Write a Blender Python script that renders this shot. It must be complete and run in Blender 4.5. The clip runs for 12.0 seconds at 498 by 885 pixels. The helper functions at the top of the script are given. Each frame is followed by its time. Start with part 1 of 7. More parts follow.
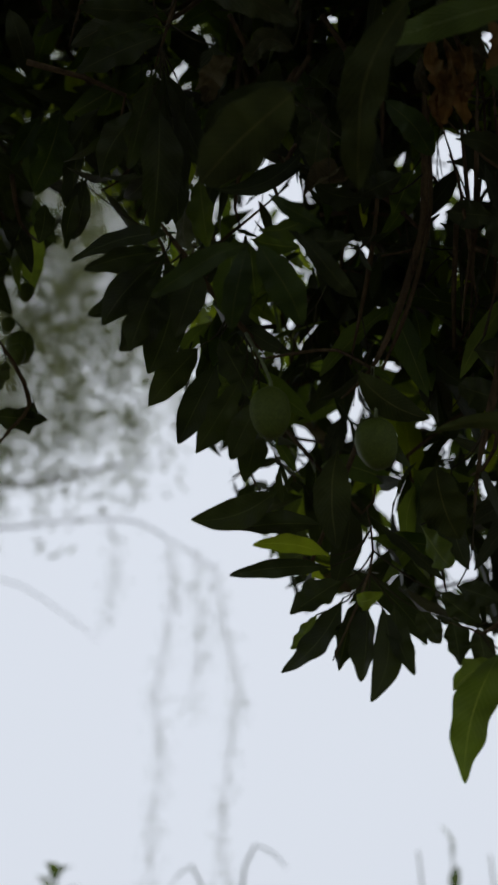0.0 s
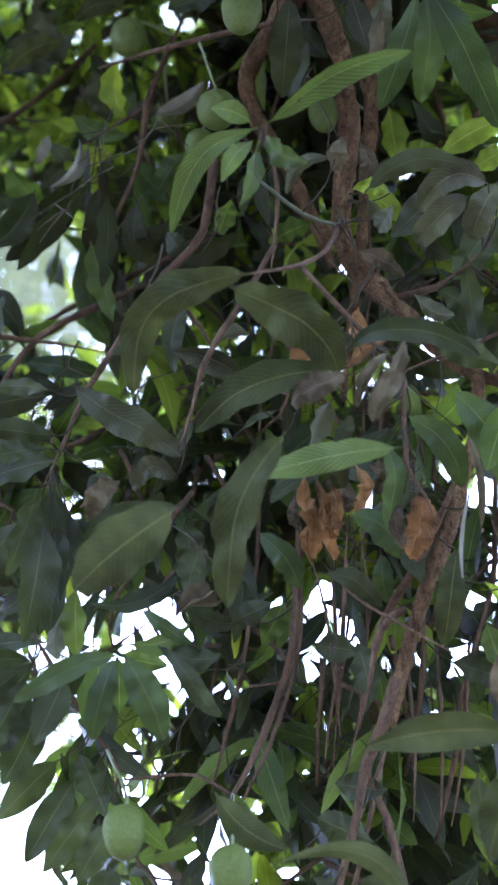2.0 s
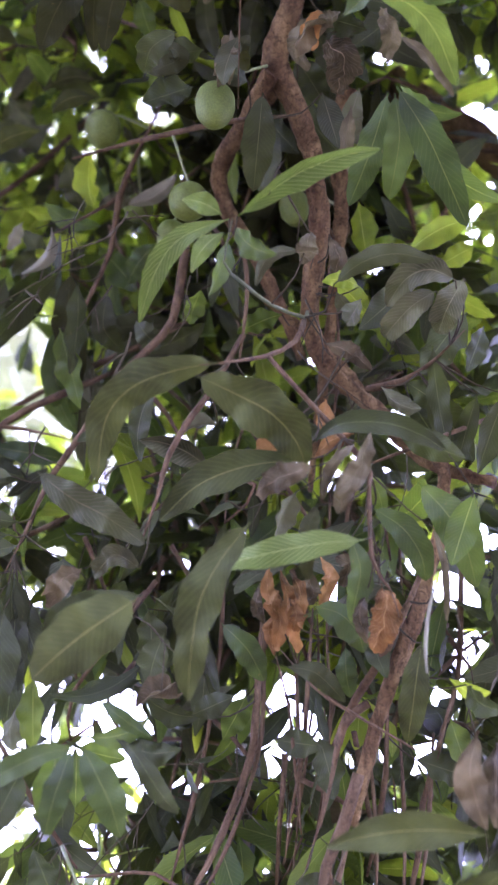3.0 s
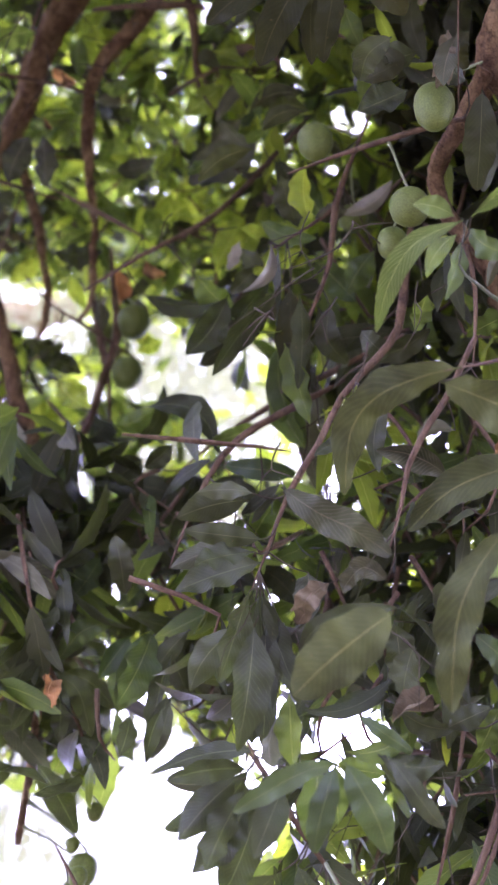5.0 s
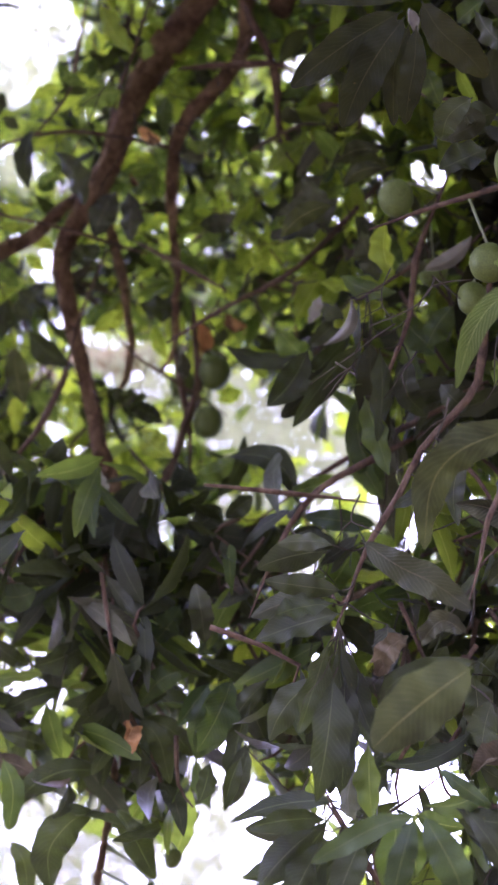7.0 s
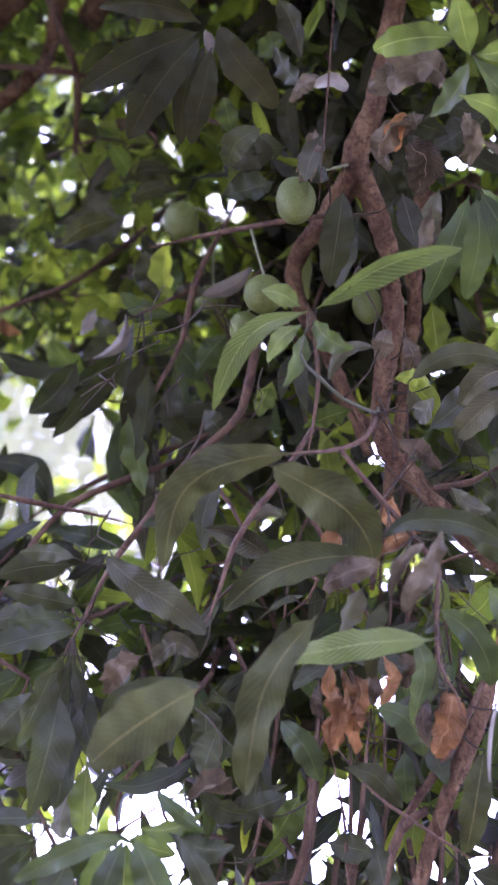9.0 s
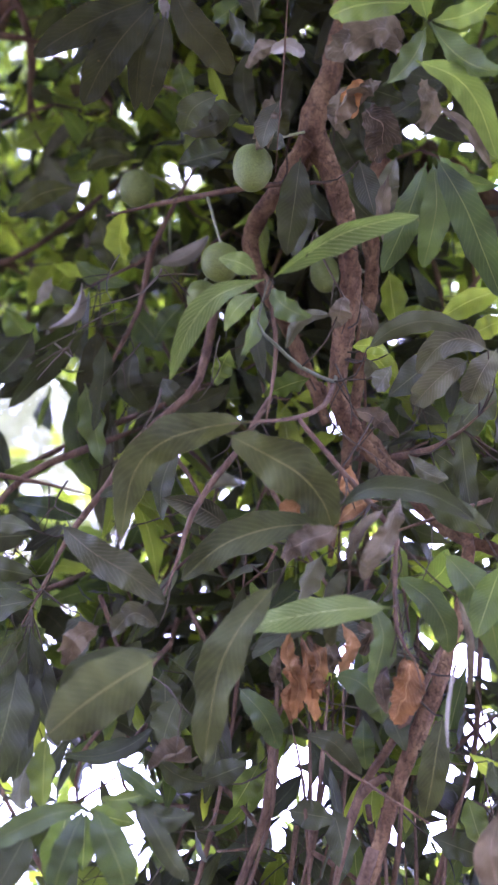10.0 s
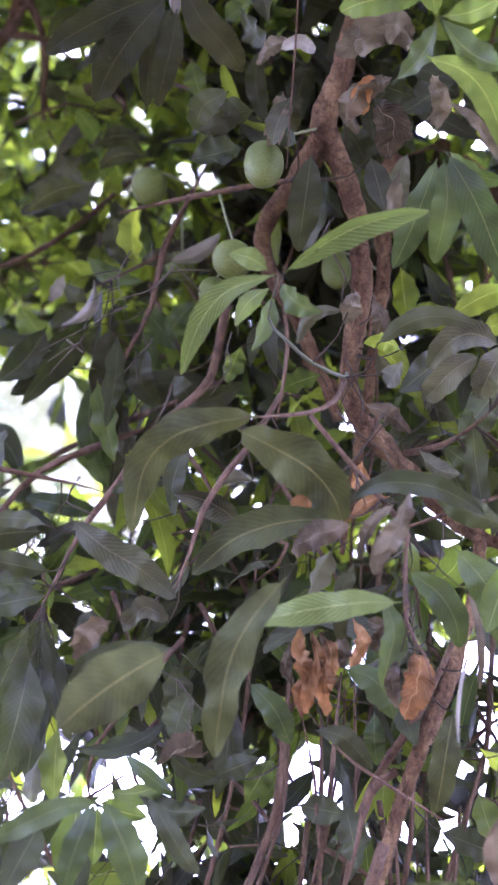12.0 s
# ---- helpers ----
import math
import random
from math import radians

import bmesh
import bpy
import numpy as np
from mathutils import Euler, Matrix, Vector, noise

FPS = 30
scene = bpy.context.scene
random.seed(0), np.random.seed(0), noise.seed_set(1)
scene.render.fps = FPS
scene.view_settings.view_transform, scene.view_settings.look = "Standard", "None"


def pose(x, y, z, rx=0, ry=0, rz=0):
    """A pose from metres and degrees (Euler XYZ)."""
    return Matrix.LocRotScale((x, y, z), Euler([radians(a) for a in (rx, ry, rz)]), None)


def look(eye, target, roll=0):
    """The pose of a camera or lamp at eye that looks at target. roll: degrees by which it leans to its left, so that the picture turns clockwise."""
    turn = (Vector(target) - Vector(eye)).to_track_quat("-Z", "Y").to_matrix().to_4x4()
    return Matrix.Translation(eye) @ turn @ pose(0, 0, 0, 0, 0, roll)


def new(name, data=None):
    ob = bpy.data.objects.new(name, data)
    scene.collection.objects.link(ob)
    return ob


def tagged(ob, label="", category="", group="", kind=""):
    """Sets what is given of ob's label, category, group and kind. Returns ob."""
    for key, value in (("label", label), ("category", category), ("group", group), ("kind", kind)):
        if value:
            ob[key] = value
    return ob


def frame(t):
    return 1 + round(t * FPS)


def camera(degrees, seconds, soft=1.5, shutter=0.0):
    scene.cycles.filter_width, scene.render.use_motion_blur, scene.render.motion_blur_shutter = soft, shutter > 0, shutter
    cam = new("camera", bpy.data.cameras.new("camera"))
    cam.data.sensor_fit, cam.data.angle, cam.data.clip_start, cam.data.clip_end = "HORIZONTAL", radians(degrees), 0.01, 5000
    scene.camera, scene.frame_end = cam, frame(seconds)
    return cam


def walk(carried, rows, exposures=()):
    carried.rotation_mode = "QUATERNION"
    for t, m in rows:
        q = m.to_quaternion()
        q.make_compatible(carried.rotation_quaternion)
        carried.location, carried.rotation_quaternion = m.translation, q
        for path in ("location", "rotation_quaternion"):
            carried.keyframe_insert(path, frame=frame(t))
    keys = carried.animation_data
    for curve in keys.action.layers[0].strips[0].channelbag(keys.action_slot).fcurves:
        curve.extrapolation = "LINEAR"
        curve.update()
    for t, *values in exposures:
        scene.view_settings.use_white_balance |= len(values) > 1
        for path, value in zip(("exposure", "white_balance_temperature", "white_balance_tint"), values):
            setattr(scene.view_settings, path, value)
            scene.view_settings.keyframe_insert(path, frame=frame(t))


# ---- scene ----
# Under the edge of a mango tree on an overcast day, looking up and out through its hanging crown.
cam = camera(21.353, 12.0, soft=2.5)
cam.data.dof.use_dof = True
cam.data.dof.focus_distance = 2.05
cam.data.dof.aperture_fstop = 4.2
walk(cam, [
    (0, look((-0.043, 0.167, 1.620), (-0.044, 2.034, 2.337), -2.73)),
    (0.5, look((-0.023, 0.158, 1.596), (-0.032, 1.959, 2.468), -1.59)),
    (1, look((-0.023, 0.168, 1.587), (0.012, 1.882, 2.618), -1.04)),
    (1.5, look((-0.019, 0.175, 1.554), (0.083, 1.768, 2.759), -1.25)),
    (2, look((-0.021, 0.173, 1.544), (0.153, 1.676, 2.853), -1.94)),
    (2.5, look((-0.009, 0.173, 1.540), (0.196, 1.611, 2.915), -2.08)),
    (2.7, look((-0.009, 0.176, 1.543), (0.205, 1.595, 2.935), -2.17)),
    (4.3, look((-0.082, 0.189, 1.567), (0.077, 1.581, 2.993), -2.20)),
    (4.5, look((-0.085, 0.195, 1.565), (0.007, 1.594, 2.992), -1.07)),
    (5, look((-0.093, 0.199, 1.563), (-0.161, 1.606, 2.982), 2.67)),
    (5.5, look((-0.094, 0.181, 1.555), (-0.228, 1.576, 2.982), 4.32)),
    (6, look((-0.100, 0.167, 1.550), (-0.260, 1.546, 2.990), 5.60)),
    (6.5, look((-0.102, 0.171, 1.549), (-0.283, 1.533, 3.003), 6.48)),
    (6.7, look((-0.105, 0.163, 1.548), (-0.290, 1.524, 3.002), 6.48)),
    (8.3, look((-0.074, 0.190, 1.544), (-0.092, 1.505, 3.050), 6.95)),
    (8.5, look((-0.095, 0.189, 1.549), (-0.027, 1.503, 3.055), 4.63)),
    (9, look((-0.048, 0.201, 1.549), (0.084, 1.505, 3.060), 2.57)),
    (9.5, look((-0.054, 0.201, 1.553), (0.140, 1.521, 3.043), 0.48)),
    (10, look((-0.046, 0.207, 1.552), (0.153, 1.534, 3.034), 0.21)),
    (10.5, look((-0.032, 0.221, 1.548), (0.149, 1.540, 3.040), 0.98)),
    (11, look((-0.040, 0.207, 1.542), (0.127, 1.531, 3.032), 1.19)),
    (11.5, look((-0.042, 0.202, 1.541), (0.110, 1.530, 3.028), 1.12)),
    (12, look((-0.037, 0.211, 1.542), (0.137, 1.540, 3.028), 0.98)),
], exposures=[(0.0, -3.1, 6400, 11), (0.9, -2.95, 6300, 10), (1.2, -2.3, 5850, 10), (1.5, -0.98, 5250, 14), (1.8, 0.14, 4900, 22), (2.1, 0.96, 4750, 38), (2.5, 1.28, 5000, 49),
              (4.3, 1.7, 5300, 60), (5.0, 1.46, 5290, 63), (5.5, 1.22, 5280, 63), (6.7, 0.95, 5280, 63),
              (8.3, 0.85, 5200, 67), (8.9, 1.23, 5070, 69), (9.5, 1.36, 5030, 66), (10.5, 1.52, 5040, 64), (12.0, 1.62, 5040, 64)])
# ---- sky and light ----
world = bpy.data.worlds.new("overcast_sky")
scene.world = world
world.use_nodes = True
wn = world.node_tree
wn.nodes.clear()
sky = wn.nodes.new("ShaderNodeTexSky")
sky.sky_type = "NISHITA"
sky.sun_disc = False
sky.sun_elevation = radians(58)
sky.sun_rotation = radians(20)
sky.dust_density = 6.0
sky.air_density = 1.0
grey = wn.nodes.new("ShaderNodeHueSaturation")
grey.inputs["Saturation"].default_value = 0.16
wn.links.new(sky.outputs[0], grey.inputs["Color"])
cloud = wn.nodes.new("ShaderNodeMix")
cloud.data_type = "RGBA"
cloud.inputs[0].default_value = 0.8
cloud.inputs[7].default_value = (62.0, 66.0, 72.0, 1)
wn.links.new(grey.outputs[0], cloud.inputs[6])
bg = wn.nodes.new("ShaderNodeBackground")
bg.inputs["Strength"].default_value = 0.12
wn.links.new(cloud.outputs[2], bg.inputs["Color"])
wo = wn.nodes.new("ShaderNodeOutputWorld")
wn.links.new(bg.outputs[0], wo.inputs[0])
sun_data = bpy.data.lights.new("sun", "SUN")
sun_data.energy, sun_data.angle, sun_data.color = 1.5, radians(14), (1.0, 0.96, 0.88)
sun = new("sun", sun_data)
sun.matrix_world = look((0, 0, 30), (0 - math.sin(radians(20)) * -1 * 15, -15, 30 - 15 * math.tan(radians(58))))

# ---- materials ----


def material(name):
    m = bpy.data.materials.new(name)
    m.use_nodes = True
    m.node_tree.nodes.clear()
    return m, m.node_tree.nodes, m.node_tree.links


def math_node(nodes, links, op, a, b=None):
    n = nodes.new("ShaderNodeMath")
    n.operation = op
    for k, v in enumerate((a, b)):
        if v is None:
            continue
        if isinstance(v, (int, float)):
            n.inputs[k].default_value = v
        else:
            links.new(v, n.inputs[k])
    return n.outputs[0]


def ramp(nodes, links, fac, *stops):
    n = nodes.new("ShaderNodeValToRGB")
    while len(n.color_ramp.elements) < len(stops):
        n.color_ramp.elements.new(0.5)
    for e, (pos, col) in zip(n.color_ramp.elements, stops):
        e.position, e.color = pos, (*col, 1)
    links.new(fac, n.inputs[0])
    return n.outputs[0]


def mix_colour(nodes, links, fac, a, b, mode="MIX"):
    n = nodes.new("ShaderNodeMix")
    n.data_type, n.blend_type = "RGBA", mode
    for k, v in ((0, fac), (6, a), (7, b)):
        if isinstance(v, (int, float)):
            n.inputs[k].default_value = v
        elif isinstance(v, tuple):
            n.inputs[k].default_value = (*v, 1)
        else:
            links.new(v, n.inputs[k])
    return n.outputs[2]


def noise_node(nodes, links, coords, scale, detail=3.0, rough=0.55):
    n = nodes.new("ShaderNodeTexNoise")
    n.inputs["Scale"].default_value, n.inputs["Detail"].default_value, n.inputs["Roughness"].default_value = scale, detail, rough
    links.new(coords, n.inputs["Vector"])
    return n.outputs["Fac"]


def leaf_material(name, dark, light, rib, through_light, amount, gloss, blotch=0.3, veins=0.14, spots=(0.12, 0.09, 0.03), crumple=0.0, shine=0.28):
    """A leaf: ribs and side veins along its own UV map, blotches, specks, light shining through."""
    m, nodes, links = material(name)
    uv = nodes.new("ShaderNodeUVMap")
    uv.uv_map = "blade"
    sep = nodes.new("ShaderNodeSeparateXYZ")
    links.new(uv.outputs[0], sep.inputs[0])
    across = math_node(nodes, links, "ABSOLUTE", math_node(nodes, links, "SUBTRACT", sep.outputs[0], 0.5))
    info, geo, tex = nodes.new("ShaderNodeObjectInfo"), nodes.new("ShaderNodeNewGeometry"), nodes.new("ShaderNodeTexCoord")
    rnd = math_node(nodes, links, "FRACT", math_node(nodes, links, "ADD", info.outputs["Random"], geo.outputs["Random Per Island"]))
    midrib = math_node(nodes, links, "LESS_THAN", across, 0.013)
    uneven = math_node(nodes, links, "MULTIPLY", noise_node(nodes, links, tex.outputs["Object"], 30.0, 2.0), 7.0)
    wave = math_node(nodes, links, "SINE", math_node(nodes, links, "ADD", uneven, math_node(nodes, links, "MULTIPLY",
                     math_node(nodes, links, "SUBTRACT", sep.outputs[1], math_node(nodes, links, "MULTIPLY", across, 0.38)), 115.0)))
    vein = math_node(nodes, links, "POWER", math_node(nodes, links, "MAXIMUM", wave, 0.0), 10.0)
    large = noise_node(nodes, links, tex.outputs["Object"], 14.0)
    fine = noise_node(nodes, links, tex.outputs["Object"], 160.0, 4.0)
    col = mix_colour(nodes, links, rnd, dark, light)
    shade = ramp(nodes, links, large, (0.3, (1 - blotch,) * 3), (0.7, (1 + blotch,) * 3))
    col = mix_colour(nodes, links, 1.0, col, shade, "MULTIPLY")
    speck = ramp(nodes, links, fine, (0.68, (0, 0, 0)), (0.74, (1, 1, 1)))
    col = mix_colour(nodes, links, math_node(nodes, links, "MULTIPLY", speck, 0.5), col, spots)
    col = mix_colour(nodes, links, math_node(nodes, links, "MULTIPLY", vein, veins), col, rib)
    col = mix_colour(nodes, links, math_node(nodes, links, "MULTIPLY", midrib, 0.7), col, rib)
    bump = nodes.new("ShaderNodeBump")
    bump.inputs["Strength"].default_value, bump.inputs["Distance"].default_value = 0.3 + veins, 0.0035
    height = math_node(nodes, links, "ADD", math_node(nodes, links, "MULTIPLY", vein, -0.6 * min(1.0, veins * 2.2)), math_node(nodes, links, "MULTIPLY", large, 1.6))
    if crumple:
        crease = noise_node(nodes, links, tex.outputs["Object"], 70.0, 5.0, 0.7)
        height = math_node(nodes, links, "ADD", height, math_node(nodes, links, "MULTIPLY", crease, crumple))
    links.new(height, bump.inputs["Height"])
    body = nodes.new("ShaderNodeBsdfPrincipled")
    dust = math_node(nodes, links, "MULTIPLY", noise_node(nodes, links, tex.outputs["Object"], 45.0, 5.0, 0.65), 0.5)
    links.new(math_node(nodes, links, "ADD", dust, gloss - 0.12), body.inputs["Roughness"])
    body.inputs["Specular IOR Level"].default_value = shine
    links.new(col, body.inputs["Base Color"])
    links.new(bump.outputs[0], body.inputs["Normal"])
    glow = nodes.new("ShaderNodeBsdfTranslucent")
    back = mix_colour(nodes, links, 1.0, col, through_light, "MULTIPLY")
    links.new(back, glow.inputs["Color"])
    both = nodes.new("ShaderNodeMixShader")
    both.inputs[0].default_value = amount
    links.new(body.outputs[0], both.inputs[1])
    links.new(glow.outputs[0], both.inputs[2])
    out = nodes.new("ShaderNodeOutputMaterial")
    links.new(both.outputs[0], out.inputs[0])
    return m


def bark_material(name, dark, light, scale, gloss=0.85, depth=0.004, plates=0.0):
    """Bark: long streaks, grain and, on old wood, lifted plates with dark cracks between them."""
    m, nodes, links = material(name)
    tex = nodes.new("ShaderNodeTexCoord")
    along = nodes.new("ShaderNodeMapping")
    along.inputs["Scale"].default_value = (1.0, 1.0, 0.3)
    links.new(tex.outputs["Object"], along.inputs[0])
    large = noise_node(nodes, links, along.outputs[0], scale)
    fine = noise_node(nodes, links, tex.outputs["Object"], scale * 9, 6.0, 0.7)
    patch = noise_node(nodes, links, along.outputs[0], scale * 4.0, 6.0, 0.74)
    pits = ramp(nodes, links, patch, (0.33, (0.32,) * 3), (0.43, (0.9,) * 3), (0.70, (1.25,) * 3))
    col = mix_colour(nodes, links, ramp(nodes, links, large, (0.32, (0, 0, 0)), (0.68, (1, 1, 1))), dark, light)
    col = mix_colour(nodes, links, 1.0, col, ramp(nodes, links, fine, (0.3, (0.72,) * 3), (0.7, (1.2,) * 3)), "MULTIPLY")
    col = mix_colour(nodes, links, 0.85, col, pits, "MULTIPLY")
    height = math_node(nodes, links, "ADD", math_node(nodes, links, "MULTIPLY", fine, 0.6), math_node(nodes, links, "MULTIPLY", pits, 1.4))
    if plates:
        warp = nodes.new("ShaderNodeTexNoise")
        warp.inputs["Scale"].default_value, warp.inputs["Detail"].default_value = 45.0, 4.0
        links.new(tex.outputs["Object"], warp.inputs["Vector"])
        squat = nodes.new("ShaderNodeMapping")
        squat.inputs["Scale"].default_value = (1.0, 1.0, 0.55)
        links.new(tex.outputs["Object"], squat.inputs[0])
        bent = mix_colour(nodes, links, 0.06, squat.outputs[0], warp.outputs["Color"], "ADD")
        cell = nodes.new("ShaderNodeTexVoronoi")
        cell.feature = "DISTANCE_TO_EDGE"
        cell.inputs["Scale"].default_value = plates
        links.new(bent, cell.inputs["Vector"])
        crack = ramp(nodes, links, cell.outputs["Distance"], (0.0, (0.30,) * 3), (0.02, (0.6,) * 3), (0.06, (1.0,) * 3))
        tone = nodes.new("ShaderNodeTexVoronoi")
        tone.inputs["Scale"].default_value = plates
        links.new(bent, tone.inputs["Vector"])
        shade = ramp(nodes, links, tone.outputs["Color"], (0.1, (0.78, 0.76, 0.74)), (0.9, (1.25, 1.24, 1.18)))
        col = mix_colour(nodes, links, 0.8, col, crack, "MULTIPLY")
        col = mix_colour(nodes, links, 0.75, col, shade, "MULTIPLY")
        height = math_node(nodes, links, "ADD", height, math_node(nodes, links, "MULTIPLY", crack, 1.8))
    bump = nodes.new("ShaderNodeBump")
    bump.inputs["Strength"].default_value, bump.inputs["Distance"].default_value = 0.9, depth
    links.new(height, bump.inputs["Height"])
    body = nodes.new("ShaderNodeBsdfPrincipled")
    body.inputs["Roughness"].default_value = gloss
    body.inputs["Specular IOR Level"].default_value = 0.2
    links.new(col, body.inputs["Base Color"])
    links.new(bump.outputs[0], body.inputs["Normal"])
    out = nodes.new("ShaderNodeOutputMaterial")
    links.new(body.outputs[0], out.inputs[0])
    return m


def plain_material(name, a, b, scale, gloss, bump_depth=0.001, shine=0.5):
    m, nodes, links = material(name)
    tex = nodes.new("ShaderNodeTexCoord")
    large = noise_node(nodes, links, tex.outputs["Object"], scale)
    fine = noise_node(nodes, links, tex.outputs["Object"], scale * 12, 4.0)
    col = mix_colour(nodes, links, large, a, b)
    col = mix_colour(nodes, links, 1.0, col, ramp(nodes, links, fine, (0.35, (0.75,) * 3), (0.65, (1.15,) * 3)), "MULTIPLY")
    bump = nodes.new("ShaderNodeBump")
    bump.inputs["Strength"].default_value, bump.inputs["Distance"].default_value = 0.5, bump_depth
    links.new(fine, bump.inputs["Height"])
    body = nodes.new("ShaderNodeBsdfPrincipled")
    body.inputs["Roughness"].default_value = gloss
    body.inputs["Specular IOR Level"].default_value = shine
    links.new(col, body.inputs["Base Color"])
    links.new(bump.outputs[0], body.inputs["Normal"])
    out = nodes.new("ShaderNodeOutputMaterial")
    links.new(body.outputs[0], out.inputs[0])
    return m


YELLOW = (3.8, 3.4, 0.95)
LEAF = {
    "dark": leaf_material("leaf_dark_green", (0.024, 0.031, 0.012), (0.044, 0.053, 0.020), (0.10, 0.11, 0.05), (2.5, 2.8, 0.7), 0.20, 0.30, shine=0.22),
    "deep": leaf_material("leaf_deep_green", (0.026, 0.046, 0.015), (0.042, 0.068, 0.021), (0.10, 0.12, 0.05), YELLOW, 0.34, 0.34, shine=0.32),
    # dusk: darker copy of the green leaf, with deep shade put into its colour
    "dusk": leaf_material("leaf_shade_brown_green", (0.019, 0.023, 0.009), (0.030, 0.034, 0.013), (0.052, 0.052, 0.024), YELLOW, 0.14, 0.5, shine=0.1),
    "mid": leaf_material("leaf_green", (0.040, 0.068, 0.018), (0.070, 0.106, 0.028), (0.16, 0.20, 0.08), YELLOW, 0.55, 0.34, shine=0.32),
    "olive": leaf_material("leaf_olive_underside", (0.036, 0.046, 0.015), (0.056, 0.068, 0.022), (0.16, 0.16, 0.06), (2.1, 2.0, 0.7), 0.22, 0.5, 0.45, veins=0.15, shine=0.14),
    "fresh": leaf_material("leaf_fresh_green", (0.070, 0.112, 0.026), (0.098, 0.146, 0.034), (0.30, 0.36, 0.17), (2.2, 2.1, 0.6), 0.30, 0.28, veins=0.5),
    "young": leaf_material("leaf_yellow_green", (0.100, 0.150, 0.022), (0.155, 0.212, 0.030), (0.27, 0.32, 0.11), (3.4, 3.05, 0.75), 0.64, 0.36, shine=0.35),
    # grey and greyd: a lighter and a darker grey-green with strong veins
    "grey": leaf_material("leaf_grey_green", (0.060, 0.067, 0.030), (0.094, 0.103, 0.048), (0.20, 0.19, 0.12), (1.5, 1.5, 0.8), 0.18, 0.38, 0.5, 0.3, crumple=0.6, shine=0.28),
    "greyd": leaf_material("leaf_grey_green_dark", (0.036, 0.044, 0.020), (0.058, 0.068, 0.030), (0.15, 0.14, 0.08), (1.5, 1.6, 0.8), 0.18, 0.38, 0.4, 0.3, shine=0.25),
    "pale": leaf_material("leaf_bleached", (0.19, 0.195, 0.130), (0.27, 0.27, 0.19), (0.40, 0.38, 0.30), (1.2, 1.15, 1.0), 0.30, 0.4, 0.4, crumple=0.8),
    "dry": leaf_material("leaf_dry_orange", (0.16, 0.090, 0.030), (0.36, 0.230, 0.088), (0.44, 0.31, 0.15), (1.6, 1.1, 0.6), 0.30, 0.6, 0.85, 0.3, (0.09, 0.040, 0.015), 5.0, shine=0.15),
    "brown": leaf_material("leaf_dry_brown", (0.060, 0.054, 0.028), (0.108, 0.093, 0.050), (0.22, 0.18, 0.12), (1.5, 1.2, 0.8), 0.22, 0.45, 0.65, 0.25, (0.16, 0.075, 0.03), 1.8, shine=0.12),
    "husk": leaf_material("leaf_dead_grey", (0.088, 0.080, 0.042), (0.150, 0.138, 0.078), (0.21, 0.19, 0.12), (1.5, 1.3, 0.9), 0.22, 0.45, 0.6, 0.3, (0.14, 0.08, 0.04), 3.0, shine=0.15),
    "feather": leaf_material("leaf_pale_feathery", (0.205, 0.228, 0.135), (0.275, 0.296, 0.178), (0.30, 0.31, 0.20), (1.3, 1.3, 0.88), 0.5, 0.6),
    "weed": leaf_material("leaf_weed", (0.07, 0.11, 0.06), (0.11, 0.15, 0.08), (0.2, 0.22, 0.1), YELLOW, 0.3, 0.5),
}
BARK = bark_material("bark_brown_red", (0.108, 0.060, 0.026), (0.290, 0.196, 0.088), 22.0, 0.88, 0.009, 80.0)
TWIG = bark_material("bark_twig", (0.072, 0.047, 0.025), (0.150, 0.102, 0.054), 40.0, 0.8, 0.0015)
PALE_BARK = bark_material("bark_pale_tan", (0.150, 0.108, 0.048), (0.215, 0.160, 0.078), 3.0, 0.8, 0.004)
GREEN_STALK = plain_material("green_stalk", (0.16, 0.20, 0.09), (0.24, 0.28, 0.12), 30.0, 0.5)
SHOOT = plain_material("green_shoot", (0.070, 0.088, 0.034), (0.110, 0.130, 0.052), 30.0, 0.5)
PETIOLE = plain_material("leaf_stalk", (0.040, 0.034, 0.018), (0.066, 0.056, 0.030), 40.0, 0.7, shine=0.12)
MANGO_SKIN = plain_material("mango_skin", (0.082, 0.115, 0.019), (0.112, 0.148, 0.026), 30.0, 0.55, 0.0002, 0.22)
# unseen earth, the crown's shade put into its colour to cut bounced light
SOIL = plain_material("shade_darkened_earth", (0.120, 0.090, 0.060), (0.078, 0.064, 0.040), 0.8, 0.95, 0.01)

# ---- ground ----


def mesh_object(name, verts, faces, mat, parent=None, uvs=None, smooth=True):
    me = bpy.data.meshes.new(name)
    me.from_pydata(verts, [], faces)
    me.materials.append(mat)
    if uvs is not None:
        layer = me.uv_layers.new(name="blade")
        layer.data.foreach_set("uv", np.asarray(uvs, float).ravel())
    if smooth:
        me.polygons.foreach_set("use_smooth", np.ones(len(faces), bool))
    me.update()
    ob = new(name, me)
    ob.parent = parent
    return ob


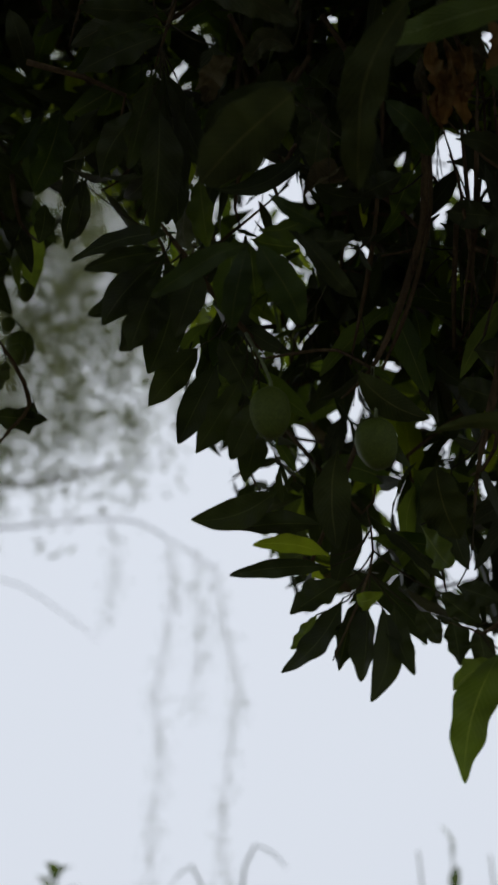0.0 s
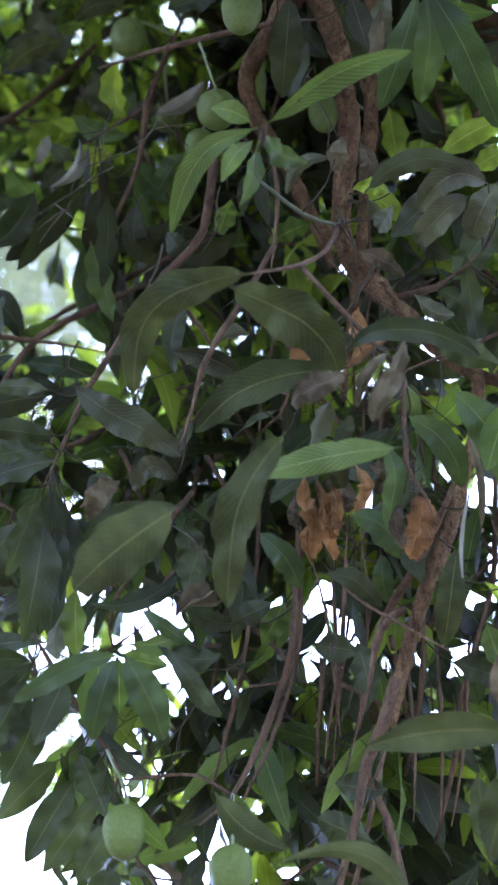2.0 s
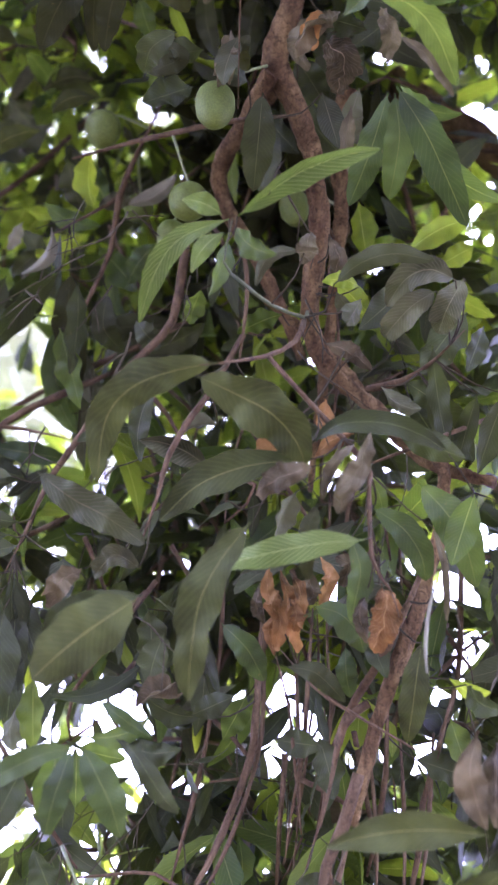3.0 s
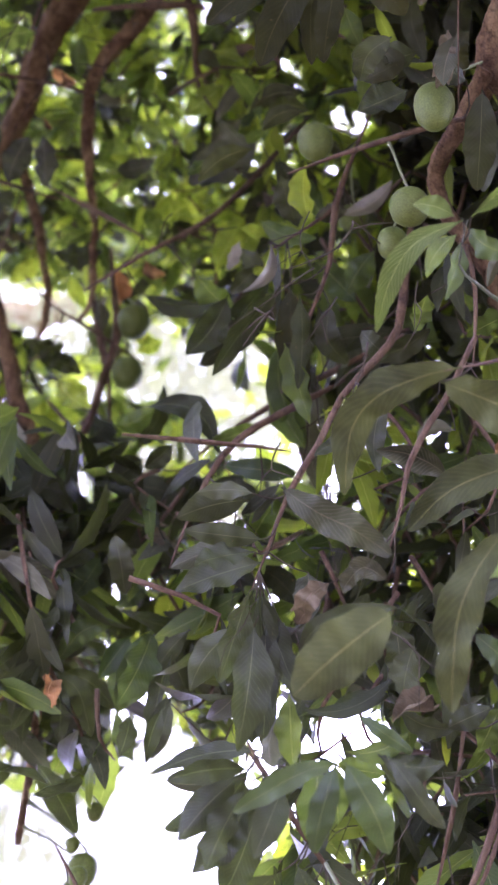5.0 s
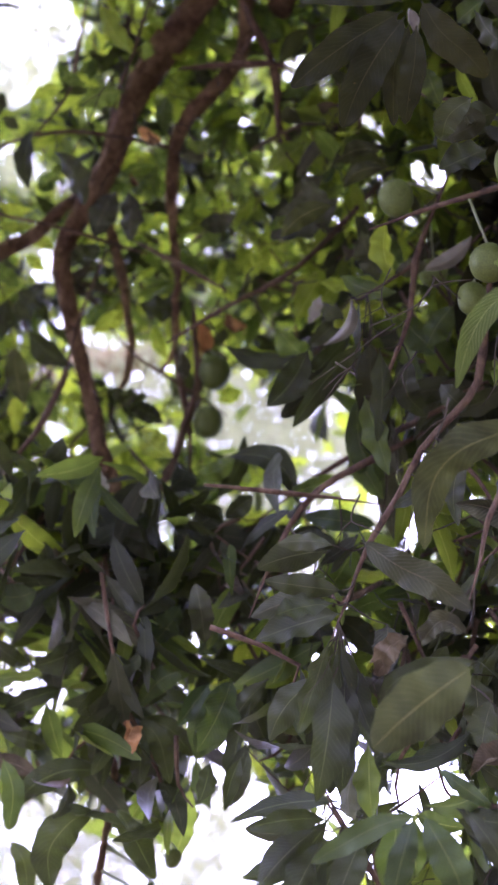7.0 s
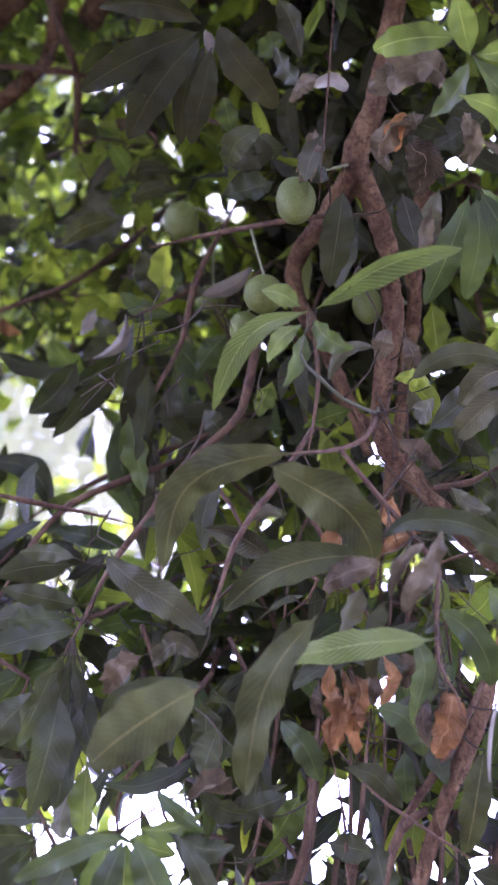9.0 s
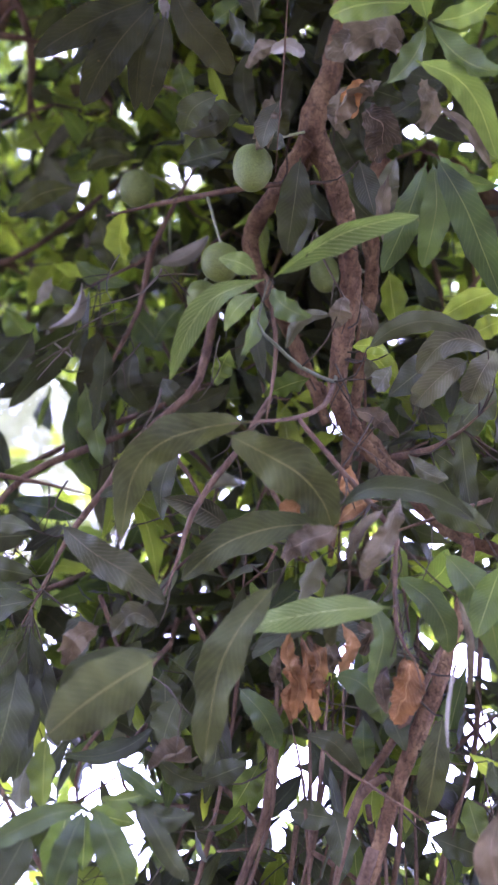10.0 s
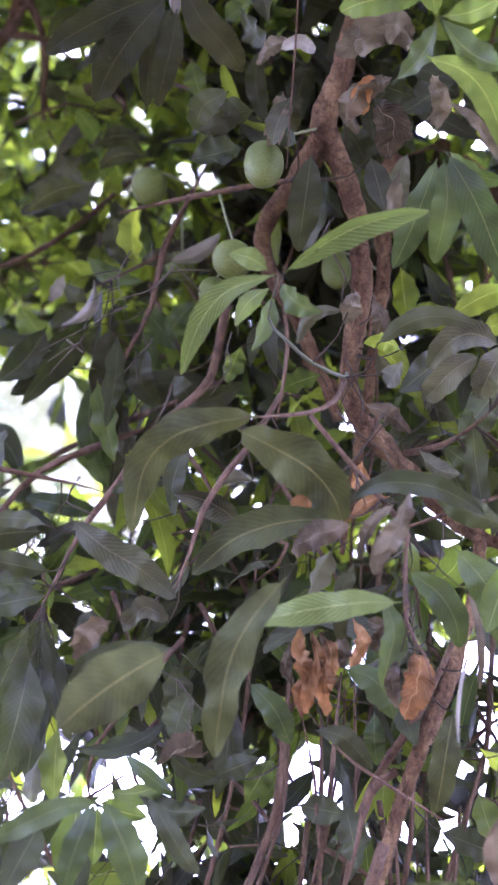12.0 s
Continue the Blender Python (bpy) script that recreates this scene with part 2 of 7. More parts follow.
def build_ground():
    ring = [0.0, 1, 2, 4, 7, 12, 20, 40, 90, 250, 800, 2500]
    verts, faces, n = [(0, 0, 0)], [], 48
    for k, r in enumerate(ring[1:]):
        for i in range(n):
            a = 2 * math.pi * i / n
            x, y = r * math.cos(a), r * math.sin(a)
            z = 0.05 * noise.noise((x * 0.4, y * 0.4, 0)) if r < 100 else 0.0
            verts.append((x, y, z))
    for i in range(n):
        faces.append((0, 1 + i, 1 + (i + 1) % n))
    for k in range(len(ring) - 2):
        for i in range(n):
            a, b = 1 + k * n + i, 1 + k * n + (i + 1) % n
            faces.append((a, a + n, b + n, b))
    tagged(mesh_object("ground", verts, faces, SOIL), "dry earth with thin grass under the trees", "ground", kind="structure")


build_ground()

# ---- the mango tree ----
HOLLOW = Vector((-0.05, 0.18, 1.55))
ROOT = Vector((0.9, -2.1, 0.0))
tree = new("mango_tree")
tree.location = ROOT
tagged(tree, "mango tree with drooping leafy boughs and green fruit", "tree")


def smooth_line(points, step):
    """A rounded line through points of x, y, z, radius."""
    p = [np.array(q, float) for q in points]
    p = [2 * p[0] - p[1]] + p + [2 * p[-1] - p[-2]]
    out = []
    for a, b, c, d in zip(p, p[1:], p[2:], p[3:]):
        n = max(2, int(np.linalg.norm(c[:3] - b[:3]) / step))
        for t in np.arange(n) / n:
            out.append(0.5 * (2 * b + (c - a) * t + (2 * a - 5 * b + 4 * c - d) * t * t + (3 * b - a - 3 * c + d) * t ** 3))
    out.append(p[-2])
    return out


def tube(points, sides, wobble=0.0, seed=0.0, knots=0.0, pace=1.0):
    """Vertices and faces of a closed tapering tube along points of x, y, z, radius."""
    verts, faces, ref = [], [], Vector((0.31, 0.87, 0.38))
    n = len(points)
    for k, q in enumerate(points):
        a, b = points[max(k - 1, 0)], points[min(k + 1, n - 1)]
        way = Vector(b[:3] - a[:3]).normalized()
        u = (ref - way * ref.dot(way)).normalized()
        v, ref = way.cross(u), u
        swell = 1 + knots * max(0.0, noise.noise((k * pace * 0.37 + seed, seed, 3.1)))
        for i in range(sides):
            ang = 2 * math.pi * i / sides
            r = q[3] * swell * (1 + wobble * noise.noise((math.cos(ang) * 1.3 + seed, math.sin(ang) * 1.3, k * pace * 0.35)))
            verts.append(Vector(q[:3]) + (u * math.cos(ang) + v * math.sin(ang)) * r)
    for k in range(n - 1):
        for i in range(sides):
            j = (i + 1) % sides
            faces.append((k * sides + i, k * sides + j, (k + 1) * sides + j, (k + 1) * sides + i))
    faces += [tuple(range(sides))[::-1], tuple(range((n - 1) * sides, n * sides))]
    return verts, faces


BOUGHS, LINE_POINTS, LINE_OWNERS = [], [], []


def flake(v, big):
    """Lifted plates and pits of old bark."""
    plate = noise.noise(Vector((v.x * 75, v.y * 75, v.z * 42)))
    edge = 1.0 - min(1.0, abs(plate) * 5.0)
    return noise.noise_vector(v * 150) * 0.0014 - Vector(noise.noise_vector(v * 20)).normalized() * edge * min(0.0026, big * 0.11)



def bough(name, points, mat=None, parent=None, root=None):
    big = max(q[3] for q in points)
    if root is None and name in ("twig", "branch") and LINE_POINTS:
        d = np.linalg.norm(np.array(LINE_POINTS) - np.array(points[0][:3]), axis=1)
        back = np.linalg.norm(np.array(LINE_POINTS) - np.array(points[-1][:3]), axis=1)
        if back.min() < d.min():
            points, d = points[::-1], back
        first, second = np.array(points[0][:3]), np.array(points[1][:3])
        joint = LINE_POINTS[int(d.argmin())] - first
        if 0.02 < d.min() < 0.2 and joint @ (first - second) > 0.6 * d.min() * np.linalg.norm(first - second):
            points = [(*LINE_POINTS[int(d.argmin())], points[0][3] * 1.05)] + list(points)
        elif d.min() > 0.02:
            away = (first - second) / np.linalg.norm(first - second)
            points = [(*(first + away * 0.16 + np.array([0, 0.05, 0.05])), points[0][3] * 0.45)] + list(points)
    line = smooth_line(points, 0.008 if big > 0.012 else 0.04)
    seed = points[0][0] * 7.3 + points[-1][2]
    if big < 0.012:
        for k in range(4):
            line[-1 - k][3] *= (k + 1.5) / 5.5
    for k, q in enumerate(line):
        q[:3] += 0.006 * np.array(noise.noise_vector((k * (0.1 if big > 0.012 else 0.21) + seed, seed, 0.5)))
    fine_step = 0.26 if big > 0.012 else 1.0
    verts, faces = tube(line, 32 if big > 0.016 else 20 if big > 0.012 else 8 if big > 0.008 else 6, 0.26 if big > 0.012 else 0.34, seed, 0.14, fine_step)
    if big > 0.012:
        verts = [v + 0.0030 * noise.noise_vector(v * 48) + flake(v, big) for v in verts]
    root = ROOT if root is None else root
    ob = mesh_object(name, [v - root for v in verts], faces, mat or (BARK if big > 0.012 else TWIG), parent or tree)
    if root is ROOT:
        BOUGHS.append(ob)
        for q in line[1:-1]:
            LINE_POINTS.append(q[:3].copy())
            LINE_OWNERS.append(ob)
    return ob


# trunk behind the viewer, with the boughs that arch over to the hanging edge
trunk_line = [(0.9, -2.1, -0.1, 0.27), (0.9, -2.08, 0.25, 0.20), (0.86, -2.0, 1.0, 0.175), (0.78, -1.9, 1.8, 0.165), (0.68, -1.75, 2.6, 0.15), (0.6, -1.6, 3.3, 0.135)]
bough("trunk", trunk_line)
bough("limb", [(0.62, -1.65, 3.1, 0.09), (0.6, -1.0, 4.0, 0.07), (0.52, -0.1, 4.6, 0.055), (0.4, 0.7, 4.5, 0.042), (0.31, 1.0, 4.15, 0.036), (0.28, 1.11, 3.9, 0.033)])
bough("limb", [(0.6, -1.6, 3.2, 0.10), (0.2, -0.9, 4.4, 0.085), (-0.2, 0.2, 5.2, 0.075), (-0.42, 1.0, 5.1, 0.066), (-0.48, 1.35, 4.8, 0.062), (-0.495, 1.44, 4.57, 0.0505)])
bough("limb", [(0.2, -0.9, 4.4, 0.05), (0.0, 0.4, 5.2, 0.04), (-0.2, 1.3, 4.9, 0.032), (-0.33, 1.5, 4.45, 0.027)])
bough("limb", [(0.62, -1.65, 3.0, 0.08), (1.0, -0.6, 4.3, 0.06), (1.1, 0.8, 4.4, 0.045), (0.85, 1.6, 3.9, 0.034)])
bough("limb", [(0.279, 1.114, 3.911, 0.0200), (0.263, 1.201, 3.767, 0.0185), (0.243, 1.256, 3.643, 0.0185), (0.227, 1.306, 3.585, 0.0215), (0.265, 1.343, 3.523, 0.0175), (0.296, 1.396, 3.463, 0.0165), (0.311, 1.460, 3.382, 0.0175), (0.303, 1.523, 3.275, 0.0165), (0.310, 1.580, 3.227, 0.0160), (0.344, 1.624, 3.183, 0.0145), (0.394, 1.648, 3.148, 0.0125), (0.442, 1.635, 3.076, 0.0118), (0.509, 1.641, 3.003, 0.0112), (0.516, 1.685, 2.925, 0.0108), (0.486, 1.727, 2.811, 0.0112), (0.447, 1.747, 2.717, 0.0128), (0.408, 1.784, 2.631, 0.0109), (0.385, 1.818, 2.550, 0.0100), (0.369, 1.863, 2.480, 0.0092)])
bough("limb", [(0.219, 1.300, 3.555, 0.0167), (0.204, 1.329, 3.541, 0.0147), (0.191, 1.356, 3.527, 0.0147), (0.181, 1.379, 3.514, 0.0098)])
bough("branch", [(0.236, 1.321, 3.587, 0.0190), (0.199, 1.393, 3.574, 0.0175), (0.156, 1.503, 3.582, 0.0162), (0.165, 1.561, 3.543, 0.0145), (0.221, 1.603, 3.456, 0.0125), (0.270, 1.636, 3.346, 0.0106), (0.312, 1.684, 3.272, 0.0088)])
bough("branch", [(0.397, 1.795, 2.638, 0.0076), (0.360, 1.821, 2.613, 0.0065), (0.341, 1.866, 2.548, 0.0054), (0.329, 1.899, 2.496, 0.0042)])
bough("twig", [(0.277, 1.474, 3.125, 0.0034), (0.213, 1.422, 3.088, 0.0028), (0.165, 1.365, 3.064, 0.0024), (0.130, 1.302, 3.028, 0.0022), (0.131, 1.224, 3.022, 0.0020)], SHOOT)
bough("twig", [(0.277, 1.474, 3.125, 0.0050), (0.252, 1.437, 3.030, 0.0043), (0.200, 1.395, 2.943, 0.0036), (0.139, 1.364, 2.887, 0.0030), (0.097, 1.332, 2.840, 0.0024)])
bough("twig", [(0.183, 1.573, 3.125, 0.0051), (0.198, 1.542, 3.278, 0.0046), (0.195, 1.543, 3.404, 0.0040)])
bough("twig", [(0.139, 1.579, 3.058, 0.0050), (0.114, 1.587, 3.012, 0.0047), (0.080, 1.606, 2.941, 0.0045), (0.064, 1.627, 2.878, 0.0043), (0.041, 1.641, 2.789, 0.0040)])
bough("twig", [(0.100, 1.612, 3.426, 0.0074), (0.084, 1.661, 3.325, 0.0068), (0.044, 1.671, 3.254, 0.0062), (-0.017, 1.687, 3.175, 0.0056), (-0.054, 1.709, 3.085, 0.0051), (-0.099, 1.728, 2.994, 0.0045), (-0.130, 1.751, 2.892, 0.0040), (-0.154, 1.751, 2.812, 0.0035)])
bough("twig", [(-0.007, 1.849, 3.432, 0.0061), (-0.140, 1.971, 3.455, 0.0057), (-0.214, 2.038, 3.456, 0.0051), (-0.279, 2.103, 3.456, 0.0045), (-0.365, 2.183, 3.433, 0.0039)])
bough("twig", [(0.340, 1.477, 2.833, 0.0039), (0.351, 1.486, 2.791, 0.0035), (0.354, 1.529, 2.697, 0.0032), (0.378, 1.552, 2.661, 0.0028), (0.392, 1.572, 2.631, 0.0025)])
bough("twig", [(0.201, 1.867, 3.118, 0.0048), (0.196, 1.895, 3.013, 0.0046), (0.192, 1.910, 2.916, 0.0043), (0.194, 1.965, 2.844, 0.0042), (0.178, 1.995, 2.714, 0.0039), (0.153, 2.016, 2.588, 0.0037)])
bough("twig", [(0.273, 1.972, 3.062, 0.0049), (0.271, 1.983, 2.971, 0.0047), (0.270, 1.999, 2.866, 0.0044), (0.269, 2.028, 2.734, 0.0042), (0.246, 2.034, 2.635, 0.0039), (0.212, 2.035, 2.540, 0.0037)])
bough("twig", [(0.270, 1.875, 2.778, 0.0037), (0.291, 1.903, 2.697, 0.0033), (0.298, 1.908, 2.632, 0.0029)])
bough("twig", [(0.266, 1.789, 2.726, 0.0035), (0.310, 1.771, 2.650, 0.0031), (0.349, 1.755, 2.605, 0.0027)])
bough("twig", [(0.401, 2.063, 2.824, 0.0048), (0.380, 2.095, 2.745, 0.0040), (0.354, 2.128, 2.640, 0.0032)])
bough("twig", [(0.374, 1.766, 3.183, 0.0048), (0.373, 1.709, 3.209, 0.0044), (0.368, 1.660, 3.213, 0.0039)])
bough("twig", [(0.612, 1.847, 3.092, 0.0066), (0.609, 1.882, 3.007, 0.0062), (0.607, 1.921, 2.929, 0.0058), (0.603, 1.995, 2.833, 0.0055), (0.556, 2.035, 2.705, 0.0050), (0.533, 2.048, 2.593, 0.0046)])
bough("twig", [(0.572, 2.047, 2.865, 0.0066), (0.624, 2.004, 2.898, 0.0058), (0.676, 1.965, 2.923, 0.0049)])
bough("twig", [(0.602, 2.060, 3.008, 0.0069), (0.664, 2.095, 2.931, 0.0060), (0.713, 2.113, 2.878, 0.0051)])
bough("twig", [(0.522, 2.004, 2.945, 0.0049), (0.513, 2.021, 2.875, 0.0047), (0.507, 2.043, 2.811, 0.0044), (0.502, 2.094, 2.735, 0.0042), (0.511, 2.145, 2.643, 0.0040)])
bough("branch", [(0.547, 1.611, 4.113, 0.0359), (0.637, 1.620, 4.028, 0.0336), (0.750, 1.644, 3.921, 0.0314), (0.857, 1.662, 3.810, 0.0292)])
bough("branch", [(0.347, 1.658, 3.260, 0.0128), (0.421, 1.676, 3.158, 0.0115), (0.508, 1.691, 3.046, 0.0103), (0.602, 1.656, 2.971, 0.0092)])
bough("twig", [(0.372, 1.539, 3.599, 0.0052), (0.397, 1.573, 3.509, 0.0043), (0.366, 1.564, 3.459, 0.0034)])
bough("twig", [(0.549, 1.651, 3.730, 0.0057), (0.573, 1.710, 3.682, 0.0047), (0.609, 1.774, 3.624, 0.0038)])
bough("twig", [(0.504, 1.720, 3.301, 0.0068), (0.419, 1.728, 3.249, 0.0058), (0.362, 1.707, 3.213, 0.0048)])
bough("twig", [(0.243, 1.926, 2.685, 0.0066), (0.239, 1.954, 2.640, 0.0063), (0.192, 1.972, 2.519, 0.0057), (0.145, 1.969, 2.423, 0.0052), (0.099, 1.990, 2.387, 0.0049)])
bough("twig", [(0.366, 1.838, 2.509, 0.0069), (0.347, 1.880, 2.471, 0.0067), (0.340, 1.931, 2.442, 0.0066), (0.367, 1.955, 2.382, 0.0063), (0.384, 1.968, 2.292, 0.0060), (0.398, 1.965, 2.208, 0.0057), (0.401, 1.988, 2.138, 0.0055)])
bough("twig", [(0.327, 2.020, 2.703, 0.0046), (0.327, 2.067, 2.623, 0.0039), (0.317, 2.132, 2.503, 0.0031)])
bough("twig", [(-0.027, 2.056, 2.488, 0.0044), (0.038, 2.036, 2.482, 0.0036), (0.098, 2.006, 2.469, 0.0029)])
bough("twig", [(-0.477, 2.188, 2.629, 0.0059), (-0.439, 2.220, 2.578, 0.0049), (-0.415, 2.254, 2.513, 0.0039), (-0.450, 2.265, 2.472, 0.0029)])
bough("twig", [(-0.210, 2.133, 2.802, 0.0049), (-0.179, 2.160, 2.761, 0.0043), (-0.157, 2.172, 2.701, 0.0036), (-0.086, 2.126, 2.726, 0.0029)])
bough("twig", [(0.291, 1.993, 2.028, 0.0041), (0.252, 2.000, 2.027, 0.0032), (0.222, 2.001, 2.041, 0.0024)])
bough("twig", [(0.129, 2.063, 2.234, 0.0043), (0.129, 2.035, 2.155, 0.0033), (0.105, 2.005, 2.081, 0.0024)])
bough("twig", [(0.417, 1.741, 2.706, 0.0063), (0.382, 1.806, 2.663, 0.0059), (0.354, 1.870, 2.613, 0.0054), (0.338, 1.932, 2.533, 0.0048), (0.317, 1.973, 2.466, 0.0043)])
bough("twig", [(0.319, 1.901, 2.687, 0.0044), (0.310, 1.947, 2.618, 0.0042), (0.299, 1.983, 2.560, 0.0039), (0.294, 2.015, 2.501, 0.0037)])
bough("twig", [(0.365, 1.971, 2.751, 0.0039), (0.365, 2.039, 2.644, 0.0031)])
bough("twig", [(0.551, 1.880, 2.721, 0.0068), (0.531, 1.933, 2.650, 0.0063), (0.510, 1.979, 2.585, 0.0058), (0.501, 2.018, 2.519, 0.0052)])
bough("twig", [(0.452, 1.887, 2.753, 0.0061), (0.453, 1.955, 2.650, 0.0057), (0.450, 1.979, 2.613, 0.0052)])
bough("twig", [(0.429, 1.988, 2.501, 0.0044), (0.427, 2.031, 2.415, 0.0037)])
bough("twig", [(0.470, 1.983, 2.491, 0.0044), (0.465, 2.028, 2.404, 0.0037)])
bough("twig", [(0.502, 1.968, 2.503, 0.0051), (0.483, 2.024, 2.402, 0.0044)])
bough("limb", [(-0.466, 1.440, 4.574, 0.0438), (-0.526, 1.513, 4.495, 0.0374), (-0.616, 1.595, 4.397, 0.0343), (-0.679, 1.680, 4.306, 0.0289), (-0.727, 1.782, 4.225, 0.0269), (-0.772, 1.845, 4.152, 0.0267), (-0.808, 1.884, 4.084, 0.0233), (-0.820, 1.928, 4.012, 0.0206), (-0.794, 1.982, 3.928, 0.0191), (-0.764, 2.027, 3.852, 0.0183), (-0.732, 2.073, 3.765, 0.0180), (-0.704, 2.111, 3.674, 0.0171), (-0.683, 2.135, 3.613, 0.0169), (-0.640, 2.169, 3.525, 0.0126), (-0.591, 2.206, 3.409, 0.0101), (-0.577, 2.248, 3.298, 0.0094), (-0.583, 2.303, 3.113, 0.0076), (-0.576, 2.344, 2.954, 0.0074), (-0.580, 2.362, 2.859, 0.0068), (-0.584, 2.378, 2.731, 0.0061)])
bough("branch", [(-0.381, 1.430, 4.516, 0.0169), (-0.403, 1.495, 4.452, 0.0142), (-0.407, 1.569, 4.378, 0.0166), (-0.467, 1.624, 4.312, 0.0177), (-0.532, 1.671, 4.269, 0.0164), (-0.564, 1.728, 4.223, 0.0151), (-0.570, 1.801, 4.169, 0.0144), (-0.560, 1.867, 4.085, 0.0099), (-0.547, 1.917, 4.013, 0.0086), (-0.541, 1.968, 3.927, 0.0073), (-0.543, 2.017, 3.830, 0.0060), (-0.566, 2.036, 3.781, 0.0047)])
bough("twig", [(-0.399, 1.561, 4.305, 0.0093), (-0.311, 1.570, 4.308, 0.0073), (-0.234, 1.621, 4.286, 0.0053)])
bough("twig", [(-0.384, 1.507, 4.388, 0.0094), (-0.323, 1.586, 4.299, 0.0080), (-0.314, 1.681, 4.191, 0.0065), (-0.266, 1.721, 4.113, 0.0051)])
bough("branch", [(-1.025, 1.896, 3.967, 0.0200), (-0.955, 1.882, 4.023, 0.0176), (-0.885, 1.870, 4.073, 0.0164), (-0.827, 1.838, 4.142, 0.0127)])
bough("twig", [(-0.994, 1.676, 4.133, 0.0050), (-0.946, 1.677, 4.148, 0.0050), (-0.873, 1.668, 4.176, 0.0050), (-0.783, 1.673, 4.198, 0.0050), (-0.721, 1.684, 4.207, 0.0056)])
bough("twig", [(-0.953, 1.736, 3.964, 0.0064), (-0.848, 1.772, 3.975, 0.0058), (-0.764, 1.798, 3.981, 0.0051)])
bough("twig", [(-0.732, 1.370, 4.360, 0.0050), (-0.749, 1.433, 4.328, 0.0044), (-0.778, 1.547, 4.267, 0.0044), (-0.794, 1.596, 4.237, 0.0038), (-0.854, 1.654, 4.189, 0.0031)])
bough("twig", [(-0.592, 1.393, 4.378, 0.0050), (-0.614, 1.446, 4.350, 0.0044), (-0.649, 1.537, 4.300, 0.0044), (-0.677, 1.589, 4.268, 0.0038)])
bough("branch", [(-0.761, 1.851, 4.228, 0.0130), (-0.716, 1.926, 4.139, 0.0128), (-0.688, 1.986, 4.059, 0.0101), (-0.667, 2.038, 3.972, 0.0094), (-0.657, 2.094, 3.863, 0.0080), (-0.675, 2.117, 3.804, 0.0049)])
bough("twig", [(-0.401, 1.538, 4.315, 0.0056), (-0.365, 1.500, 4.337, 0.0056), (-0.338, 1.563, 4.309, 0.0056), (-0.315, 1.688, 4.244, 0.0050), (-0.274, 1.744, 4.215, 0.0044), (-0.264, 1.823, 4.167, 0.0037)])
bough("twig", [(-0.403, 1.565, 4.324, 0.0063), (-0.363, 1.571, 4.325, 0.0056), (-0.312, 1.573, 4.328, 0.0050), (-0.268, 1.597, 4.319, 0.0038)])
bough("twig", [(-0.713, 1.893, 4.054, 0.0066), (-0.739, 1.934, 3.956, 0.0052), (-0.760, 1.971, 3.858, 0.0038)])
bough("twig", [(-0.676, 1.950, 3.832, 0.0063), (-0.612, 1.974, 3.763, 0.0050), (-0.557, 2.008, 3.747, 0.0037)])
bough("twig", [(-0.518, 2.006, 4.013, 0.0119), (-0.511, 2.090, 3.950, 0.0111), (-0.497, 2.130, 3.854, 0.0102), (-0.521, 2.172, 3.745, 0.0092), (-0.543, 2.209, 3.636, 0.0083), (-0.589, 2.213, 3.550, 0.0074)])
bough("twig", [(-0.550, 2.128, 3.912, 0.0080), (-0.508, 2.182, 3.738, 0.0064), (-0.499, 2.240, 3.615, 0.0050)])
bough("twig", [(-0.525, 1.850, 3.938, 0.0063), (-0.443, 1.862, 3.881, 0.0050), (-0.406, 1.884, 3.870, 0.0037)])
bough("twig", [(-0.916, 2.139, 3.518, 0.0099), (-0.825, 2.076, 3.614, 0.0087), (-0.779, 2.029, 3.739, 0.0076)])
bough("twig", [(-0.821, 2.134, 3.259, 0.0092), (-0.762, 2.097, 3.398, 0.0082), (-0.719, 2.082, 3.501, 0.0072)])
bough("twig", [(-0.067, 1.724, 4.116, 0.0077), (-0.151, 1.752, 3.980, 0.0068), (-0.221, 1.783, 3.897, 0.0061), (-0.289, 1.801, 3.819, 0.0054), (-0.402, 1.813, 3.735, 0.0047)])
bough("twig", [(0.046, 1.506, 3.776, 0.0078), (0.004, 1.560, 3.685, 0.0068), (-0.022, 1.602, 3.598, 0.0059), (-0.032, 1.657, 3.497, 0.0050), (-0.067, 1.698, 3.400, 0.0041)])
bough("twig", [(-0.022, 1.602, 3.598, 0.0053), (-0.079, 1.637, 3.574, 0.0043), (-0.141, 1.671, 3.549, 0.0032)])
bough("twig", [(-0.112, 1.498, 3.549, 0.0062), (-0.023, 1.473, 3.564, 0.0058), (0.062, 1.421, 3.533, 0.0054), (0.141, 1.371, 3.496, 0.0049)])
bough("twig", [(-0.115, 1.832, 3.282, 0.0072), (-0.194, 1.830, 3.212, 0.0063), (-0.240, 1.835, 3.132, 0.0054), (-0.273, 1.855, 3.032, 0.0046), (-0.295, 1.859, 2.947, 0.0038)])
bough("twig", [(-0.156, 1.815, 2.598, 0.0050), (-0.127, 1.841, 2.556, 0.0042), (-0.103, 1.860, 2.524, 0.0033)])
bough("twig", [(-0.251, 1.793, 3.173, 0.0049), (-0.153, 1.837, 3.206, 0.0040), (-0.064, 1.811, 3.162, 0.0029)])
bough("branch", [(0.366, 1.360, 3.635, 0.0145), (0.360, 1.437, 3.568, 0.0135), (0.369, 1.525, 3.485, 0.0125), (0.366, 1.611, 3.398, 0.0116), (0.364, 1.669, 3.340, 0.0107), (0.357, 1.718, 3.273, 0.0098), (0.352, 1.742, 3.211, 0.0088)])
